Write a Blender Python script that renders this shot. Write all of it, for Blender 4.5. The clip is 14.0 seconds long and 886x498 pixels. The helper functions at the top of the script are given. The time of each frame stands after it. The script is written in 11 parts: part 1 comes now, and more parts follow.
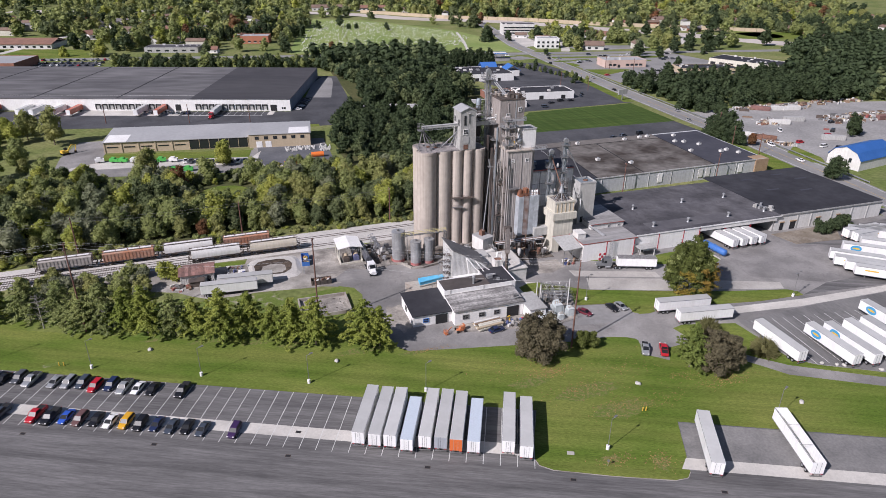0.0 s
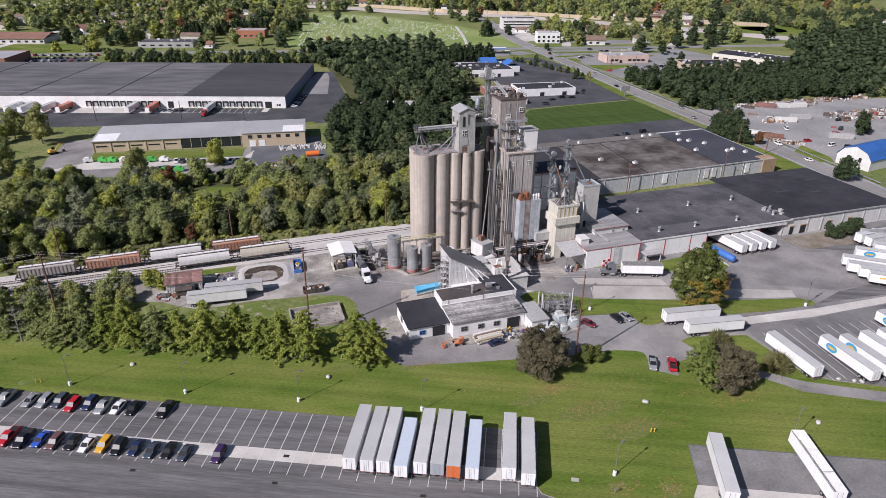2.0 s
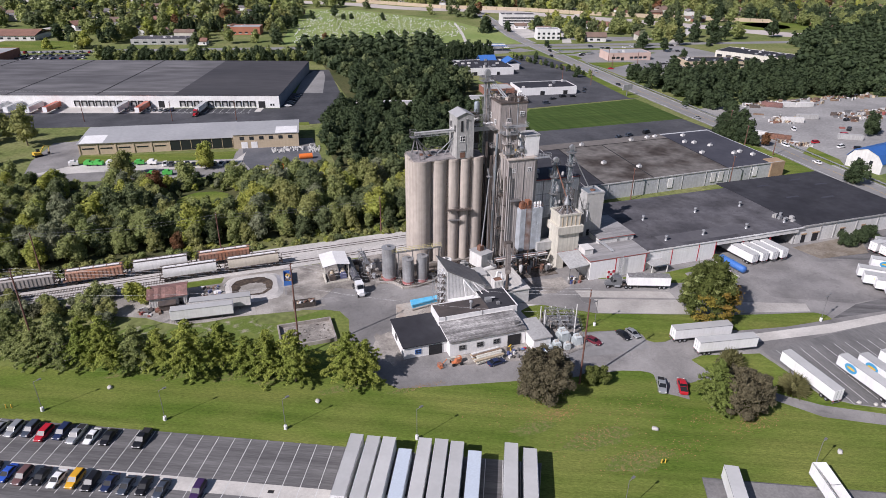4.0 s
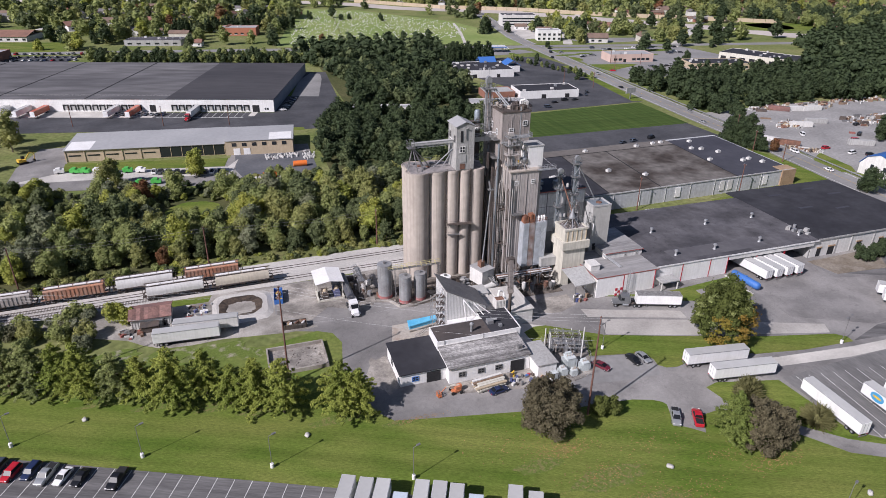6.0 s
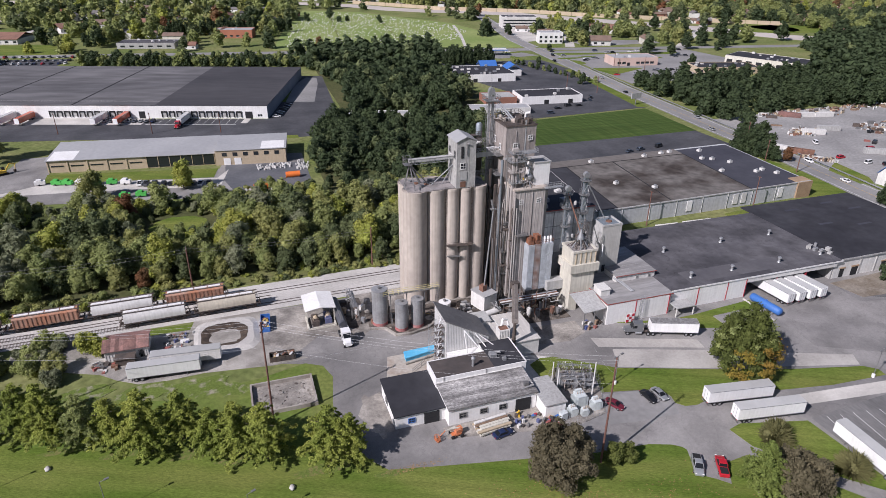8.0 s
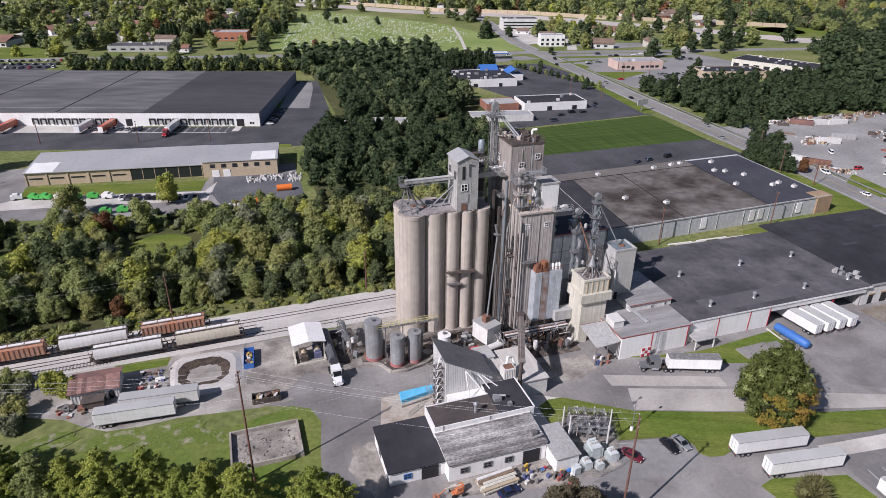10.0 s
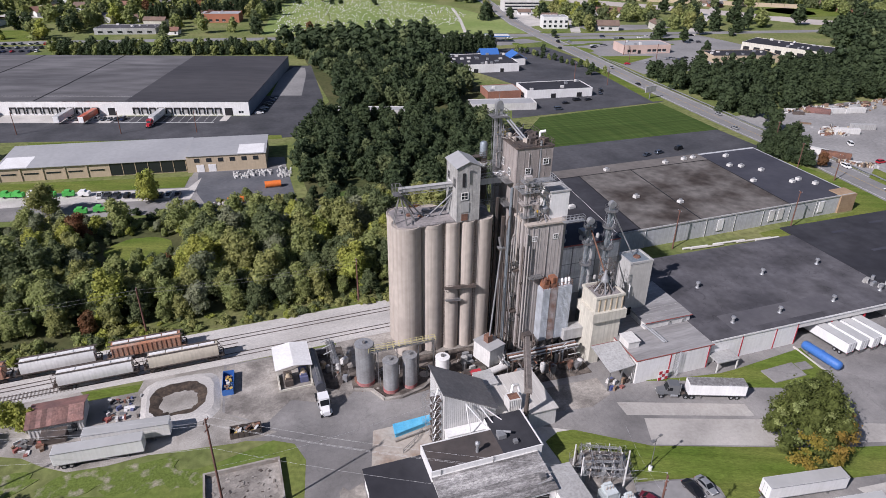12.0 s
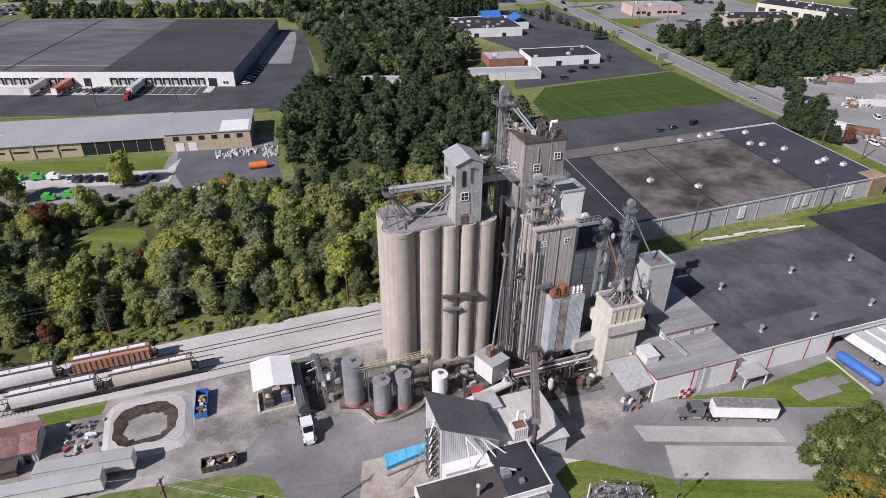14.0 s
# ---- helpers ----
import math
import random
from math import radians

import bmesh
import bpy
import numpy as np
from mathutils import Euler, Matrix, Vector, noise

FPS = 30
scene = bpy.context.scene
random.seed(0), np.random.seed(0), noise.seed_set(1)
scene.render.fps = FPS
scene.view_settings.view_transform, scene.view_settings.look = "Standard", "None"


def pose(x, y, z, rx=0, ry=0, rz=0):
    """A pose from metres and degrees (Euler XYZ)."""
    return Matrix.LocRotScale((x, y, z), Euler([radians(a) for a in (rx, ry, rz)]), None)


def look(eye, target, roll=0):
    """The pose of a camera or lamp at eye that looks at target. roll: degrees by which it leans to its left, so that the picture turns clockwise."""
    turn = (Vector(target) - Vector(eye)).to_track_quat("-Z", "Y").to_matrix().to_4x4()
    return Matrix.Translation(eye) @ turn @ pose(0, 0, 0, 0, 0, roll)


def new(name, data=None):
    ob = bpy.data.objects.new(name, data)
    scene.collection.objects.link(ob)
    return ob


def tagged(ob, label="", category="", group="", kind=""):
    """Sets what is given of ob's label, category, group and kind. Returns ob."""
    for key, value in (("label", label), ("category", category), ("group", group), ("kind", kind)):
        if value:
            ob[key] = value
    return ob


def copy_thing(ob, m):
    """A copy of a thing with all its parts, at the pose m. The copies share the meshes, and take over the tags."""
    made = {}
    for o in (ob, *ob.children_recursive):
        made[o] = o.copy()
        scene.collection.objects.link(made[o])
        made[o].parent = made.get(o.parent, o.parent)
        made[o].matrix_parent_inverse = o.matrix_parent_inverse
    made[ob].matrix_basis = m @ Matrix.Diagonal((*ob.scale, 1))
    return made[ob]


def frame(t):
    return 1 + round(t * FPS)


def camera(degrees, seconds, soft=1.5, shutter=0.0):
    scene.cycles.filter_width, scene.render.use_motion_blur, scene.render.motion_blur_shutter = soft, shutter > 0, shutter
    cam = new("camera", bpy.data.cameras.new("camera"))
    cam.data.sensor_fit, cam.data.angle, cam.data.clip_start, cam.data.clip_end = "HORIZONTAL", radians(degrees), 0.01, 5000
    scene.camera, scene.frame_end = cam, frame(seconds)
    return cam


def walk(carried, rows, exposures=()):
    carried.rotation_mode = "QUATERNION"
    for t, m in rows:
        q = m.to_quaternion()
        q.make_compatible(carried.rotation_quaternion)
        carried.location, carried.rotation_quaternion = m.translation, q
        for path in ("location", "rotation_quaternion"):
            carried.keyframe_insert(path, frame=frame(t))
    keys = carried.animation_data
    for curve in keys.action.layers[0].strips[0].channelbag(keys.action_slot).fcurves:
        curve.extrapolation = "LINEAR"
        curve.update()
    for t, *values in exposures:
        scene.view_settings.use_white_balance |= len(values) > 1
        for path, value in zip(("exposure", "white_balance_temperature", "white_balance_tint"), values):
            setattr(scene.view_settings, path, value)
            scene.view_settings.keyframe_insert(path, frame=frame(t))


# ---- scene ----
cam = camera(69.3, 14.0, soft=0.8)
METRES, EYE, TILT, LEAN, TURN = 95.7, 95.0, 0.0, 0.0, -18.5
ROWS = [
    (0.0, 0.0, 0.0, 0.0, 0.24, -25.25, -0.51),
    (0.5, 0.0013, 0.0206, -0.0002, 0.24, -25.46, -0.52),
    (1.0, 0.0027, 0.0437, -0.0003, 0.23, -25.62, -0.53),
    (1.5, 0.0041, 0.0687, -0.0002, 0.22, -25.66, -0.54),
    (2.0, 0.0056, 0.0951, -0.0001, 0.21, -25.78, -0.54),
    (2.5, 0.0072, 0.1227, 0.0002, 0.2, -25.9, -0.55),
    (5.0, 0.0115, 0.2583, 0.0023, 0.05, -26.24, -0.54),
    (5.5, 0.0114, 0.2872, 0.0026, 0.04, -26.23, -0.54),
    (6.0, 0.0118, 0.3187, 0.0024, 0.03, -26.23, -0.55),
    (6.5, 0.0122, 0.351, 0.0024, 0.02, -26.22, -0.55),
    (7.0, 0.0128, 0.3876, 0.0023, 0.01, -26.21, -0.57),
    (7.5, 0.0135, 0.4262, 0.0029, 0.01, -26.22, -0.57),
    (8.0, 0.0133, 0.4662, 0.0027, 0.01, -26.2, -0.56),
    (10.5, 0.0134, 0.672, 0.004, -0.07, -26.19, -0.6),
    (11.0, 0.0144, 0.7155, 0.0037, -0.08, -26.5, -0.59),
    (11.5, 0.0147, 0.759, 0.0044, -0.1, -27.14, -0.61),
    (12.0, 0.0157, 0.8033, 0.0046, -0.11, -27.86, -0.61),
    (12.5, 0.0161, 0.8492, 0.005, -0.15, -28.57, -0.61),
    (13.0, 0.0177, 0.8978, 0.005, -0.15, -29.41, -0.57),
    (13.5, 0.0193, 0.9479, 0.005, -0.16, -30.33, -0.57),
    (14.0, 0.0215, 0.9995, 0.0057, -0.17, -31.31, -0.56),
]
walk(cam, [(t, pose(0, 0, EYE, TILT, LEAN, TURN) @ pose(METRES * x, METRES * y, METRES * z, 90 + pitch, roll, yaw)) for t, x, y, z, yaw, pitch, roll in ROWS],
     [(0.0, 0.17, 6050, 21.5), (14.0, 0.11, 5980, 21.5)])

# ---- light ----
SUN_AZ, SUN_EL = math.atan2(-0.92, -0.39), radians(38.5)   # where the sun stands, clockwise from +y
world = bpy.data.worlds.new("sky")
scene.world = world
world.use_nodes = True
wn = world.node_tree.nodes
sky = wn.new("ShaderNodeTexSky")
sky.sky_type = "NISHITA"
sky.sun_disc = False
sky.sun_elevation, sky.sun_rotation = SUN_EL, SUN_AZ % (2 * math.pi)
sky.air_density, sky.dust_density, sky.ozone_density = 1.0, 1.0, 1.0
wn["Background"].inputs["Strength"].default_value = 0.056
world.node_tree.links.new(sky.outputs[0], wn["Background"].inputs["Color"])
sun = new("sun", bpy.data.lights.new("sun", "SUN"))
sun.data.energy, sun.data.angle, sun.data.color = 5.0, radians(0.55), (1.0, 0.955, 0.88)
to_sun = Vector((math.sin(SUN_AZ) * math.cos(SUN_EL), math.cos(SUN_AZ) * math.cos(SUN_EL), math.sin(SUN_EL)))
sun.matrix_world = look((0, 0, 300), Vector((0, 0, 300)) - to_sun)


# ---- materials ----
def mat(name, col, col2=None, rough=0.8, metal=0.0, s1=0.15, s2=2.5, var=0.25, bump=0.0, bs=8.0, stretch=(1, 1, 1), turn=0.0,
        place=False, rand=0.0, island=0.0, contrast=(0.35, 0.65), spec=0.4, streak=0.0, coat=0.0, translucent=0.0, stripe=0.0, wear=0.0, speck=0.0):
    """A surface: two colours mixed by broad noise, fine grain over it, streaks that run down, bump and per-object variation."""
    m = bpy.data.materials.new(name)
    m.use_nodes = True
    nt = m.node_tree
    n, link = nt.nodes, nt.links.new
    b = n["Principled BSDF"]
    b.inputs["Roughness"].default_value, b.inputs["Metallic"].default_value = rough, metal
    b.inputs["Specular IOR Level"].default_value = spec
    b.inputs["Coat Weight"].default_value = coat
    if place:
        src = n.new("ShaderNodeNewGeometry").outputs["Position"]
    else:
        src = n.new("ShaderNodeTexCoord").outputs["Object"]
    mp = n.new("ShaderNodeMapping")
    mp.inputs["Scale"].default_value = stretch
    rot = n.new("ShaderNodeVectorRotate")
    rot.rotation_type = "Z_AXIS"
    rot.inputs["Angle"].default_value = radians(-turn)
    link(src, rot.inputs["Vector"])
    link(rot.outputs[0], mp.inputs["Vector"])
    v = mp.outputs[0]

    def tex(scale, detail=4.0, vec=v):
        t = n.new("ShaderNodeTexNoise")
        t.inputs["Scale"].default_value, t.inputs["Detail"].default_value = scale, detail
        link(vec, t.inputs["Vector"])
        return t.outputs["Fac"]

    def mix(a, c, fac, blend="MIX"):
        x = n.new("ShaderNodeMix")
        x.data_type, x.blend_type = "RGBA", blend
        for sock, val in ((x.inputs[6], a), (x.inputs[7], c), (x.inputs[0], fac)):
            if hasattr(val, "is_linked"):
                link(val, sock)
            elif isinstance(val, tuple):
                sock.default_value = (*val, 1)
            else:
                sock.default_value = val
        return x.outputs[2]

    def span(fac, lo, hi, a=0.0, c=1.0):
        r = n.new("ShaderNodeMapRange")
        r.inputs[1].default_value, r.inputs[2].default_value, r.inputs[3].default_value, r.inputs[4].default_value = lo, hi, a, c
        link(fac, r.inputs[0])
        return r.outputs[0]

    base = mix(col, col2 or col, span(tex(s1, 5.0), *contrast))
    grain = span(tex(s2, 6.0), 0.25, 0.75, 1 - var, 1 + var)
    g3 = n.new("ShaderNodeCombineColor")
    for k in range(3):
        link(grain, g3.inputs[k])
    base = mix(base, g3.outputs[0], 1.0, "MULTIPLY")
    if streak:
        sm = n.new("ShaderNodeMapping")
        sm.inputs["Scale"].default_value = (2.2, 2.2, 0.05)
        link(src, sm.inputs["Vector"])
        f = span(tex(1.0, 6.0, sm.outputs[0]), 0.42, 0.72, 0, streak)
        base = mix(base, (col[0] * 0.42, col[1] * 0.40, col[2] * 0.38), f)
    def grey(fac):
        c = n.new("ShaderNodeCombineColor")
        for k in range(3):
            link(fac, c.inputs[k])
        return c.outputs[0]

    if stripe:
        bands = n.new("ShaderNodeMapping")
        bands.inputs["Scale"].default_value = (0.012, 0.62, 1)
        link(rot.outputs[0], bands.inputs["Vector"])
        base = mix(base, grey(span(tex(1.0, 2.0, bands.outputs[0]), 0.32, 0.68, 1 - stripe, 1 + stripe)), 1.0, "MULTIPLY")
    if wear:
        base = mix(base, grey(span(tex(0.11, 7.0), 0.40, 0.66, 1 + wear * 0.35, 1 - wear)), 1.0, "MULTIPLY")
        cell = n.new("ShaderNodeTexVoronoi")
        cell.feature = "DISTANCE_TO_EDGE"
        cell.inputs["Scale"].default_value = 0.16
        wob = n.new("ShaderNodeVectorMath")
        wob.operation = "MULTIPLY_ADD"
        warp = n.new("ShaderNodeTexNoise")
        warp.inputs["Scale"].default_value, warp.inputs["Detail"].default_value = 0.35, 4.0
        link(v, warp.inputs["Vector"])
        link(warp.outputs["Color"], wob.inputs[0])
        wob.inputs[1].default_value = (5, 5, 0)
        link(v, wob.inputs[2])
        link(wob.outputs[0], cell.inputs["Vector"])
        base = mix(base, grey(span(cell.outputs["Distance"], 0.0, 0.012, 1 - wear * 0.8, 1.0)), 1.0, "MULTIPLY")
    if speck:
        base = mix(base, grey(span(tex(9.0, 3.0), 0.35, 0.65, 1 - speck, 1 + speck)), 1.0, "MULTIPLY")
    if rand or island:
        o = n.new("ShaderNodeObjectInfo").outputs["Random"] if rand else n.new("ShaderNodeNewGeometry").outputs["Random Per Island"]
        w = rand or island
        o = span(o, 0, 1, 1 - w, 1 + w)
        c3 = n.new("ShaderNodeCombineColor")
        for k in range(3):
            link(o, c3.inputs[k])
        base = mix(base, c3.outputs[0], 1.0, "MULTIPLY")
    link(base, b.inputs["Base Color"])
    if bump:
        bp = n.new("ShaderNodeBump")
        bp.inputs["Strength"].default_value, bp.inputs["Distance"].default_value = bump, 0.2
        link(tex(bs, 5.0), bp.inputs["Height"])
        link(bp.outputs[0], b.inputs["Normal"])
    if translucent:
        tr = n.new("ShaderNodeBsdfTranslucent")
        link(base, tr.inputs["Color"])
        ms = n.new("ShaderNodeMixShader")
        ms.inputs[0].default_value = translucent
        link(b.outputs[0], ms.inputs[1])
        link(tr.outputs[0], ms.inputs[2])
        link(ms.outputs[0], n["Material Output"].inputs[0])
    return m


LOT = -24.33
LITTER = mat("fallen_leaves", (0.300, 0.180, 0.070), (0.220, 0.150, 0.070), rough=0.9, s1=0.5, s2=3, var=0.3, place=True, island=0.4, spec=0.2)
GRASS = mat("lawn", (0.088, 0.136, 0.02), (0.162, 0.184, 0.044), rough=0.95, s1=0.09, s2=2.6, var=0.30, bump=0.4, bs=5, stretch=(0.42, 1.3, 1), turn=LOT, place=True, spec=0.1, stripe=0.11, speck=0.14)
MEADOW = mat("rough_grass", (0.120, 0.155, 0.045), (0.200, 0.205, 0.085), rough=0.95, s1=0.03, s2=0.5, var=0.35, bump=0.3, bs=2, place=True, spec=0.1)
# Green lowered to stand in for cloud shade on field and clearing.
FIELD = mat("mown_field", (0.044, 0.076, 0.018), (0.064, 0.096, 0.024), rough=0.95, s1=0.45, s2=1.0, var=0.15, stretch=(1.2, 0.05, 1), place=True, spec=0.1, stripe=0.22)
DRY = mat("dry_grass", (0.112, 0.150, 0.033), (0.170, 0.165, 0.060), rough=0.95, s1=1.1, s2=3.0, var=0.3, place=True, spec=0.1, contrast=(0.48, 0.60))
WORN = mat("worn_ground", (0.118, 0.158, 0.036), (0.320, 0.290, 0.225), rough=0.95, s1=0.45, s2=2.8, var=0.35, place=True, spec=0.1, contrast=(0.52, 0.74))
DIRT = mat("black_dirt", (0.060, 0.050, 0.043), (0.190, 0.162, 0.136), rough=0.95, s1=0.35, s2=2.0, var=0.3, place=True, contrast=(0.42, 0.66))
DUST = mat("dusty_ground", (0.18, 0.164, 0.146), (0.36, 0.332, 0.294), rough=0.95, s1=0.18, s2=1.6, var=0.22, place=True, contrast=(0.38, 0.62), speck=0.15, wear=0.25)
TARMAC = mat("lot_asphalt", (0.090, 0.087, 0.086), (0.158, 0.153, 0.150), rough=0.85, s1=0.42, s2=2.4, var=0.24, stretch=(0.07, 1, 1), turn=LOT, place=True, bump=0.05, bs=20, speck=0.14)
YARD = mat("yard_asphalt", (0.178, 0.171, 0.165), (0.285, 0.272, 0.258), rough=0.88, s1=0.045, s2=1.1, var=0.10, place=True, bump=0.05, bs=20, wear=0.22, speck=0.1)
PALEROAD = mat("pale_asphalt", (0.200, 0.196, 0.190), (0.260, 0.254, 0.246), rough=0.9, s1=0.04, s2=0.6, var=0.14, place=True)
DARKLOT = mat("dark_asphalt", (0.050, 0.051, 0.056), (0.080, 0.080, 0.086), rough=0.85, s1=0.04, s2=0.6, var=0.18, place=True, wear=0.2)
GRAVEL = mat("gravel", (0.2, 0.184, 0.16), (0.4, 0.376, 0.34), rough=0.95, s1=0.12, s2=5.0, var=0.22, place=True, bump=0.15, bs=9, speck=0.2)
BALLAST = mat("ballast", (0.42, 0.4, 0.37), (0.53, 0.508, 0.474), rough=0.95, s1=0.10, s2=4.0, var=0.16, stretch=(0.4, 1, 1), place=True, bump=0.15, bs=9, speck=0.2, wear=0.1)
CONC = mat("concrete", (0.45, 0.428, 0.39), (0.56, 0.534, 0.49), rough=0.9, s1=0.08, s2=1.4, var=0.09, place=True, bump=0.06, bs=12, wear=0.14, speck=0.06)
SLAB = mat("stained_concrete", (0.205, 0.178, 0.150), (0.380, 0.350, 0.312), rough=0.9, s1=0.22, s2=1.3, var=0.18, place=True)
APRON = mat("apron_concrete", (0.200, 0.191, 0.184), (0.265, 0.252, 0.240), rough=0.9, s1=0.05, s2=1.2, var=0.10, place=True, wear=0.28, speck=0.08)
PAINT = mat("road_paint", (0.60, 0.60, 0.58), (0.50, 0.50, 0.48), rough=0.7, s1=0.5, s2=3, var=0.15, place=True)
YELLOW = mat("yellow_paint", (0.65, 0.42, 0.05), rough=0.6, var=0.1)
SILO = mat("silo_concrete", (0.48, 0.425, 0.368), (0.41, 0.36, 0.312), rough=0.9, s1=0.10, s2=0.8, var=0.13, bump=0.06, bs=3, stretch=(0.9, 0.9, 0.7), streak=0.34)
TOWER = mat("tower_concrete", (0.430, 0.398, 0.374), (0.345, 0.316, 0.296), rough=0.9, s1=0.20, s2=0.9, var=0.12, bump=0.06, bs=3, stretch=(1, 1, 0.5), streak=0.32, speck=0.12)
BROWN = mat("weathered_tower_wall", (0.335, 0.300, 0.276), (0.255, 0.226, 0.208), rough=0.9, s1=0.20, s2=0.9, var=0.14, bump=0.06, bs=3, stretch=(1, 1, 0.5), streak=0.36, speck=0.12)
CREAM = mat("cream_painted_concrete", (0.61, 0.585, 0.5), (0.53, 0.505, 0.43), rough=0.8, s1=0.15, s2=0.8, var=0.10, streak=0.40)
SILOROOF = mat("silo_roof_deck", (0.300, 0.275, 0.265), (0.200, 0.185, 0.180), rough=0.9, s1=0.25, s2=1.5, var=0.25, bump=0.1)
GALV = mat("galvanised_steel", (0.420, 0.430, 0.440), (0.330, 0.335, 0.340), rough=0.5, metal=0.5, s1=0.3, s2=2.0, var=0.16, streak=0.25)
STEEL = mat("grey_steel", (0.250, 0.250, 0.250), (0.180, 0.175, 0.170), rough=0.55, metal=0.4, s1=0.4, s2=3, var=0.2)
TANK = mat("tank_steel", (0.410, 0.415, 0.420), (0.320, 0.320, 0.320), rough=0.45, metal=0.4, s1=0.3, s2=2, var=0.14, streak=0.35)
BLUESTEEL = mat("blue_grey_steel", (0.250, 0.285, 0.310), rough=0.55, metal=0.4, var=0.2)
RUST = mat("rusty_steel", (0.230, 0.115, 0.075), (0.130, 0.075, 0.055), rough=0.9, s1=0.5, s2=3, var=0.3)
DARKRUST = mat("dark_weathered_steel", (0.110, 0.085, 0.070), (0.070, 0.060, 0.055), rough=0.8, s1=0.4, s2=3, var=0.3)
WHITE = mat("white_paint", (0.790, 0.785, 0.765), (0.710, 0.700, 0.675), rough=0.6, s1=0.2, s2=1.5, var=0.06, streak=0.18)
OLDWHITE = mat("old_white_wall", (0.66, 0.65, 0.62), (0.57, 0.56, 0.53), rough=0.8, s1=0.15, s2=1.2, var=0.10, streak=0.22)
GREYWALL = mat("pale_grey_wall", (0.440, 0.440, 0.425), (0.360, 0.355, 0.340), rough=0.8, s1=0.12, s2=1.0, var=0.12, streak=0.45)
TANWALL = mat("tan_wall", (0.480, 0.390, 0.270), (0.430, 0.350, 0.245), rough=0.85, s1=0.1, s2=1.0, var=0.08, streak=0.12)
BRICK = mat("brick_wall", (0.300, 0.140, 0.095), (0.240, 0.115, 0.080), rough=0.9, s1=0.3, s2=2.0, var=0.15)
TANBRICK = mat("tan_brick_wall", (0.360, 0.255, 0.160), (0.300, 0.205, 0.130), rough=0.9, s1=0.3, s2=2.0, var=0.15)
BINSTEEL = mat("corrugated_bin_steel", (0.520, 0.555, 0.590), (0.400, 0.425, 0.450), rough=0.5, metal=0.25, s1=0.5, s2=2.0, var=0.12, streak=0.22)
# Base grey lowered to include cloud shade on the feed warehouse roof.
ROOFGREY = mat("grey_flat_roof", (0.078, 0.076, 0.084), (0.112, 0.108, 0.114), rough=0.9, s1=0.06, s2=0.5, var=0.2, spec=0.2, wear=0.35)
ROOFDARK = mat("dark_membrane_roof", (0.034, 0.034, 0.040), (0.048, 0.048, 0.054), rough=0.85, s1=0.05, s2=0.4, var=0.15, spec=0.2, wear=0.18)
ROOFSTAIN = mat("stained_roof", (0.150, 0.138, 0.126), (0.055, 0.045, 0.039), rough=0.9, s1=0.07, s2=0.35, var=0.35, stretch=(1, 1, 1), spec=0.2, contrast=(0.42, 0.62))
ROOFBLUE = mat("slate_blue_roof", (0.050, 0.051, 0.064), (0.066, 0.067, 0.080), rough=0.9, s1=0.06, s2=0.4, var=0.12, spec=0.2)
ROOFMETAL = mat("metal_roof", (0.430, 0.430, 0.425), (0.370, 0.370, 0.370), rough=0.6, metal=0.2, s1=0.05, s2=0.6, var=0.08)
ROOFWH = mat("weathered_black_roof", (0.098, 0.096, 0.100), (0.150, 0.146, 0.148), rough=0.9, s1=0.03, s2=0.16, var=0.26, stretch=(0.3, 1, 1), spec=0.2, wear=0.2)
SHINGLE = mat("worn_shingle_roof", (0.365, 0.352, 0.336), (0.165, 0.158, 0.152), rough=0.95, s1=0.22, s2=3.0, var=0.55, stretch=(0.45, 1.0, 1), contrast=(0.36, 0.66), rand=0.34, speck=0.25)
BLACK = mat("black_rubber", (0.018, 0.018, 0.019), rough=0.8, var=0.2)
DARK = mat("dark_opening", (0.020, 0.020, 0.022), rough=0.9, var=0.3)
GLASS = mat("window_glass", (0.020, 0.024, 0.028), rough=0.12, var=0.05, spec=0.6)
RED = mat("red_paint", (0.420, 0.030, 0.045), rough=0.6, var=0.1, s1=0.5)
ORANGE = mat("orange_paint", (0.700, 0.170, 0.030), rough=0.6, var=0.12)
CARGLASS = mat("car_glass", (0.012, 0.014, 0.017), rough=0.35, var=0.05, spec=0.2)
BLUE = mat("blue_paint", (0.050, 0.150, 0.420), rough=0.5, var=0.12)
SKYBLUE = mat("blue_tarp", (0.090, 0.400, 0.640), (0.130, 0.460, 0.680), rough=0.6, var=0.12, s1=0.6)
GREENP = mat("green_paint", (0.080, 0.420, 0.080), rough=0.6, var=0.12)
WOOD = mat("weathered_timber", (0.240, 0.165, 0.110), (0.170, 0.115, 0.080), rough=0.9, s1=0.6, s2=4, var=0.25)
POLE = mat("utility_pole_wood", (0.180, 0.085, 0.065), (0.120, 0.065, 0.050), rough=0.9, s1=0.5, s2=4, var=0.25)
ROCK = mat("pale_rock", (0.520, 0.500, 0.460), (0.400, 0.385, 0.350), rough=0.9, s1=1.0, s2=5, var=0.2, bump=0.4)
MUD = mat("mud", (0.170, 0.140, 0.105), (0.250, 0.220, 0.180), rough=0.9, s1=0.2, s2=1.5, var=0.25, place=True)
REDROOF = mat("rusted_roof", (0.240, 0.125, 0.105), (0.165, 0.095, 0.085), rough=0.85, s1=0.3, s2=2, var=0.2, rand=0.1)
OLDBLUE = mat("faded_blue_paint", (0.060, 0.085, 0.230), (0.120, 0.130, 0.220), rough=0.7, var=0.2)
OLDRED = mat("faded_red_paint", (0.330, 0.080, 0.070), (0.260, 0.110, 0.090), rough=0.7, var=0.2)
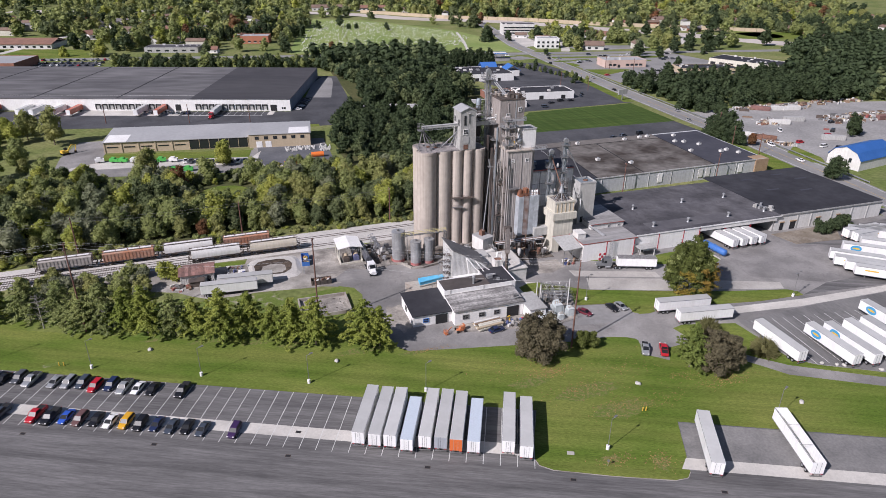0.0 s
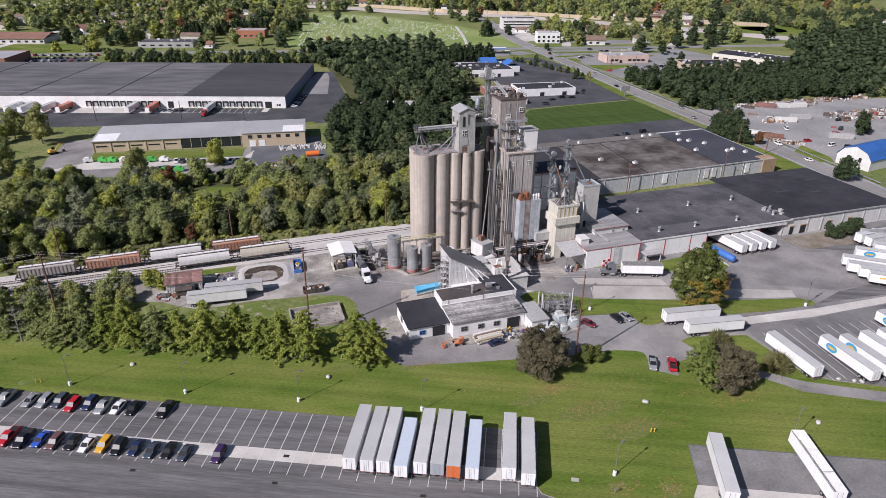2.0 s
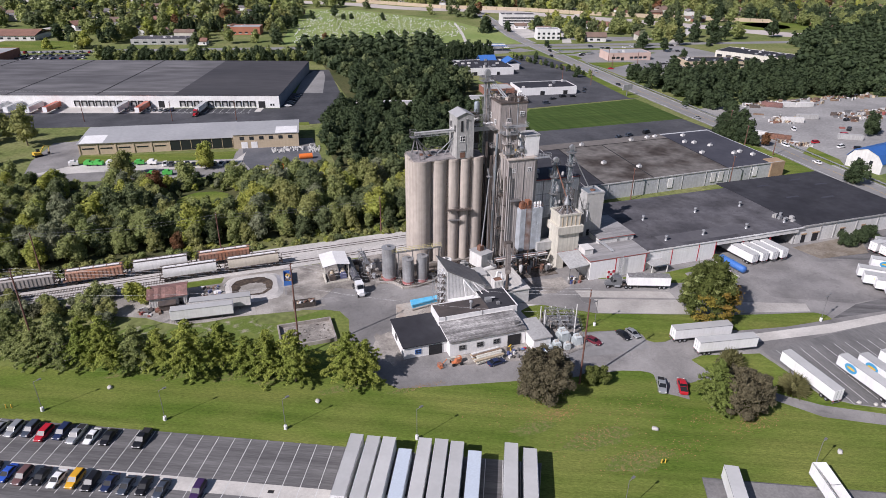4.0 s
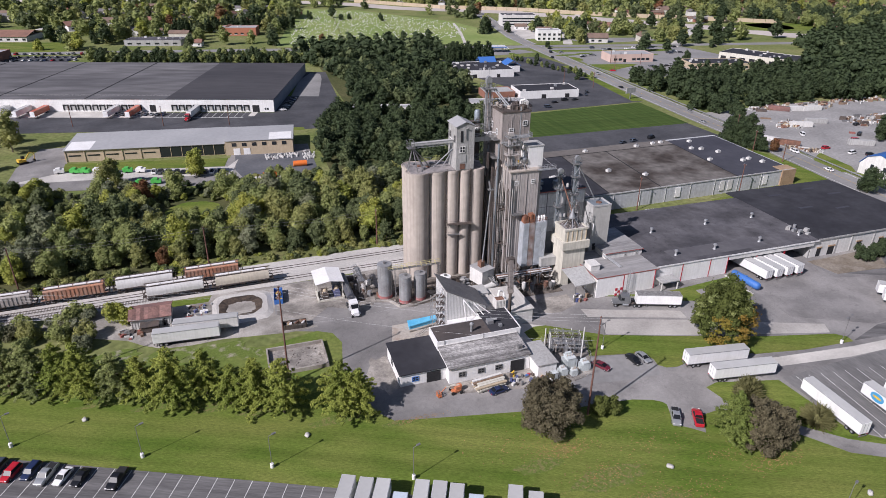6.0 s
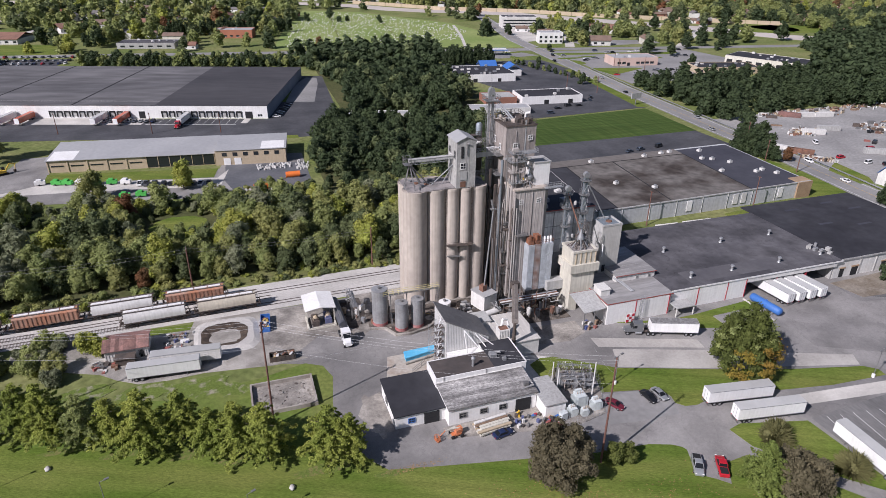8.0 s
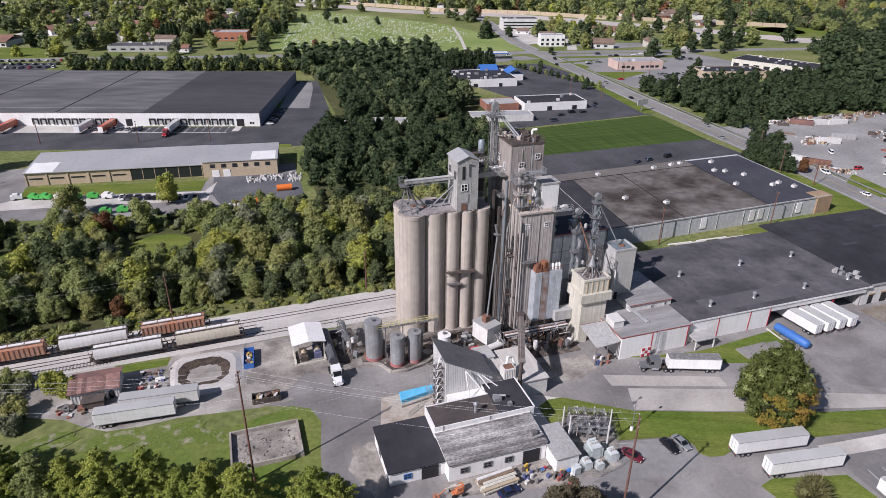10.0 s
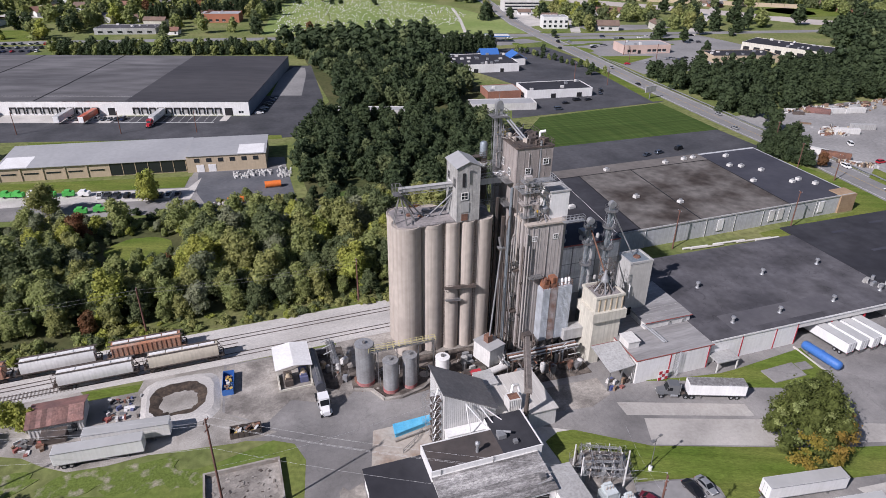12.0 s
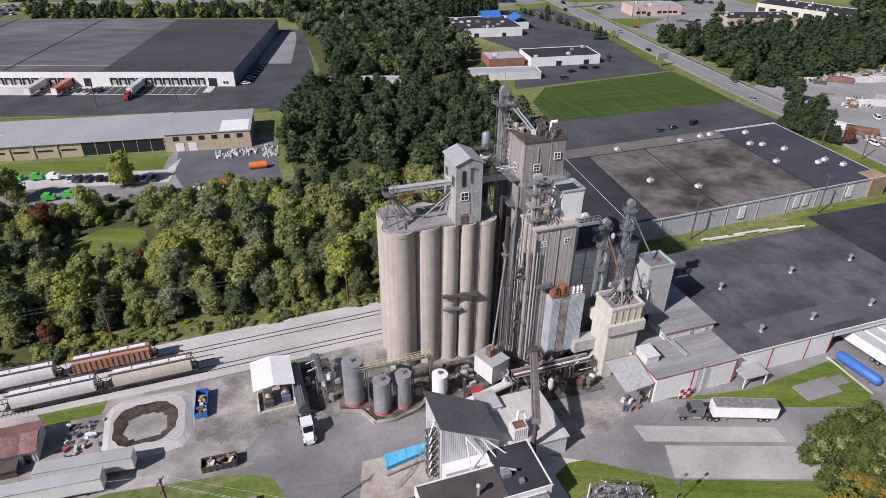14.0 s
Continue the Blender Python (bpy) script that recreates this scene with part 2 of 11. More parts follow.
OLDYELLOW = mat("faded_yellow_paint", (0.480, 0.330, 0.080), (0.380, 0.270, 0.100), rough=0.7, var=0.2)
BARK = mat("bark", (0.120, 0.095, 0.070), rough=0.95, s1=1.0, s2=6, var=0.3)


# ---- shape tools ----
class Shape:
    """Collects faces for one mesh."""

    def __init__(self):
        self.v, self.f = [], []

    def add(self, verts, faces):
        k = len(self.v)
        self.v += [tuple(p) for p in verts]
        self.f += [tuple(i + k for i in f) for f in faces]
        return self

    def prism(self, poly, z0, z1):
        n = len(poly)
        if sum(poly[i - 1][0] * poly[i][1] - poly[i][0] * poly[i - 1][1] for i in range(n)) < 0:
            poly = poly[::-1]
        vs = [(x, y, z0) for x, y in poly] + [(x, y, z1) for x, y in poly]
        return self.add(vs, [tuple(range(n, 2 * n)), tuple(range(n))[::-1]] + [(i, (i + 1) % n, (i + 1) % n + n, i + n) for i in range(n)])

    def box(self, x0, y0, z0, x1, y1, z1):
        return self.prism([(x0, y0), (x1, y0), (x1, y1), (x0, y1)], z0, z1)

    def block(self, cx, cy, z0, sx, sy, h, turn=0.0):
        c, s = math.cos(radians(turn)), math.sin(radians(turn))
        return self.prism([(cx + a * sx / 2 * c - b * sy / 2 * s, cy + a * sx / 2 * s + b * sy / 2 * c) for a, b in ((-1, -1), (1, -1), (1, 1), (-1, 1))], z0, z0 + h)

    def tube(self, p, q, r, r2=None, seg=8):
        """A rod from p to q, round for seg over 4."""
        p, q = Vector(p), Vector(q)
        d = (q - p).normalized()
        a = d.orthogonal().normalized() if abs(d.z) < 0.999 else Vector((1, 0, 0))
        if seg == 4 and abs(d.z) < 0.999:
            a = d.cross(Vector((0, 0, 1))).normalized()
            a = (a + d.cross(a)).normalized()
        b = d.cross(a)
        r2 = r if r2 is None else r2
        vs = [p + (a * math.cos(t) + b * math.sin(t)) * r for t in (2 * math.pi * i / seg for i in range(seg))]
        vs += [q + (a * math.cos(t) + b * math.sin(t)) * r2 for t in (2 * math.pi * i / seg for i in range(seg))]
        return self.add(vs, [(i, (i + 1) % seg, (i + 1) % seg + seg, i + seg) for i in range(seg)] + [tuple(range(seg))[::-1], tuple(range(seg, 2 * seg))])

    def lathe(self, x, y, rings, seg=24):
        """Rings of (z, r) turned about the vertical at x, y."""
        vs = [(x + r * math.cos(2 * math.pi * i / seg), y + r * math.sin(2 * math.pi * i / seg), z) for z, r in rings for i in range(seg)]
        fs = [(k * seg + i, k * seg + (i + 1) % seg, (k + 1) * seg + (i + 1) % seg, (k + 1) * seg + i) for k in range(len(rings) - 1) for i in range(seg)]
        top = (len(rings) - 1) * seg
        return self.add(vs, fs + [tuple(range(seg))[::-1], tuple(range(top, top + seg))])

    def gable(self, x0, y0, x1, y1, z, rise, over=0.4, thick=0.2, along="x"):
        """A gabled roof slab over a rectangle, its ridge along x or y."""
        x0, y0, x1, y1 = x0 - over, y0 - over, x1 + over, y1 + over
        if along == "x":
            m = (y0 + y1) / 2
            cs = [(y0, z), (m, z + rise), (y1, z), (y1, z + thick), (m, z + rise + thick), (y0, z + thick)]
            vs = [(x0, a, b) for a, b in cs] + [(x1, a, b) for a, b in cs]
        else:
            m = (x0 + x1) / 2
            cs = [(x0, z), (m, z + rise), (x1, z), (x1, z + thick), (m, z + rise + thick), (x0, z + thick)]
            vs = [(a, y1, b) for a, b in cs] + [(a, y0, b) for a, b in cs]
        return self.add(vs, [(0, 1, 7, 6), (1, 2, 8, 7), (2, 3, 9, 8), (3, 4, 10, 9), (4, 5, 11, 10), (5, 0, 6, 11), (0, 5, 4, 1), (1, 4, 3, 2), (6, 7, 10, 11), (7, 8, 9, 10)])

    def rail(self, pts, h=1.1, r=0.035, every=2.0):
        """A guard rail with posts and two bars."""
        for p, q in zip(pts[:-1], pts[1:]):
            p, q = Vector(p), Vector(q)
            n = max(1, round((q - p).length / every))
            for k in range(n + 1):
                a = p.lerp(q, k / n)
                self.tube(a, a + Vector((0, 0, h)), r, seg=4)
            for z in (h, h * 0.5):
                self.tube(p + Vector((0, 0, z)), q + Vector((0, 0, z)), r, seg=4)
        return self

    def lattice(self, p, q, w, step, r, seg=4):
        """An open truss of four chords with crossed braces."""
        p, q = Vector(p), Vector(q)
        d = (q - p).normalized()
        a = d.cross(Vector((0, 0, 1))) if abs(d.z) < 0.99 else Vector((1, 0, 0))
        a.normalize()
        b = d.cross(a)
        cs = [(a * i + b * j) * (w / 2) for i, j in ((-1, -1), (1, -1), (1, 1), (-1, 1))]
        n = max(1, round((q - p).length / step))
        for c in cs:
            self.tube(p + c, q + c, r, seg=seg)
        for k in range(n):
            s, e = p.lerp(q, k / n), p.lerp(q, (k + 1) / n)
            for i in range(4):
                self.tube(s + cs[i], e + cs[(i + 1) % 4], r * 0.7, seg=3)
                self.tube(e + cs[i], e + cs[(i + 1) % 4], r * 0.7, seg=3)
        return self

    def mesh(self, name):
        me = bpy.data.meshes.new(name)
        me.from_pydata(self.v, [], self.f)
        me.update()
        return me


def part(name, shape, material, parent, label="", at=None, smooth=False):
    """Links a shape as one mesh under a thing or a part."""
    me = shape.mesh(name) if isinstance(shape, Shape) else shape
    if not me.materials:
        me.materials.append(material)
    if smooth:
        me.shade_smooth()
        me.set_sharp_from_angle(angle=radians(40))
    ob = new(name, me)
    ob.parent = parent
    if at is not None:
        ob.matrix_local = at
    if label:
        ob["label"] = label
    return ob


def thing(name, label, category, group="", kind="", at=None):
    ob = tagged(new(name), label, category, group, kind)
    if at is not None:
        ob.matrix_world = at
    return ob


def solid(name, shape, material, label, category, kind="", group="", smooth=False):
    """A thing that is one mesh."""
    ob = part(name, shape, material, None, smooth=smooth)
    return tagged(ob, label, category, group, kind)


def inside(x, y, poly):
    hit = False
    for i in range(len(poly)):
        (a, b), (c, d) = poly[i - 1], poly[i]
        if (b > y) != (d > y) and x < (c - a) * (y - b) / (d - b) + a:
            hit = not hit
    return hit


def lot(u, v):
    """A place in the trailer lot: u metres along its rows, v across, from the kerb beside the first trailer."""
    c, s = math.cos(radians(LOT)), math.sin(radians(LOT))
    return (18.0 + u * c - v * s, 120.9 + u * s + v * c)


# ---- ground ----
def sheet(name, poly, z, material, label, category, base=-0.4):
    return solid(name, Shape().prism(poly, base, z), material, label, category, "structure")


def ring(cx, cy, rx, ry, n=28, wob=0.06, seed=1):
    r = random.Random(seed)
    return [(cx + rx * (1 + r.uniform(-wob, wob)) * math.cos(2 * math.pi * i / n), cy + ry * (1 + r.uniform(-wob, wob)) * math.sin(2 * math.pi * i / n)) for i in range(n)]


def squared(cx, cy, rx, ry, e, wob, seed):
    """An outline of 32 points between an ellipse (e = 1) and a rectangle (e = 0)."""
    r = random.Random(seed)
    out = []
    for i in range(32):
        a, k = 2 * math.pi * i / 32, 1 + r.uniform(-wob, wob)
        c, s = math.cos(a), math.sin(a)
        out.append((cx + rx * k * math.copysign(abs(c) ** e, c), cy + ry * k * math.copysign(abs(s) ** e, s)))
    return out


def strip(pts, w):
    """The outline of a band of width w along a line."""
    left, right = [], []
    for i, p in enumerate(pts):
        a, b = Vector(pts[max(0, i - 1)]), Vector(pts[min(len(pts) - 1, i + 1)])
        d = (b - a).normalized()
        n = Vector((-d.y, d.x)) * (w / 2)
        left.append((p[0] + n.x, p[1] + n.y))
        right.append((p[0] - n.x, p[1] - n.y))
    return left + right[::-1]


solid("ground", Shape().add([(-4500, -4500, 0), (4500, -4500, 0), (4500, 4800, 0), (-4500, 4800, 0)], [(0, 1, 2, 3)]), MEADOW, "rough green and straw-coloured grassland to the horizon", "ground", "structure")
sheet("lawn", [(-260, 262), (-75, 187), (-40, 172), (0, 158), (28, 150), (36, 140), (60, 136), (84, 132), (100, 126), (104, 116), (120, 112), (260, 42), (260, -20), (-260, -20)], 0.03,
      GRASS, "mown green lawn with pale mowing stripes", "lawn")
LOT_EDGE = [lot(-330, 0), lot(43, 0), lot(42.4, -8), lot(42.2, -15.2), lot(43.2, -17.2), lot(46, -18.2), lot(58, -18.5), lot(70, -18.2), lot(72.6, -17.2), lot(73.4, -15.5), lot(74.2, -0.2), lot(230, -0.2), lot(230, -180), lot(-330, -180)]
sheet("parking_lot", LOT_EDGE, 0.06, TARMAC, "dark grey asphalt trailer lot with sealed streaks", "parking lot")
sheet("side_stalls", [lot(74.3, -0.5), lot(230, -0.5), lot(230, -11.4), lot(73.7, -11.4)], 0.068, mat("faded_asphalt", (0.150, 0.146, 0.142), (0.225, 0.218, 0.210), rough=0.9, s1=0.15, s2=1.8, var=0.18, place=True), "faded pale asphalt side lot", "parking lot")
for u0, u1 in ((-76, 42.3), (73.4, 230)):
    sheet("concrete_strip", [lot(u0, -11.5), lot(u1, -11.5), lot(u1, -14.8), lot(u0 - 1.5, -14.8)], 0.075, CONC, "pale concrete band set in the asphalt lot", "concrete strip")
lines = thing("parking_line", "thin white painted stall lines on asphalt", "road marking", kind="structure")
line = Shape().box(-0.07, -18.1, 0, 0.07, -0.1, 0.012).mesh("stall_line")
for k in range(-24, 14):
    x, y = lot(-3.05 + 3.49 * k, 0)
    part("stall_line", line, PAINT, lines, at=pose(x, y, 0.078, 0, 0, LOT))
edge = Shape()
for a, b in zip(LOT_EDGE[1:9], LOT_EDGE[2:10]):
    edge.tube((*a, 0.06), (*b, 0.06), 0.10, seg=4)
solid("kerb", edge, SLAB, "low pale concrete kerb round the lawn corner", "kerb", "structure")

YARD_EDGE = [(26, 160), (31, 141), (36, 134.6), (47, 132.2), (61.7, 129.2), (77, 126.2), (81.1, 125.4), (84.5, 125.4), (89.6, 124.8), (94, 123.2), (95.6, 122.0), (96.0, 121.0), (95.1, 118.7), (93.4, 115.4), (94.6, 114.0), (96.4, 112.6), (98.4, 110.6), (101.5, 115.5), (107, 116), (113, 109), (118, 103), (123, 96.5), (141.7, 85.7), (330, -18),
             (380, 60), (300, 172), (238, 176), (107, 172), (107, 200), (62, 203), (16, 203), (15, 178), (25, 174.6)]
sheet("plant_yard", YARD_EDGE, 0.06, YARD, "worn grey asphalt plant yard and drives", "yard")
sheet("apron", [(153, 168), (152.5, 150), (152, 142), (171.7, 132), (200, 132.5), (215, 140), (200, 152), (183, 156), (184, 168)], 0.075, APRON, "broad stained concrete loading apron", "concrete apron")
OLDPAD = mat("weathered_pad_concrete", (0.350, 0.330, 0.302), (0.430, 0.408, 0.374), rough=0.9, s1=0.08, s2=1.4, var=0.10, place=True, wear=0.16, speck=0.06)
sheet("weigh_pad", [(97.8, 163.3), (124.4, 154.0), (123.8, 150.3), (97.7, 159.0)], 0.075, OLDPAD, "grey concrete weighing pad beside the drive", "concrete pad")
sheet("concrete_pad", [(100.7, 157.0), (124.3, 149.0), (134, 145.2), (158, 136.2), (156, 132.4), (119.7, 142.5), (97.9, 149.9)], 0.08, OLDPAD, "pale concrete pad along the drive", "concrete pad")
sheet("concrete_drive", [(128, 128.4), (156.5, 125.6), (190, 124.5), (270, 122), (270, 119), (186, 121.6), (152, 122.2), (129, 124.8)], 0.075, CONC, "pale concrete band across the trailer yard", "concrete strip")
PADC = mat("stained_pad", (0.400, 0.360, 0.310), (0.290, 0.225, 0.175), rough=0.9, s1=0.25, s2=1.5, var=0.15, place=True, contrast=(0.48, 0.66))
sheet("concrete_pad", [(44.9, 171.2), (57, 171.2), (57, 160.2), (42.1, 160.6)], 0.08, PADC, "dirty pale concrete pad below a blue cover", "concrete pad")
sheet("concrete_pad", [(79, 147), (83, 150), (84.2, 158.6), (78, 162), (74, 160), (74, 150)], 0.075, CONC, "pale concrete corner beside the office", "concrete pad")
sheet("verge", [(77.5, 157.3), (81, 159), (84.5, 158.6), (97.5, 149.6), (119.6, 142.0), (128.5, 139.2), (129, 131.0), (112.3, 133.2), (107.3, 132.1), (104.4, 132.6), (102.9, 134.2), (103.4, 136.4), (102.9, 138.0), (100.2, 140.1), (93.4, 141.6), (87, 143), (78, 149)], 0.16, GRASS, "mown green verge beside the substation", "lawn")
sheet("verge", [(128.6, 138.9), (140, 135.6), (156.2, 131.6), (158.6, 129.5), (158.4, 127.3), (143, 128.2), (129.1, 130.6)], 0.16, GRASS, "mown green traffic island with a kerb", "lawn")
sheet("verge", [(105.5, 168.3), (117.2, 165.8), (126.3, 164.4), (131, 164.5), (152.3, 166.4), (150.5, 155), (146.2, 152.6), (126.4, 159.2), (127.5, 161.5)], 0.16, GRASS, "green lawn patch before the warehouse", "lawn")
sheet("verge", [(108.6, 123.2), (112, 124), (127, 120.2), (127.8, 112), (128.4, 101.8), (133, 97.5), (147, 89.6), (170, 78.5), (170, 76), (146, 87.6), (126, 99.6), (119.6, 105.8), (109.7, 117.6)], 0.16, GRASS, "green lawn strip with shrubs and stones", "lawn")
sheet("trailer_yard", [(128.5, 120.6), (152, 121.8), (186, 121.2), (270, 118.5), (330, 60), (300, 2), (147.5, 89.8), (133.5, 97.8), (129, 101.8)], 0.075, mat("greyed_asphalt", (0.120, 0.117, 0.115), (0.185, 0.180, 0.174), rough=0.9, s1=0.12, s2=1.8, var=0.18, stretch=(1, 0.3, 1), place=True), "dark asphalt trailer yard", "parking lot")
sheet("trailer_yard", [(159, 127.6), (190, 125), (270, 122.5), (300, 168), (240, 166), (206, 164), (187, 158), (200, 152), (216, 140), (200, 131.6), (171.7, 131.5)], 0.072, TARMAC, "dark asphalt drive to the docks", "parking lot")
solid("planter_bed", Shape().prism([(183.6, 167), (186, 157.5), (205, 156), (214, 168)], 0, 0.18), MUD, "bare brown planting bed with a kerb", "planting bed", "structure")
solid("concrete_slab", Shape().prism([(136, 162), (145.4, 162.3), (145.2, 157.5), (136.2, 157.5)], 0, 0.4), APRON, "square concrete slab in the lawn", "concrete pad", "structure")
sheet("car_pad", [(86.6, 142.2), (93.4, 141.3), (99.8, 139.8), (102.5, 137.6), (102.9, 136.4), (102.3, 134.2), (101.5, 130.8), (90.0, 131.6), (77.4, 134.0), (82, 135)], 0.072, PALEROAD, "faded pale asphalt pad with parked cars", "parking lot")
solid("concrete_slab", Shape().prism([(145.9, 161.9), (149.1, 161.7), (148.9, 159.1), (145.6, 159.3)], 0, 0.32), APRON, "small concrete slab beside a larger one in the lawn", "concrete pad", "structure")
solid("kerb", Shape().prism([(150.8, 167.3), (151.2, 167.3), (151.0, 155.0), (150.5, 155.0)], 0, 0.35), CONC, "straight pale concrete kerb beside a blue tank", "kerb", "structure")
rl = thing("parking_line", "white painted stall lines in the trailer yard", "road marking", kind="structure")
rline = Shape().box(-0.07, -22, 0, 0.07, 0, 0.012).mesh("stall_line")
for k in range(26):
    part("stall_line", rline, PAINT, rl, at=pose(132.2 + 3.35 * k, 120.0 - 0.43 * k, 0.09, 0, 0, -6))

# railway
sheet("rail_bed", [(-400, 191), (-60, 202.6), (16, 203), (62, 204.5), (84, 206), (84, 218.5), (52, 219.5), (-400, 207)], 0.09, BALLAST, "pale stone rail ballast", "rail bed")
sheet("gravel_yard", [(-44, 196), (-44, 202.8), (-14, 202.8), (-12, 199), (-2, 199), (-1, 203), (16.5, 203.5), (15.5, 186.5), (26, 177), (24, 176.6), (18, 176.3), (10, 177.3), (1.4, 178.3), (-6, 177.8), (-13, 178.4), (-18, 181.5), (-22, 185), (-29, 188)], 0.082, GRAVEL, "rough grey gravel yard", "gravel")


def rail_line(y, slope, x0, x1, ties_to):
    t = thing("railway_track", "steel rails on weathered ties in pale ballast", "railway track", kind="structure")
    a = math.degrees(math.atan(slope))
    for s in (-0.72, 0.72):
        part("rail", Shape().tube((x0, y + slope * x0 + s, 0.20), (x1, y + slope * x1 + s, 0.20), 0.09, seg=4), DARKRUST, t)
    tie = Shape().block(0, 0, 0, 0.24, 2.6, 0.12)
    ties = Shape()
    n = int((ties_to - x0) / 0.75)
    for k in range(n):
        x = x0 + 0.75 * k
        ties.block(x, y + slope * x, 0.06, 0.25, 2.6, 0.1, a)
    tagged(part("ties", ties, TIE, t), kind="stuff")


TIE = mat("weathered_ties", (0.270, 0.250, 0.225), (0.210, 0.190, 0.170), rough=0.95, var=0.2)
rail_line(205.8, 0.026, -160, 84, -14)
rail_line(209.6, 0.036, -160, 20, -40)
rail_line(213.0, 0.030, -160, 84, -60)
sheet("woods_floor", [(-300, 214), (-60, 219), (52, 221), (84, 220), (104, 262), (132, 290), (156, 330), (158, 385), (176, 440), (170, 540), (178, 600), (84, 612), (82, 520), (80, 430), (66, 400), (50, 340), (50, 298), (12, 294), (-60, 303), (-95, 300), (-130, 330), (-300, 330)], 0.05,
      mat("woodland_floor", (0.062, 0.075, 0.028), (0.100, 0.098, 0.045), rough=0.95, s1=0.05, s2=0.6, var=0.3, place=True, spec=0.1), "dark weedy woodland floor", "ground")
solid("clearing", Shape().prism(ring(-7, 272, 10, 8, seed=3), 0, 0.12), GRASS, "small bright green clearing in the woods", "lawn", "structure")
solid("clearing", Shape().prism(ring(-51, 276, 7, 4, seed=5), 0, 0.12), GRASS, "narrow bright green clearing in the woods", "lawn", "structure")
# Darker grass than the other clearings: shade put into the colour.
solid("clearing", Shape().prism(ring(68, 294, 10, 6, seed=4), 0, 0.12), FIELD, "small shaded green clearing in the woods", "lawn", "structure")

# dug pond with a pale rim
pond = thing("settling_pond", "oval dug pond with muddy banks and a pale gravel rim", "pond", kind="structure")
rim = Shape()
outer, inner, low = squared(7.0, 193.2, 8.2, 8.4, 0.45, 0.02, 5), squared(6.6, 193.4, 5.9, 5.5, 0.72, 0.05, 6), squared(6.8, 193.0, 3.9, 3.5, 0.8, 0.10, 7)
rim.add([(*p, 0.1) for p in outer] + [(*p, 0.55) for p in squared(7.0, 193.3, 7.0, 7.0, 0.5, 0.02, 8)] + [(*p, 0.55) for p in inner], [(k * 32 + i, k * 32 + (i + 1) % 32, (k + 1) * 32 + (i + 1) % 32, (k + 1) * 32 + i) for k in range(2) for i in range(32)])
part("rim", rim, BALLAST, pond)
bank = Shape()
bank.add([(*p, 0.55) for p in inner] + [(*p, 0.08) for p in low], [(i, (i + 1) % 32, 32 + (i + 1) % 32, 32 + i) for i in range(32)])
part("bank", bank, mat("dark_mud", (0.034, 0.026, 0.020), (0.085, 0.062, 0.045), rough=0.9, s1=0.5, s2=2, var=0.35), pond)
part("bed", Shape().add([(*p, 0.08) for p in low], [tuple(range(32))]), mat("grey_silt", (0.032, 0.026, 0.021), (0.100, 0.082, 0.066), rough=0.6, s1=0.30, s2=1.3, var=0.35, contrast=(0.46, 0.64)), pond)
sheet("grass_patch", [(-13, 202.4), (-1.4, 201.6), (-1.2, 197.6), (-11.4, 198.2)], 0.07, GRASS, "thin green strip beside the tracks", "lawn")
PATCHY = mat("patchy_grass", (0.105, 0.158, 0.030), (0.160, 0.185, 0.052), rough=0.95, s1=0.09, s2=0.9, var=0.25, bump=0.3, bs=3, place=True, spec=0.1)
sheet("grass_strip", [(-14, 219.6), (30, 219.8), (84, 220.6), (88, 226), (60, 229.5), (20, 228), (-14, 226)], 0.09, mat("rough_grass", (0.105, 0.125, 0.036), (0.165, 0.165, 0.070), rough=0.95, s1=0.12, s2=0.9, var=0.3, bump=0.4, bs=3, place=True, spec=0.1), "rough weedy grass between the tracks and the woods", "grass")
sheet("grass_patch", [(-60, 187), (-26, 176), (-6, 170), (14, 172), (25, 174.8), (29, 172.5), (30.6, 167.5), (29, 158), (28, 148), (-20, 158), (-60, 175)], 0.075, PATCHY, "patchy green grass round the concrete pit", "lawn")
for k, (cx, cy, a, b) in enumerate(((0.5, 172.8, 7.5, 3.8), (8, 169.8, 3.4, 2.4), (-11, 175.2, 7, 3.0), (-24, 178, 6, 3), (37, 151, 2.6, 6.5))):
    solid("bare_patch", Shape().prism(ring(cx, cy, a, b, 20, 0.25, 760 + k), 0.0, 0.09 + 0.005 * k), WORN if k < 4 else DUST, "bare pale dirt patch in the grass", "ground", "structure")
pit = thing("concrete_pit", "open concrete pit with low walls and rubble floor", "pit", kind="structure")
for x0, y0, x1, y1 in ((11.6, 158.2, 25.8, 158.6), (11.6, 168.6, 25.8, 169.0), (11.6, 158.6, 12.0, 168.6), (25.4, 158.6, 25.8, 168.6)):
    part("pit_wall", Shape().box(x0, y0, 0, x1, y1, 1.1), SLAB, pit)
part("pit_floor", Shape().box(12, 158.6, 0.05, 25.4, 168.6, 0.15), DUST, pit, "rubble-strewn grey floor")

rub = random.Random(77)
for k in range(60):
    part("rubble", Shape().block(rub.uniform(13, 24.6), rub.uniform(159.4, 167.6), 0.15, rub.uniform(0.2, 0.9), rub.uniform(0.15, 0.5), rub.uniform(0.04, 0.16), rub.uniform(0, 180)), (SLAB, DUST, SLAB, DARKRUST)[k % 4], pit)
sheet("dirt_apron", [(17, 202.5), (36, 202.5), (36, 196), (44, 192.5), (44, 185), (40, 181), (30, 186), (24, 180), (16, 186)], 0.07, DUST, "dusty brown ground round the shelter", "yard")
sheet("dirt_apron", [(33.5, 152), (36, 157), (40, 158.5), (40, 144.6), (36, 145.4)], 0.075, DUST, "pale dirt beside the garage", "ground")
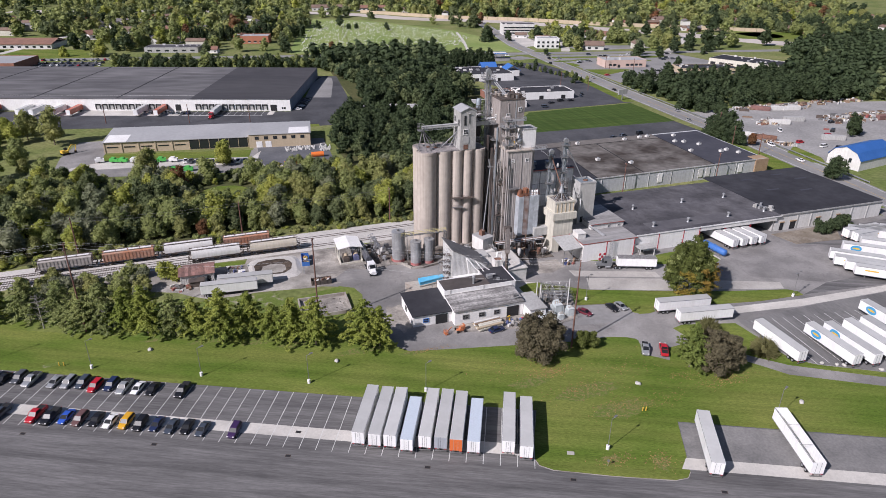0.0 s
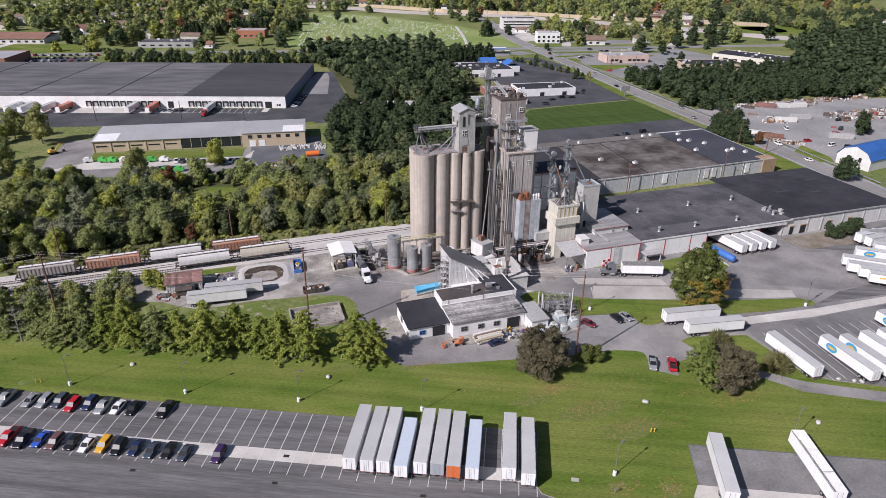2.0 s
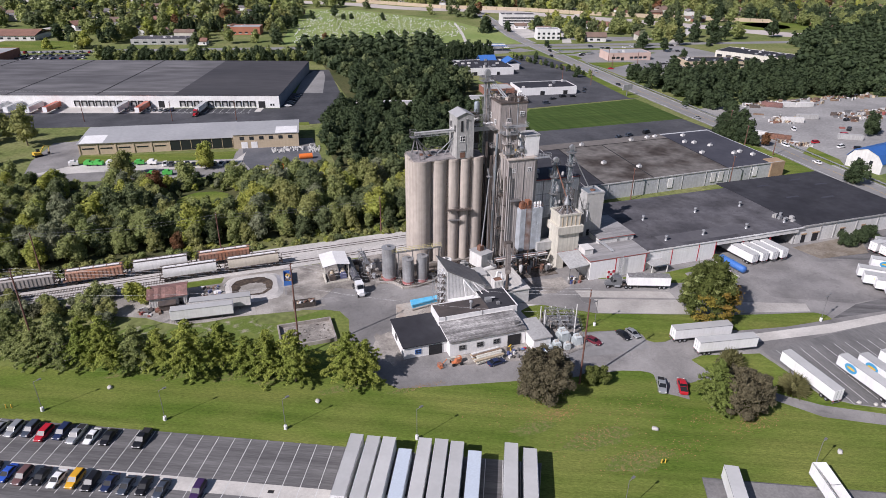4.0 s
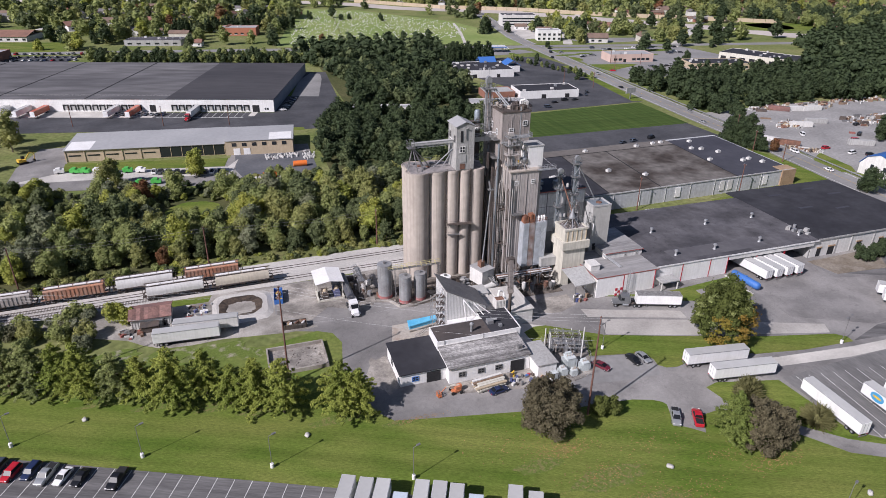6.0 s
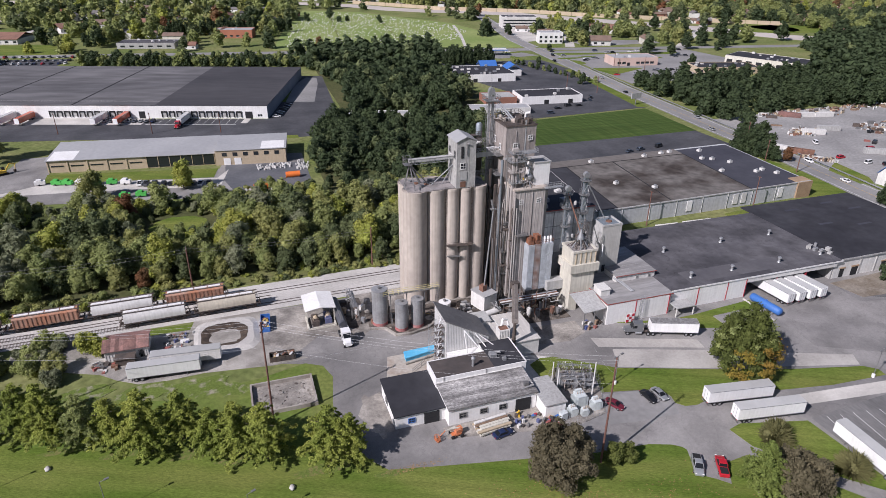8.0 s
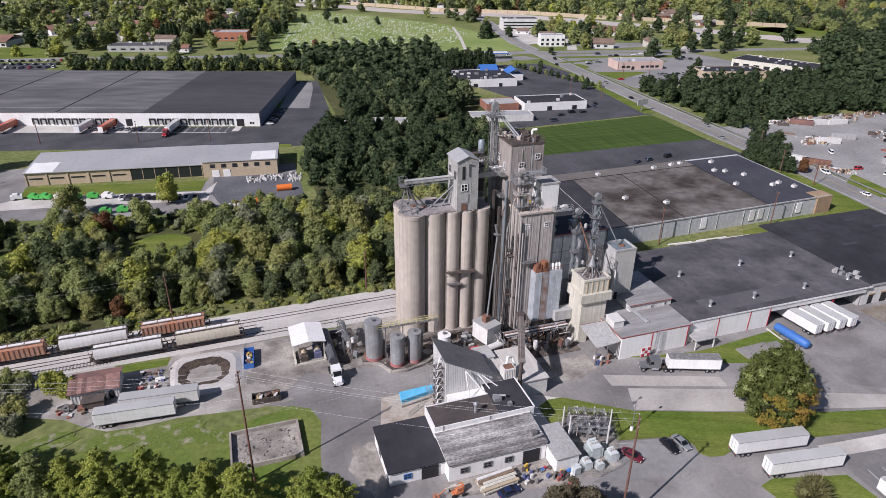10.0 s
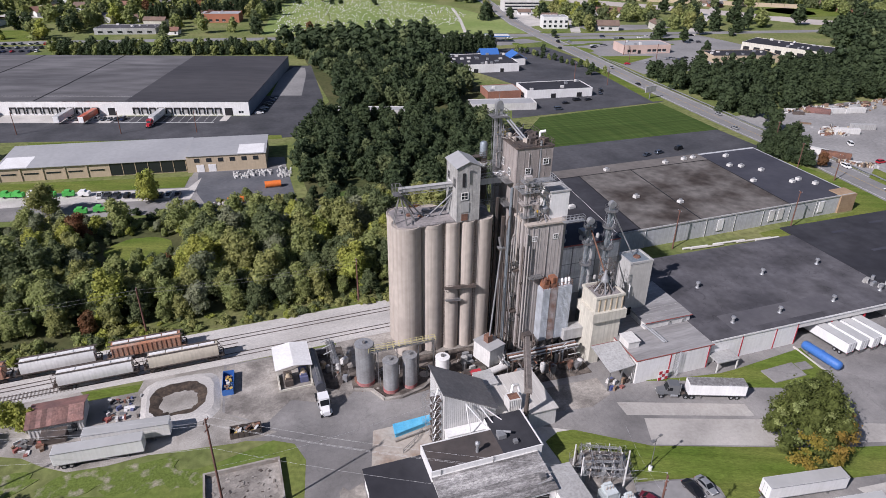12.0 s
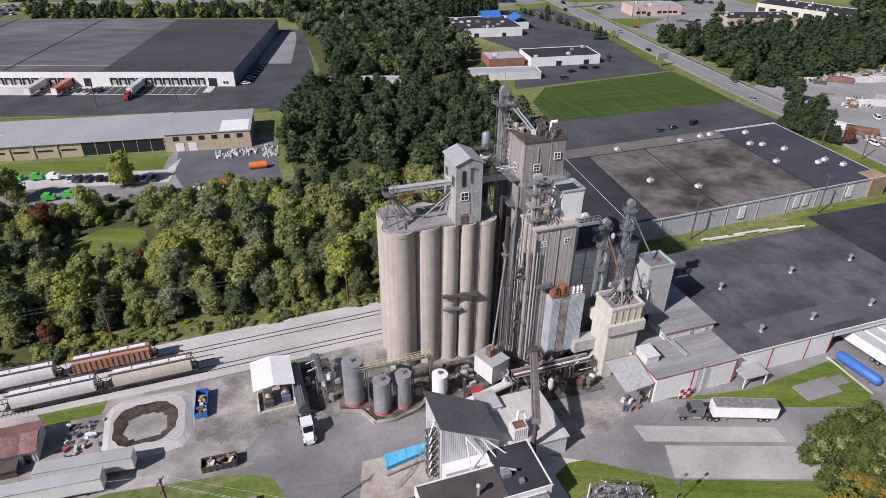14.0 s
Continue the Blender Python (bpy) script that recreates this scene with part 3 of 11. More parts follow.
sheet("dirt_apron", [(50, 142.6), (73, 142.6), (76, 137), (73, 134.6), (60, 137.6), (50, 139)], 0.078, DUST, "dusty ground before the office", "ground")
sheet("dirt_apron", [(60, 180), (66, 174.5), (74, 172.5), (98, 172), (98, 166), (92, 163.6), (80, 165), (72, 171.5), (64, 172.5), (58, 177)], 0.07, DUST, "dusty brown ground before the elevator", "yard")
# roads of the distance
ROAD_R = [(246, 90), (252, 140), (261, 200), (268, 270), (270, 325), (277, 430), (284, 498), (298, 656), (320, 760), (350, 900)]
sheet("road", strip(ROAD_R, 15), 0.08, PALEROAD, "two-lane grey road with a pale guard rail", "road")
dash = thing("road_line", "double yellow centre line", "road marking", kind="structure")
part("centre_line", Shape().prism(strip(ROAD_R, 0.22), 0.08, 0.095), OLDYELLOW, dash)
for off in (-6.2, 6.2):
    part("edge_line", Shape().prism(strip([(x + off, y) for x, y in ROAD_R], 0.25), 0.08, 0.095), PAINT, dash)
rail = Shape()
for a, b in zip(ROAD_R[2:6], ROAD_R[3:7]):
    rail.tube((a[0] + 8.4, a[1], 0.75), (b[0] + 8.4, b[1], 0.75), 0.28, seg=4)
    for k in range(12):
        p = Vector(a).lerp(Vector(b), k / 12)
        rail.box(p.x + 8.3, p.y - 0.1, 0, p.x + 8.5, p.y + 0.1, 0.7)
solid("guard_rail", rail, GALV, "pale steel guard rail along the road", "guard rail")
sheet("road", strip([(-420, 720), (-190, 680), (-72, 662), (42, 642), (158, 622), (250, 604), (330, 590), (460, 565), (640, 535)], 13), 0.075, PALEROAD, "grey cross street", "road")
HIGHWAY = [(-300, 1190), (0, 1130), (148, 1066), (210, 1018), (248, 965), (292, 930), (332, 915), (392, 868), (446, 800), (520, 712), (556, 664), (590, 600), (680, 520)]
sheet("road", strip(HIGHWAY, 38), 0.09, mat("highway_concrete", (0.500, 0.450, 0.405), (0.430, 0.385, 0.345), rough=0.9, s1=0.02, s2=0.3, var=0.1, place=True), "broad pale concrete highway", "road")
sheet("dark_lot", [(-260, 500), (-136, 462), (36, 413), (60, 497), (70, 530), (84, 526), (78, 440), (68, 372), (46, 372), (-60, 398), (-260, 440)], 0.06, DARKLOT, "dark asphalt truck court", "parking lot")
sheet("end_lot", [(50, 452), (67, 447), (77, 500), (79, 520), (72, 524), (61, 500)], 0.085, PALEROAD, "pale cracked asphalt lot beside the woods", "parking lot")
sheet("grass_strip", [(47.5, 452), (50, 452), (61, 500), (68, 526), (64, 527), (58, 502)], 0.12, GRASS, "weedy green strip along the warehouse end", "lawn")
sheet("pale_yard", [(-80, 322), (-43, 318), (8, 309), (12, 330), (7, 320), (-62, 332)], 0.085, CONC, "pale concrete parking strip before the tan building", "parking lot")
sheet("tan_yard", [(-82, 344), (-80, 305), (-59, 308), (14, 295), (44, 294), (46, 345), (12, 350), (8, 332), (-62, 344), (-64, 372), (-78, 372)], 0.065, YARD, "grey equipment yard", "yard")
sheet("tan_yard", [(10.1, 314), (10.7, 336), (45.6, 331), (45, 295.5), (14.2, 297)], 0.075, mat("slate_asphalt", (0.092, 0.096, 0.106), (0.130, 0.132, 0.140), rough=0.9, s1=0.1, s2=0.8, var=0.12, place=True), "slate-grey asphalt storage yard", "yard")
sheet("grass_strip", [(-62.5, 344.6), (7.5, 332.5), (5.6, 321), (-62, 333)], 0.12, GRASS, "green lawn strip before the tan building", "lawn")
sheet("grass_strip", [(-62, 396), (48, 376), (48, 371), (-62, 388)], 0.12, GRASS, "thin green strip above the tan building", "lawn")
sheet("field", [(160, 322.5), (256.5, 323), (258.5, 374), (180, 368), (165, 350)], 0.07, FIELD, "mown green field with fine stripes and cloud shade in its colour", "field")
# Dark asphalt picked here so its colour carries the cloud shade.
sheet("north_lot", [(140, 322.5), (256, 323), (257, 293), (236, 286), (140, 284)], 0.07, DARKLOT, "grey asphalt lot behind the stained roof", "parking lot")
sheet("grass_strip", [(190, 222), (236, 226), (240, 290), (252, 292), (259, 250), (252, 200), (240, 168), (240, 213), (190, 213)], 0.065, GRASS, "green verge beside the road", "lawn")
# Shop car park likewise: cloud shade is in the dark asphalt colour.
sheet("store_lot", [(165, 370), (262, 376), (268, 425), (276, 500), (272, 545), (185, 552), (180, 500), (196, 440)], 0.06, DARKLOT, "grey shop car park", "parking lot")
sheet("ball_field", ring(632, 669, 24, 36, 26, 0.05, 77), 0.1, GRASS, "bright green sports field among the far trees", "field")
sheet("corner_lot", [(292, 440), (380, 440), (440, 470), (430, 560), (300, 585)], 0.06, PALEROAD, "grey shop car park beyond the road", "parking lot")
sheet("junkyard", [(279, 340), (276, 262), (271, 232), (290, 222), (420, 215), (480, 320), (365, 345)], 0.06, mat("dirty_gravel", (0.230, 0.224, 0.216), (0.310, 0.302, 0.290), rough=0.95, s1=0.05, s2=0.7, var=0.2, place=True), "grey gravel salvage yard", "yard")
sheet("roadside_verge", [(271.5, 250), (284, 258), (281, 237), (276, 230), (270, 232)], 0.12, GRASS, "green verge before the salvage yard", "lawn")
sheet("cemetery", [(60, 657), (86, 800), (128, 975), (196, 940), (278, 800), (300, 660), (285, 610), (160, 631)], 0.065, mat("cemetery_grass", (0.185, 0.245, 0.075), (0.245, 0.290, 0.105), rough=0.95, s1=0.02, s2=0.25, var=0.18, place=True, spec=0.1), "bright green cemetery lawn", "lawn")
sheet("cemetery_drive", strip([(276, 780), (256, 700), (233, 622)], 3), 0.08, CONC, "pale cemetery drive", "road")
for x in (122, 180):
    sheet("cemetery_drive", strip([(x + 30, 900), (x, 640)], 2), 0.08, DRY, "faint gravel cemetery path", "road")
sheet("road", strip([(-260, 840), (-60, 800), (60, 790)], 8), 0.07, CONC, "pale side street", "road")
sheet("road", strip([(-200, 720), (-150, 900), (-60, 1120)], 8), 0.072, CONC, "pale side street", "road")
sheet("road", strip([(330, 600), (380, 700), (520, 900), (700, 1200)], 9), 0.07, CONC, "pale side street", "road")
sheet("road", strip([(420, 560), (620, 760), (800, 900)], 9), 0.074, CONC, "pale side street", "road")
sheet("road", strip([(380, 880), (600, 900), (900, 860)], 8), 0.076, CONC, "pale side street", "road")
sheet("playing_field", ring(640, 655, 62, 34, 24, 0.04, 12), 0.1, GRASS, "bright green playing field", "lawn")
sheet("shop_lot", [(300, 640), (345, 650), (380, 760), (330, 790), (305, 700)], 0.065, CONC, "pale office car park", "parking lot")
sheet("grass_strip", [(262.5, 377), (269, 425), (276.4, 500), (270.5, 500), (262, 428), (256, 378)], 0.14, GRASS, "green roadside verge with a hedge", "lawn")
sheet("grass_strip", [(294, 500), (330, 492), (334, 488), (296, 470)], 0.14, GRASS, "green car park island", "lawn")
sheet("grass_strip", [(296, 572), (330, 566), (410, 550), (412, 544), (300, 562)], 0.14, GRASS, "green roadside island", "lawn")
for k, (x, y, a, b) in enumerate(((300, 545, 12, 3), (318, 548, 9, 2.5), (340, 541, 10, 2.5), (298, 526, 4, 9), (372, 528, 9, 3), (395, 545, 14, 3), (255, 556, 4, 12), (262, 585, 10, 3), (310, 606, 14, 3.5), (345, 598, 12, 3))):
    sheet("grass_strip", ring(x, y, a, b, 20, 0.05, 40 + k), 0.15, GRASS, "small green traffic island with a pale kerb", "lawn")
sheet("shop_lot", [(232, 600), (268, 592), (280, 566), (240, 560), (226, 572)], 0.085, PALEROAD, "grey fuel station forecourt", "parking lot")
sheet("shop_lot", [(345, 640), (420, 622), (440, 600), (350, 600)], 0.085, PALEROAD, "pale car park by roadside shops", "parking lot")
sheet("town_lawn", [(-300, 712), (-118, 672), (-112, 730), (-300, 765)], 0.07, GRASS, "green lawn before the low halls", "lawn")
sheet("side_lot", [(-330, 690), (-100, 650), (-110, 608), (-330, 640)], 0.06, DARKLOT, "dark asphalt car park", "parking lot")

nw = thing("noise_wall", "long tan noise wall along the highway", "wall", kind="structure")
NW = [(212, 1052), (262, 998), (312, 938), (356, 916), (418, 876), (480, 812), (660, 680)]
for a, b in zip(NW[:-1], NW[1:]):
    a, b = Vector(a), Vector(b)
    n = round((b - a).length / 14)
    for k in range(n):
        part("wall_panel", Shape().prism(strip([tuple(a.lerp(b, k / n)), tuple(a.lerp(b, (k + 0.97) / n))], 0.4), 0, 4.6), TANWALL, nw)


# ---- grain elevator ----
def window(parent, p, w, h, normal, frame_mat=WHITE):
    """A small framed window on a wall that faces -y, -x, +x or +y."""
    x, y, z = p
    win = thing("window", "", "")
    win.parent = parent
    win.matrix_local = pose(x, y, z, 0, 0, {"-y": 0, "+x": 90, "+y": 180, "-x": -90}[normal])
    part("frame", Shape().box(-w / 2 - 0.15, -0.10, -0.15, w / 2 + 0.15, 0.02, 0).box(-w / 2 - 0.15, -0.10, h, w / 2 + 0.15, 0.02, h + 0.15).box(-w / 2 - 0.15, -0.10, 0, -w / 2, 0.02, h).box(w / 2, -0.10, 0, w / 2 + 0.15, 0.02, h), frame_mat, win)
    part("pane", Shape().box(-w / 2, -0.04, 0, w / 2, 0.01, h), GLASS, win)
    part("glazing_bar", Shape().box(-0.05, -0.08, 0, 0.05, -0.04, h), frame_mat, win)
    part("glazing_bar", Shape().box(-w / 2, -0.08, h / 2 - 0.05, w / 2, -0.041, h / 2 + 0.05), frame_mat, win)
    return win


# concrete silo bank
bank = thing("silo_bank", "tall tan concrete grain silos joined in a bank", "silo")
SILOS = ((59.6, 196.2, 3.35), (65.3, 196.0, 2.75), (69.8, 195.0, 2.0), (73.45, 194.4, 1.7), (77.3, 195.4, 2.45), (60.0, 202.2, 3.3), (66.6, 201.6, 3.2), (73.0, 200.8, 3.2), (77.6, 199.6, 2.4))
for x, y, r in SILOS:
    rings = [(0, r), (10, r), (20, r), (30, r), (33.2, r), (33.2, r + 0.10), (34.0, r + 0.10), (34.0, r - 0.15), (33.85, r - 0.2)]
    part("silo", Shape().lathe(x, y, rings, 40), SILO, bank, smooth=True)
for x, y in ((62.6, 197.6), (68, 197), (71.7, 196.4), (75.3, 196.6), (63, 201), (69.7, 200.5), (75.3, 200)):
    part("silo_infill", Shape().block(x, y, 0, 2.2, 3.4, 33.6), SILO, bank)
deck = Shape().prism([(57.3, 194.8), (60, 193.6), (79, 194.2), (79.6, 198), (78, 201), (60, 204.6), (57.4, 203.5)], 33.8, 34.08)
part("deck", deck, SILOROOF, bank, "dusty grey roof deck")
part("guard_rail", Shape().rail([(57.2, 196, 34.08), (57.0, 203, 34.08), (60, 205, 34.08), (70, 203.4, 34.08)], 1.0, 0.03), STEEL, bank)
part("guard_rail", Shape().rail([(62, 193.6, 34.08), (70, 193.4, 34.08)], 0.6, 0.03), STEEL, bank)
for i in range(14):
    r = random.Random(i)
    x, y = r.uniform(58.5, 69.5), r.uniform(196, 203)
    if i % 2:
        part("roof_hatch", Shape().block(x, y, 34.05, r.uniform(0.6, 1.2), r.uniform(0.6, 1.2), r.uniform(0.25, 0.6), r.uniform(0, 90)), STEEL if i % 3 else RUST, bank)
    else:
        part("roof_pipe", Shape().tube((x, y, 34.3), (x + r.uniform(-3, 3), y + r.uniform(-3, 3), 34.3 + r.uniform(0, 1)), 0.14), STEEL, bank)
# catwalk halfway up and ladders
walkway = Shape().prism([(67.6, 192.2), (74.9, 191.2), (75.2, 192.9), (67.6, 193.4)], 17.6, 17.75).rail([(67.6, 192.2, 17.75), (74.9, 191.2, 17.75)], 1.0, 0.04)
for x in (68.2, 71, 74):
    walkway.tube((x, 192.4, 17.6), (x, 193.4, 16.2), 0.06, seg=4)
part("catwalk", walkway, DARKRUST, bank, "rusty catwalk halfway up the silos")
part("catwalk", Shape().prism([(67.9, 192.4), (71.4, 191.9), (71.6, 193), (67.9, 193.3)], 14.2, 14.3).rail([(67.9, 192.4, 14.3), (71.4, 191.9, 14.3)], 0.9, 0.04), STEEL, bank)
lad = Shape()
for x, y in ((74.9, 193.0), (67.7, 193.8)):
    lad.tube((x - 0.25, y, 1), (x - 0.25, y, 34.6), 0.05, seg=4).tube((x + 0.25, y, 1), (x + 0.25, y, 34.6), 0.05, seg=4)
    for k in range(40):
        lad.tube((x - 0.25, y, 1.5 + 0.82 * k), (x + 0.25, y, 1.5 + 0.82 * k), 0.03, seg=3)
part("ladder", lad, DARKRUST, bank)

# headhouse on the silos
hh = thing("headhouse", "grey corrugated metal headhouse with a gabled roof on the silos", "headhouse")
wall = Shape().box(70.3, 193.2, 34.08, 75.7, 200.2, 46.8)
wall.add([(70.3, 193.2, 46.8), (75.7, 193.2, 46.8), (73, 193.2, 48.0), (70.3, 200.2, 46.8), (75.7, 200.2, 46.8), (73, 200.2, 48.0)], [(0, 1, 2), (4, 3, 5)])
seams = Shape()
for k in range(7):
    seams.box(70.42 + k * 0.86, 193.17, 34.2, 70.46 + k * 0.86, 193.2, 46.7)
for k in range(8):
    seams.box(70.27, 193.4 + k * 0.9, 34.2, 70.3, 193.44 + k * 0.9, 46.7)
part("wall", wall, mat("grey_cladding", (0.470, 0.465, 0.440), (0.340, 0.335, 0.322), rough=0.7, metal=0.1, s1=0.3, s2=1.5, var=0.2, streak=0.5, speck=0.12), hh)
tagged(part("cladding_ribs", seams, GREYWALL, hh), kind="stuff")
part("roof", Shape().gable(70.3, 193.2, 75.7, 200.2, 46.75, 1.35, 0.35, 0.12, "y"), ROOFMETAL, hh)
part("louvre", Shape().box(71.5, 193.06, 42.4, 72.2, 193.13, 45.6), DARK, hh, "dark narrow louvre")
window(hh, (72.1, 193.12, 39.5), 1.4, 1.5, "-y")
part("patch_panel", Shape().box(71.2, 193.05, 36.4, 73.2, 193.13, 38.7), GREYWALL, hh, "pale replacement panel")
part("patch_panel", Shape().box(71.4, 193.05, 34.4, 72.9, 193.13, 36.0), RUST, hh, "rust-orange patched panel")
window(hh, (70.24, 194.6, 42.2), 1.0, 1.8, "-x", STEEL)
window(hh, (70.24, 198.4, 43.0), 0.9, 1.4, "-x", STEEL)
window(hh, (70.24, 197.8, 40.2), 1.2, 2.2, "-x", WHITE)
part("roof_pipe", Shape().tube((73.1, 193.0, 43.2), (73.1, 193.0, 46.2), 0.14).tube((73.1, 193.0, 46.2), (73.6, 192.7, 46.4), 0.14), STEEL, hh)
cv = thing("conveyor_gallery", "weathered steel conveyor gallery across the silo roofs", "conveyor")
part("truss", Shape().lattice((58.4, 197.5, 41.3), (70.3, 196.4, 41.8), 1.3, 1.6, 0.06), GALV, cv)
part("gallery_floor", Shape().add([(58.4, 196.9, 41.2), (70.3, 195.8, 41.7), (70.3, 197.0, 41.7), (58.4, 198.1, 41.2), (58.4, 196.9, 42.0), (70.3, 195.8, 42.5), (70.3, 197.0, 42.5), (58.4, 198.1, 42.0)], [(0, 3, 2, 1), (4, 5, 6, 7), (0, 1, 5, 4), (1, 2, 6, 5), (2, 3, 7, 6), (3, 0, 4, 7)]), GREYWALL, cv)
part("end_platform", Shape().block(58.0, 197.5, 40.6, 1.8, 2.2, 0.15), STEEL, cv)
tagged(part("guard_rail", Shape().rail([(57.1, 196.4, 40.75), (58.9, 196.4, 40.75), (58.9, 198.6, 40.75), (57.1, 198.6, 40.75), (57.1, 196.4, 40.75)], 2.0, 0.05, 1.0), STEEL, cv), kind="stuff")
for dx, dy in ((-2.2, -1.5), (-1.0, 2.5), (2.6, -1.8), (3.5, 2.2), (0.4, -3.0), (5.2, 0.5)):
    part("spout", Shape().tube((58.6, 197.4, 40.8), (59.0 + dx, 198.0 + dy, 34.1), 0.16), STEEL, cv)
for dx in (-2.5, 0.5):
    part("spout", Shape().tube((70.4, 196.2, 40.0), (67.4 + dx, 198, 34.1), 0.16), GALV, cv)

# tall brown work tower
wt = thing("work_tower", "tall weathered brown elevator tower with rooftop gear", "tower")
tw = Shape().box(83.6, 192.2, 0, 92.3, 204.0, 50.0)
part("wall", tw, BROWN, wt)
for k in range(6):
    part("rib", Shape().box(83.6 + k * 1.69, 192.15, 0.5, 83.8 + k * 1.69, 192.2, 49.9), BROWN, wt)
for k in range(7):
    part("rib", Shape().box(83.52, 192.3 + k * 1.9, 0.5, 83.6, 192.5 + k * 1.9, 49.9), BROWN, wt)
part("roof", Shape().box(83.4, 192.0, 50.0, 92.5, 204.2, 50.35), DARKRUST, wt)
part("guard_rail", Shape().rail([(83.6, 192.2, 50.35), (92.3, 192.2, 50.35), (92.3, 204, 50.35), (83.6, 204, 50.35), (83.6, 192.2, 50.35)], 1.2, 0.05, 1.3), DARKRUST, wt)
for i in range(22):
    r = random.Random(40 + i)
    x, y = r.uniform(84.5, 91), r.uniform(193, 203)
    part("roof_gear", Shape().block(x, y, 50.35, r.uniform(0.5, 1.8), r.uniform(0.4, 1.2), r.uniform(0.4, 1.3), r.uniform(0, 40)), (DARKRUST, SILO, DARKRUST, GALV)[i % 4], wt)
    if i % 2:
        part("roof_pipe", Shape().tube((x, y, 50.6), (x + r.uniform(-3, 3), y + r.uniform(-2, 2), 50.6 + r.uniform(0.4, 1.8)), 0.11), (DARKRUST, TOWER)[i % 4 == 1], wt)
part("roof_pipe", Shape().tube((90.2, 195, 50.3), (90.2, 195, 52.6), 0.28).tube((90.2, 195, 52.6), (91.2, 194.4, 52.9), 0.3), WHITE, wt)
part("roof_pipe", Shape().tube((89.3, 192.4, 40), (89.3, 192.4, 51.5), 0.3), GALV, wt)
for x, z in ((86.4, 44.3), (90.6, 46.2)):
    window(wt, (x, 192.05, z), 1.15, 1.15, "-y")
for y, z in ((199.0, 44.5), (195.4, 43.2)):
    window(wt, (83.45, y, z), 0.9, 1.5, "-x")
for z in (36.5, 42.0):
    part("landing", Shape().box(81.5, 193, z, 83.5, 198, z + 0.15).rail([(81.5, 193, z + 0.15), (81.5, 198, z + 0.15)], 1.1, 0.05), STEEL, wt)
part("catwalk", Shape().box(83.2, 190.7, 41.6, 89.8, 192.0, 41.75).rail([(83.2, 190.7, 41.75), (89.8, 190.7, 41.75)], 1.1, 0.05), GALV, wt)

# bucket elevator leg that overtops everything
leg = thing("bucket_elevator", "tall galvanised bucket elevator leg with a head platform", "bucket elevator")
for dx in (-0.55, 0.55):
    part("leg_casing", Shape().block(82.2 + dx, 200.0, 0, 0.55, 0.7, 57), GALV, leg)
for k in range(14):
    part("leg_tie", Shape().box(81.5, 199.5, 3 + 4 * k, 83.6, 200.5, 3.2 + 4 * k), STEEL, leg)
part("head", Shape().block(82.2, 200, 57, 1.7, 1.1, 1.2).tube((82.2, 199.5, 58.2), (82.2, 200.5, 58.2), 0.75, seg=14), GALV, leg)
part("mast", Shape().lattice((82.2, 200.0, 34), (82.2, 200.0, 55), 1.9, 2.2, 0.05), STEEL, leg)
part("head_platform", Shape().block(82.2, 200, 55.4, 3.8, 3.4, 0.15).rail([(80.3, 198.3, 55.5), (84.1, 198.3, 55.5), (84.1, 201.7, 55.5), (80.3, 201.7, 55.5), (80.3, 198.3, 55.5)], 1.3, 0.05, 1.2), STEEL, leg)
part("antenna", Shape().tube((82.2, 200, 58.8), (82.2, 200, 61.4), 0.05, seg=4), STEEL, leg)
for dx in (0, 0.7):
    part("spout", Shape().tube((83.0 + dx, 199.6, 55.8), (86.8 + dx, 195.5, 50.6), 0.22), GALV, leg)
part("cage_platform", Shape().block(84.0, 201, 51, 2.2, 2.2, 0.12).rail([(82.9, 199.9, 51.1), (85.1, 199.9, 51.1), (85.1, 202.1, 51.1)], 1.4, 0.05, 0.9), mat("faded_yellow_rail", (0.40, 0.32, 0.14), rough=0.8, var=0.2), leg, "faded yellow safety cage")
part("dust_pipe", Shape().tube((83.2, 192.8, 4), (83.2, 192.8, 41), 0.35).tube((82.6, 191.8, 2), (82.6, 191.8, 37), 0.28), BLUESTEEL, leg, smooth=True)
for k, (x, y) in enumerate(((80.8, 195.2), (81.7, 193.4), (80.9, 197.8))):
    part("leg_casing", Shape().block(x, y, 0, 0.6, 0.6, 38 - 4 * k), DARKRUST, leg)

lp_ = random.Random(83)
for k, (x, y, z) in enumerate(((81.4, 190.4, 34), (82.2, 188.9, 30), (82.9, 187.8, 37), (83.5, 185.7, 29))):
    part("dust_pipe", Shape().tube((x, y, 0.5), (x, y, z), (0.15, 0.20, 0.12)[k % 3], seg=9).tube((x, y, z), (x + 0.8, y + 0.8, z + 0.9), (0.15, 0.20, 0.12)[k % 3], seg=9), (DARKRUST, TOWER, SILO)[k % 3], leg, smooth=True)
    for n in range(3):
        part("pipe_bracket", Shape().block(x, y, 5 + 8 * n + lp_.uniform(-2, 2), 0.7, 0.5, 0.18), DARKRUST, leg)
for z, y in ((9, 187.4), (15.5, 187.8), (24, 187.6)):
    part("landing", Shape().box(82.0, y, z, 83.9, y + 1.4, z + 0.1).rail([(82.0, y, z + 0.1), (83.9, y, z + 0.1)], 1.05, 0.045, 1.0), STEEL, leg)

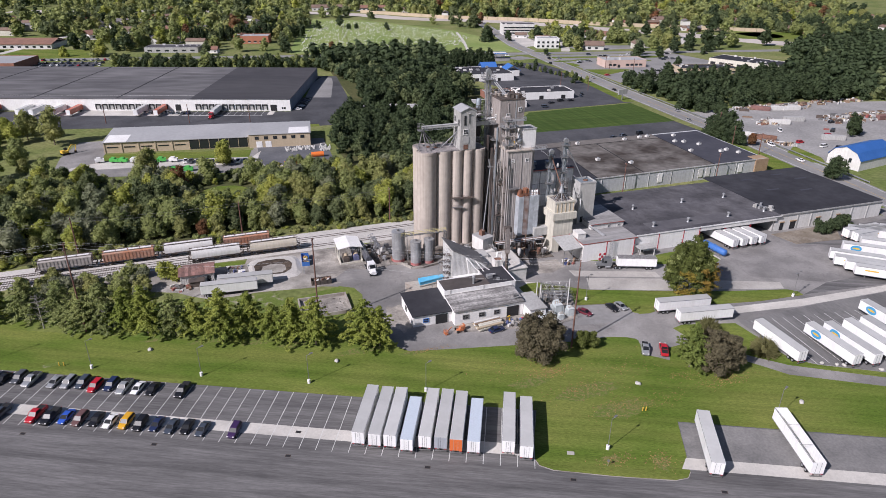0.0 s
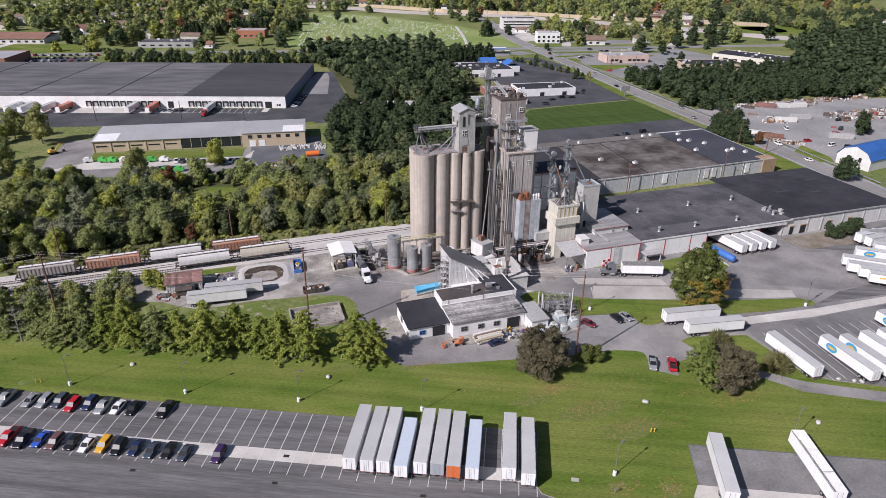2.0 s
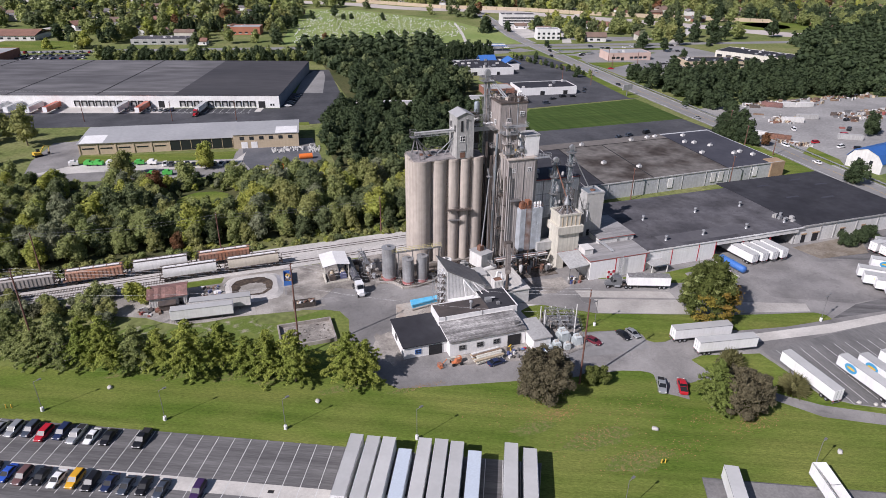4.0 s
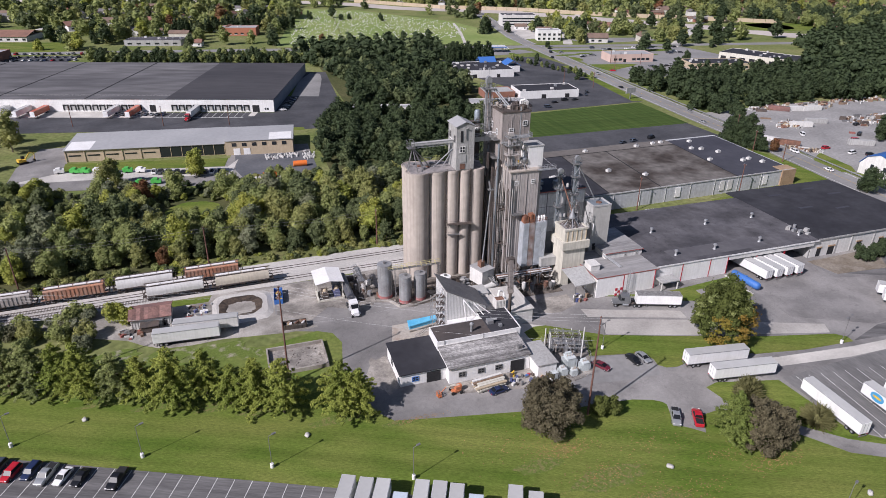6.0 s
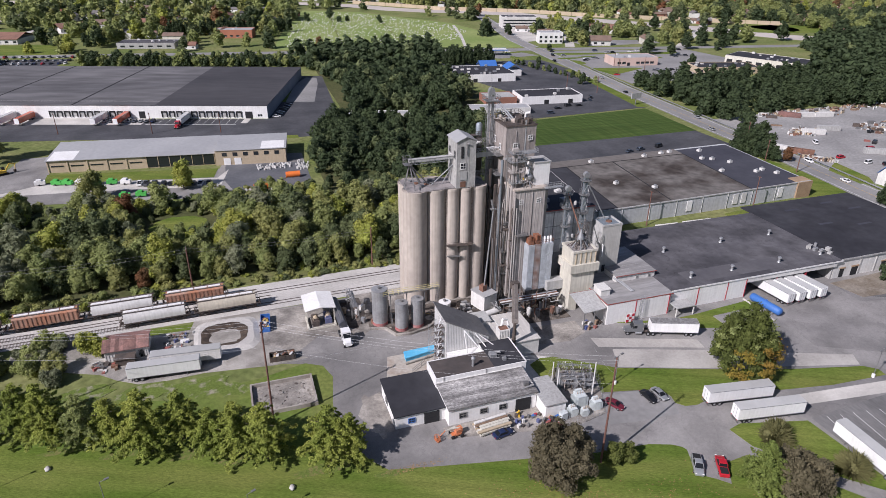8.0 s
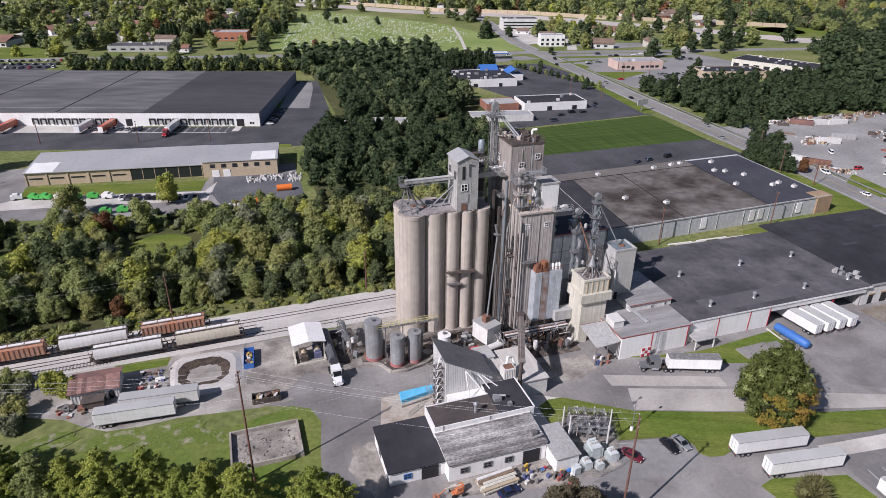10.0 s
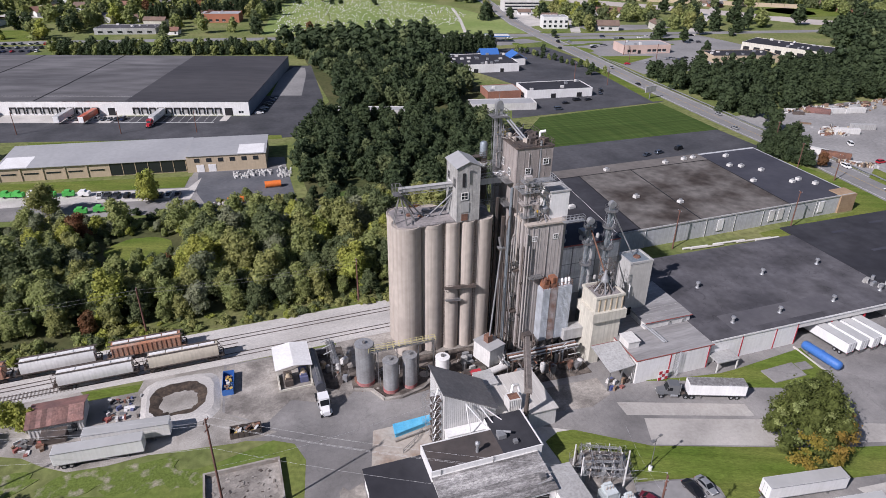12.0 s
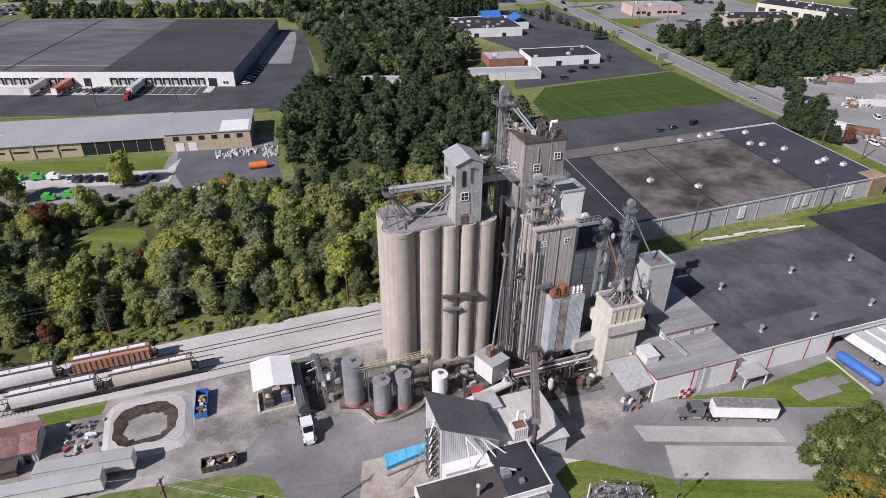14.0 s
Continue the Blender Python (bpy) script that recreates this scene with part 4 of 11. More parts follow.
# bridges between headhouse and tower
br = thing("conveyor_bridge", "grey steel truss bridges between headhouse and tower", "conveyor")
part("bridge", Shape().lattice((75.7, 196.5, 42.2), (83.5, 196.8, 42.6), 1.8, 1.5, 0.07), GALV, br)
part("bridge_cover", Shape().box(75.7, 195.6, 41.4, 83.5, 195.75, 42.7), GREYWALL, br)
part("bridge", Shape().lattice((75.7, 196.0, 36.9), (83.5, 196.0, 36.9), 1.0, 1.5, 0.06), STEEL, br)
part("bridge", Shape().lattice((75.7, 198, 44.6), (81.5, 199, 44.8), 1.4, 1.4, 0.06), STEEL, br)
# dust cyclone behind
cy = thing("cyclone", "blue-grey cyclone on tall legs beside the headhouse", "cyclone")
part("cone", Shape().lathe(80.4, 203.5, [(41.5, 0.25), (43.4, 1.1), (43.6, 1.1)], 16), WHITE, cy, smooth=True)
part("drum", Shape().lathe(80.4, 203.5, [(45.0, 0.9), (48.2, 0.9), (48.6, 0.6)], 16), BLUESTEEL, cy, smooth=True)
for dx, dy in ((-1.4, -0.6), (1.4, -0.6), (0, 1.4)):
    part("leg", Shape().tube((80.4 + dx, 203.5 + dy, 34), (80.4, 203.5, 44), 0.12), GALV, cy)
part("platform", Shape().block(79.4, 203.5, 45.2, 3.0, 1.8, 0.12).rail([(78, 202.6, 45.3), (80.8, 202.6, 45.3)], 1.1, 0.05, 0.9), DARKRUST, cy)
part("post", Shape().block(80.4, 203.5, 0, 1.4, 1.4, 45), DARKRUST, cy)

# front tower and white roof house
ft = thing("front_tower", "ribbed pale concrete bin tower with small windows", "tower")
fw = Shape().box(84.1, 185.6, 0, 93.0, 192.05, 34.6)
part("wall", fw, TOWER, ft)
for k in range(5):
    part("rib", Shape().box(84.2 + k * 0.62, 185.50, 0, 84.5 + k * 0.62, 185.6, 34.4 - 2.0 * (k % 2)), TOWER, ft)
for k in range(6):
    part("rib", Shape().box(87.5 + k * 0.95, 185.55, 0, 87.58 + k * 0.95, 185.6, 34.4), TOWER, ft)
for k in range(4):
    part("rib", Shape().box(83.9, 185.9 + k * 1.6, 0, 84.1, 186.4 + k * 1.6, 34.4), OLDWHITE if k % 2 else TOWER, ft)
part("roof", Shape().box(83.7, 185.2, 34.6, 93.4, 192.05, 35.0), SILO, ft)
for x in (86.0, 91.2):
    window(ft, (x, 185.55, 30.8), 1.0, 1.0, "-y")
window(ft, (83.95, 187.4, 29.5), 1.0, 1.6, "-x")
part("catwalk", Shape().box(92.2, 184.0, 34.9, 97.4, 185.2, 35.0).rail([(92.2, 184.0, 35.0), (97.4, 184.0, 35.0), (97.4, 185.2, 35.0), (92.2, 185.2, 35.0)], 1.1, 0.05, 1.1), GALV, ft)
part("hopper", Shape().lathe(88.6, 187.4, [(36.4, 0.35), (37.4, 1.05), (37.9, 1.05), (38.6, 0.4), (40.2, 0.3)], 16), GALV, ft, smooth=True)
for k in range(8):
    a = math.pi * k / 4
    part("spout", Shape().tube((88.6 + 0.3 * math.cos(a), 187.4 + 0.3 * math.sin(a), 36.6), (88.6 + 1.9 * math.cos(a), 187.4 + 1.7 * math.sin(a), 35.0), 0.13, seg=6), (GALV, TOWER)[k % 2], ft)
part("hopper", Shape().lathe(85.7, 188.0, [(36.0, 1.05), (36.2, 1.0), (38.2, 0.3), (40.0, 0.22)], 14), OLDWHITE, ft, smooth=True)
part("leg_casing", Shape().block(83.7, 186.8, 0, 0.55, 0.6, 45.0).block(84.5, 186.8, 34.6, 0.4, 0.6, 9.6).block(84.0, 186.8, 45.0, 1.6, 0.9, 1.0), TOWER, ft)
for z, a, b in ((36.4, 82.9, 86.2), (39.4, 82.7, 86.8), (42.2, 82.5, 87.0), (44.4, 82.9, 90.2)):
    part("landing", Shape().box(a, 186.0, z, b, 188.6, z + 0.1).rail([(a, 188.6, z + 0.1), (a, 186.0, z + 0.1), (b, 186.0, z + 0.1), (b, 188.6, z + 0.1)], 1.05, 0.05, 0.9), (GALV, TOWER)[int(z) % 2], ft)
for x0, z0, x1, z1 in ((84.2, 43.6, 88.5, 40.0), (84.4, 42.0, 85.7, 39.8), (84.0, 44.8, 90.4, 40.8), (86.6, 42.4, 91.2, 37.0), (84.6, 38.4, 87.6, 35.2)):
    part("spout", Shape().tube((x0, 187.2, z0), (x1, 187.6, z1), 0.15, seg=7), (GALV, TOWER)[int(z0) % 2], ft)
for x, y in ((86.9, 188.8), (82.7, 188.4), (86.8, 186.2)):
    part("frame_post", Shape().block(x, y, 34.6 if x > 84 else 0, 0.16, 0.16, 10 if x > 84 else 44.6), STEEL, ft)
part("valve", Shape().block(86.9, 187.0, 37.0, 0.35, 0.4, 0.6), YELLOW, ft, "yellow valve actuator")
part("pipe_run", Shape().tube((84.0, 185.1, 3), (84.0, 185.1, 33), 0.22).tube((84.6, 184.9, 3), (84.6, 184.9, 30), 0.16), TOWER, ft)
for z in (22,):
    part("landing", Shape().box(84.6, 183.6, z, 88, 185.3, z + 0.12).rail([(84.6, 183.6, z + 0.12), (88, 183.6, z + 0.12)], 1.1, 0.05, 1.1), STEEL, ft)
rh = thing("roof_house", "plain white panelled roof house on the tower", "roof house")
part("wall", Shape().box(90.0, 187.2, 35.0, 94.6, 192.1, 41.2), WHITE, rh)
part("roof", Shape().box(89.8, 187.0, 41.2, 94.8, 192.1, 41.5), GREYWALL, rh)
rs = Shape().box(93.0, 187.2, 0, 94.6, 192.1, 35)
part("shaft", rs, TOWER, rh, "concrete shaft below")

# corrugated bins before the front tower
mb = thing("metal_bin_bank", "tall corrugated galvanised bins with rusty motors on top", "bin")
for k, x in enumerate((88.6, 90.5, 92.4, 94.2)):
    s = Shape().box(x - 0.9, 182.3, 5.6, x + 0.85, 185.2, 19.6)
    for j in range(46):
        s.box(x - 0.92, 182.26, 5.8 + j * 0.3, x + 0.87, 182.3, 5.93 + j * 0.3)
    part("bin", s, BINSTEEL if k != 1 else mat("rust_streaked_steel", (0.400, 0.370, 0.360), (0.250, 0.160, 0.130), rough=0.7, metal=0.2, s1=0.5, s2=2, var=0.2, streak=0.5), mb)
    for j in range(2):
        part("motor", Shape().lathe(x - 0.35 + 0.8 * j, 183.4, [(19.6, 0.32), (21.0, 0.36), (21.3, 0.15)], 10), RUST if k < 2 else WHITE, mb, smooth=True)
    if k < 2:
        part("motor_housing", Shape().block(x, 183.6, 19.6, 1.5, 1.8, 2.0 + 0.5 * k).block(x - 0.4, 182.7, 21.0, 0.5, 0.5, 1.4), mat("orange_rust", (0.330, 0.130, 0.060), (0.190, 0.090, 0.060), rough=0.9, s1=0.8, s2=3, var=0.3), mb, "rusty orange motor housing")
    part("hopper", Shape().add([(x - 0.9, 182.3, 5.6), (x + 0.85, 182.3, 5.6), (x + 0.85, 185.2, 5.6), (x - 0.9, 185.2, 5.6), (x - 0.2, 183.5, 3.2), (x + 0.2, 183.5, 3.2), (x + 0.2, 184, 3.2), (x - 0.2, 184, 3.2)], [(0, 1, 5, 4), (1, 2, 6, 5), (2, 3, 7, 6), (3, 0, 4, 7), (4, 5, 6, 7)]), STEEL, mb)
part("top_frame", Shape().rail([(87.6, 182.3, 19.6), (95.1, 182.3, 19.6), (95.1, 185.2, 19.6)], 1.2, 0.05, 1.2), RUST, mb)
for x in (87.8, 91.5, 95.0):
    part("column", Shape().block(x, 182.6, 0, 0.35, 0.35, 5.8), DARKRUST, mb)
    part("column", Shape().block(x, 185.0, 0, 0.35, 0.35, 5.8), DARKRUST, mb)
part("gallery", Shape().box(93.6, 181.2, 5.2, 99.0, 184.0, 8.0), GREYWALL, mb, "enclosed grey crossover gallery")

# cream load-out tower
ct = thing("loadout_tower", "cream-painted concrete load-out tower with a stepped collar", "tower")
cw = Shape().box(98.6, 177.2, 4.5, 105.8, 183.4, 18.0).box(98.6, 177.2, 0, 99.4, 183.4, 4.5).box(105.0, 177.2, 0, 105.8, 183.4, 4.5).box(99.4, 182.6, 0, 105.0, 183.4, 4.5).box(99.4, 177.2, 0, 101.2, 178.0, 4.5)
part("wall", cw, CREAM, ct)
part("collar", Shape().box(97.8, 176.4, 12.2, 106.6, 184.0, 14.6), CREAM, ct)
part("parapet", Shape().box(98.4, 177.0, 18.0, 106.0, 177.4, 18.6).box(98.4, 183.2, 18.0, 106.0, 183.6, 18.6).box(98.4, 177.4, 18.0, 98.8, 183.2, 18.6).box(105.6, 177.4, 18.0, 106.0, 183.2, 18.6), CREAM, ct)
part("roof", Shape().box(98.8, 177.4, 18.0, 105.6, 183.2, 18.15), SILOROOF, ct)
for k in range(5):
    part("rib", Shape().box(99.4 + 1.5 * k, 177.05, 14.6, 99.65 + 1.5 * k, 177.2, 18.0), TANWALL, ct)
for k in range(10):
    a = 2 * math.pi * k / 10
    part("spout", Shape().tube((102.2, 180.4, 21.6), (102.2 + 2.4 * math.cos(a), 180.4 + 2.2 * math.sin(a), 18.2), 0.16), (DARKRUST, GALV)[k % 2], ct)
part("distributor", Shape().lathe(102.2, 180.4, [(20.6, 1.0), (21.4, 0.9), (22.6, 0.35), (23.4, 0.3)], 16), GALV, ct, smooth=True)
part("gear_frame", Shape().lattice((103.4, 182.0, 18.2), (103.4, 182.0, 25), 2.4, 1.6, 0.07), DARKRUST, ct)
lg_ = random.Random(71)
for k in range(18):
    x, y, z = lg_.uniform(100.2, 105.4), lg_.uniform(178.6, 182.8), lg_.uniform(18.5, 23.0)
    part("spout", Shape().tube((x, y, z), (x + lg_.uniform(-1.6, 1.6), y + lg_.uniform(-1, 1), max(18.2, z - lg_.uniform(0.6, 2.4))), 0.09, seg=5), (DARKRUST, SILO, STEEL)[k % 3], ct)
for k in range(5):
    part("motor", Shape().lathe(100.6 + 1.1 * k, 182.2 - 0.5 * (k % 2), [(20.4, 0.1), (20.5, 0.34), (21.3, 0.34), (21.5, 0.1)], 10), (GREYWALL, DARKRUST)[k % 2], ct, smooth=True)

# plain white tower
dt = thing("white_tower", "plain pale concrete tower with a rimmed roof", "tower")
part("wall", Shape().box(111.6, 184.3, 0, 117.6, 189.6, 21.2), GREYWALL, dt)
part("wall_face", Shape().box(111.5, 184.1, 0, 117.7, 184.3, 21.2), mat("pale_tower_paint", (0.500, 0.490, 0.455), (0.420, 0.410, 0.380), rough=0.85, s1=0.15, s2=1.0, var=0.08, streak=0.25), dt)
part("parapet", Shape().box(111.4, 184.0, 21.2, 117.8, 184.4, 21.7).box(111.4, 189.5, 21.2, 117.8, 189.9, 21.7).box(111.4, 184.4, 21.2, 111.8, 189.5, 21.7).box(117.4, 184.4, 21.2, 117.8, 189.5, 21.7), GREYWALL, dt)
part("roof", Shape().box(111.8, 184.4, 21.2, 117.4, 189.5, 21.35), BLUESTEEL, dt)
part("hatch", Shape().lathe(115, 187, [(21.35, 0.9), (21.6, 0.9), (21.7, 0.5)], 14), RUST, dt)
part("door", Shape().box(112.6, 184.0, 6.8, 113.6, 184.1, 9.0), DARK, dt)
part("vent_pipe", Shape().tube((112.0, 183.8, 12), (112.0, 183.8, 15.5), 0.2).tube((112.0, 183.8, 15.5), (112.0, 184.4, 15.9), 0.2), WHITE, dt)

# grey mill block and lattice legs
gb = thing("mill_block", "pale panelled mill block behind the lattice legs", "mill building")
PANEL = mat("dirty_white_panels", (0.800, 0.790, 0.770), (0.620, 0.605, 0.580), rough=0.8, s1=0.35, s2=1.5, var=0.14, streak=0.4)
part("wall", Shape().box(94.6, 189.2, 0, 111.2, 200, 25.6), mat("grimy_grey_wall", (0.470, 0.465, 0.455), (0.340, 0.335, 0.330), rough=0.85, s1=0.2, s2=1.2, var=0.18, streak=0.45), gb)
for i in range(5):
    for j in range(3):
        if i < 3 or (i * 3 + j) % 3 != 1:
            part("wall_panel", Shape().box(95.2 + 3.2 * i, 189.08, 12.8 + 4.2 * j, 98.1 + 3.2 * i, 189.2, 16.7 + 4.2 * j), PANEL, gb, "dirty white wall panel")
        else:
            part("wall_panel", Shape().box(95.2 + 3.2 * i, 189.12, 12.8 + 4.2 * j, 98.1 + 3.2 * i, 189.2, 16.7 + 4.2 * j), GREYWALL, gb)
for k in range(6):
    part("wall_column", Shape().box(94.9 + 3.2 * k, 189.0, 0, 95.15 + 3.2 * k, 189.2, 25.5), STEEL, gb)
part("roof_trim", Shape().box(94.4, 189.3, 25.62, 111.4, 189.4, 25.95), OLDRED, gb, "faded red roof edge")
for k in range(3):
    part("vent", Shape().lathe(97.0 + 4.6 * k, 191.6, [(25.9, 0.45), (26.7, 0.45), (27.0, 0.2)], 12), GREYWALL, gb, smooth=True)
part("roof", Shape().box(94.4, 189.4, 25.6, 111.4, 200.2, 25.9), ROOFBLUE, gb)
part("roof_unit", Shape().block(104, 194, 25.9, 2.4, 2.0, 1.3).block(99, 196, 25.9, 1.6, 1.6, 1.0), GALV, gb)
for n, (x, y, h, r) in enumerate(((106.3, 187.6, 36.0, 0.9), (101.0, 187.4, 32.6, 0.75))):
    lt = thing("lattice_leg", "grey lattice elevator leg with ringed platforms", "bucket elevator")
    part("frame", Shape().lattice((x, y, 0), (x, y, h - 2), r * 1.7, 2.4, 0.04), GALV, lt)
    part("casing", Shape().block(x - 0.35, y, 0, 0.5, 0.6, h).block(x + 0.35, y, 0, 0.5, 0.6, h), BLUESTEEL, lt)
    part("head", Shape().tube((x, y - 0.5, h + 0.2), (x, y + 0.5, h + 0.2), 0.85, seg=16), GALV, lt, smooth=True)
    for z in (h - 1.4, h - 5.5, h - 11):
        part("platform", Shape().lathe(x, y, [(z, r + 0.7), (z + 0.10, r + 0.7)], 12), STEEL, lt)
        tagged(part("guard_rail", Shape().rail([(x + (r + 0.7) * math.cos(a * math.pi / 4), y + (r + 0.7) * math.sin(a * math.pi / 4), z + 0.1) for a in range(9)], 1.1, 0.035, 1.2), STEEL, lt), kind="stuff")
    part("spout", Shape().tube((x, y, h - 1), ((102.2, 113.5)[1 - n] if n == 0 else 102.2, (187.0, 180.8)[n], (21.6, 22.5)[1 - n] if n == 0 else 22.5), 0.18), (GALV, RUST)[n], lt)

# low mill buildings in front
SEAMED = mat("seamed_grey_roof", (0.320, 0.312, 0.305), (0.215, 0.208, 0.204), rough=0.8, s1=0.15, s2=1.2, var=0.22, stretch=(0.3, 2, 1))
lm = thing("mill_annex", "low grey-roofed mill annex with red trim", "building")
part("wall", Shape().box(105.0, 167.8, 0, 125.6, 184, 6.2), OLDWHITE, lm)
part("roof", Shape().box(104.8, 167.5, 6.2, 125.8, 184.1, 6.45), SEAMED, lm)
part("trim", Shape().box(104.8, 167.4, 6.3, 125.8, 167.5, 6.55), OLDRED, lm, "thin red roof edge")
part("trim", Shape().box(104.65, 167.4, 6.3, 104.8, 177, 6.55), OLDRED, lm)
part("penthouse", Shape().box(113.6, 177.6, 6.45, 126.4, 183.9, 8.2).box(118.0, 183.9, 6.45, 126.4, 193.6, 8.2), OLDWHITE, lm)
part("penthouse_roof", Shape().box(113.3, 177.3, 8.2, 126.7, 183.95, 8.45).box(117.75, 183.95, 8.2, 126.7, 193.9, 8.45), SEAMED, lm, "seamed grey upper roof")
part("trim", Shape().box(113.3, 177.2, 8.3, 126.7, 177.3, 8.5), OLDRED, lm)
for k in range(8):
    part("roof_seam", Shape().box(113.4 if k < 3 else 117.8, 178.6 + 2.0 * k, 8.45, 126.6, 178.67 + 2.0 * k, 8.5), GREYWALL, lm)
for x in (120.5, 124.5):
    window(lm, (x, 177.55, 6.9), 0.6, 0.6, "-y", GREYWALL)
part("air_handler", Shape().box(105.3, 172.0, 6.45, 108.2, 175.7, 8.2).box(105.1, 171.8, 8.2, 108.4, 175.9, 8.35), OLDWHITE, lm, "boxy white rooftop air handler")
part("duct", Shape().tube((113.6, 176, 7.6), (115.0, 171.6, 6.6), 0.25).tube((113.6, 176, 7.6), (113.0, 178, 7.8), 0.25).tube((114.2, 176, 7.6), (115.6, 171.6, 6.6), 0.25), GALV, lm)
aw = thing("truck_canopy", "lean-to canopy with a red edge over cluttered pallets", "canopy")
part("roof", Shape().add([(97.2, 174.8, 7.0), (104.4, 174.8, 7.0), (104.6, 167.6, 5.3), (97.8, 167.0, 5.2), (97.2, 174.8, 7.2), (104.4, 174.8, 7.2), (104.6, 167.6, 5.5), (97.8, 167.0, 5.4)], [(0, 1, 2, 3), (7, 6, 5, 4), (0, 4, 5, 1), (1, 5, 6, 2), (2, 6, 7, 3), (3, 7, 4, 0)]), GREYWALL, aw)
part("trim", Shape().tube((97.2, 174.9, 7.2), (104.4, 174.9, 7.2), 0.07, seg=4), OLDRED, aw)
for x, y in ((97.9, 167.2), (104.4, 167.8), (101.2, 167.5)):
    part("post", Shape().block(x, y, 0, 0.2, 0.2, 5.2), STEEL, aw)
for i in range(9):
    r = random.Random(90 + i)
    solid("pallet", Shape().block(r.uniform(98.4, 104.2), r.uniform(166.6, 170.5), 0.06, 0.9, 0.7, r.uniform(0.4, 1.3), r.uniform(0, 40)), (WOOD, OLDBLUE, OLDWHITE, DARKRUST, OLDRED)[i % 5], "stacked pallets and drums under the canopy", "pallet stack", group="canopy clutter")

# steel tanks on a red base
def tank(x, y, r, h, z0=0.0, body=TANK, base=True, label="upright grey steel tank with a faded red foot"):
    t = thing("storage_tank", label, "tank", "tanks by the silos")
    part("shell", Shape().lathe(x, y, [(z0, r), (z0 + h * 0.5, r), (z0 + h, r), (z0 + h + 0.02, r + 0.06), (z0 + h + 0.10, r + 0.06), (z0 + h + 0.10, r - 0.05), (z0 + h + 0.22, r * 0.2)], 28), body, t, smooth=True)
    if base:
        part("foot", Shape().lathe(x, y, [(z0, r + 0.04), (z0 + 1.0, r + 0.04)], 28), mat("faded_red", (0.420, 0.130, 0.125), (0.330, 0.200, 0.185), rough=0.8, s1=0.6, s2=2, var=0.2), t, "faded red painted foot", smooth=True)
    part("lid", Shape().lathe(x, y, [(z0 + h + 0.3, 0.4), (z0 + h + 0.7, 0.4)], 10), STEEL, t)
    part("pipe", Shape().tube((x + r + 0.1, y - 0.3, z0 + 0.5), (x + r + 0.1, y - 0.3, z0 + h + 0.4), 0.08, seg=6), STEEL, t)
    return t


tank(46.9, 187.0, 2.05, 10.6, label="tall streaked grey steel tank with a faded red foot")
tank(51.7, 182.6, 1.7, 8.2)
tank(56.2, 182.9, 1.6, 8.4)
wtk = tank(64.0, 183.2, 1.6, 4.4, 1.4, WHITE, False, "short white tank on a stand")
for dx, dy in ((-1, -1), (1, -1), (-1, 1), (1, 1)):
    part("leg", Shape().block(64 + dx, 183.2 + dy, 0.1, 0.25, 0.25, 1.7), STEEL, wtk)
cat = thing("tank_catwalk", "pale yellow catwalk above the steel tanks", "catwalk")
part("deck", Shape().box(47.5, 185.0, 9.2, 63, 186.0, 9.35), STEEL, cat)
part("guard_rail", Shape().rail([(47.5, 185.0, 9.35), (63, 185.0, 9.35)], 1.1, 0.05, 1.4).rail([(47.5, 186.0, 9.35), (63, 186.0, 9.35)], 1.1, 0.05, 1.4), mat("pale_yellow_rail", (0.56, 0.50, 0.25), rough=0.7, var=0.15), cat)
for x in (49.6, 54.0, 59, 62.6):
    part("post", Shape().block(x, 185.5, 0, 0.2, 0.2, 9.2), STEEL, cat)
part("stair", Shape().lattice((62.8, 185.5, 9.2), (63.6, 188.5, 3.5), 0.9, 1.0, 0.05), STEEL, cat)
curb = Shape()
for a, b in (((43.6, 184.8), (47.5, 183.5)), ((47.5, 183.5), (49.5, 179.6)), ((49.5, 179.6), (53.5, 179.2)), ((53.5, 179.2), (58.5, 180.6)), ((58.5, 180.6), (60.5, 182))):
    curb.tube((*a, 0.3), (*b, 0.3), 0.45, seg=4)
solid("containment_kerb", curb, DUST, "low concrete containment kerb round the tanks", "kerb", "structure")
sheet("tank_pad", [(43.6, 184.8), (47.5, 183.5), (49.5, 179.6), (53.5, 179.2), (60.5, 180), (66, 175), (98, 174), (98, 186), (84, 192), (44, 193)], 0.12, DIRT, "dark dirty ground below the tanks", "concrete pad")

# white blower house with a red hatch and a raking pole
bh = thing("blower_house", "small white panelled house with a rusty roof stack", "shed")
part("wall", Shape().block(76.0, 184.6, 1.6, 4.6, 5.6, 4.6, 20), OLDWHITE, bh)
part("roof", Shape().block(76.0, 184.6, 6.2, 4.9, 5.9, 0.25, 20), ROOFMETAL, bh)
part("chimney", Shape().block(75.8, 184.9, 6.4, 1.5, 1.5, 1.8, 20), RUST, bh)
for dx, dy in ((-1.6, -2.6), (2.2, -1.6), (-2.4, 1.8), (1.6, 2.6)):
    part("leg", Shape().block(76 + dx * 0.8, 184.6 + dy * 0.8, 0, 0.3, 0.3, 1.7), STEEL, bh)
part("chute", Shape().tube((76, 184.6, 8), (78.4, 186.2, 30.2), 0.20), GALV, bh, "long raking galvanised spout")
part("spout_head", Shape().block(78.4, 186.4, 29.8, 1.5, 1.2, 0.3).tube((78.4, 186.4, 30), (78.0, 186.8, 32.4), 0.3), STEEL, bh)
part("duct", Shape().tube((78.4, 183.2, 5.4), (79.4, 183.0, 2.2), 0.26).tube((79.4, 183.0, 2.2), (77.4, 181.4, 1.4), 0.26), WHITE, bh)
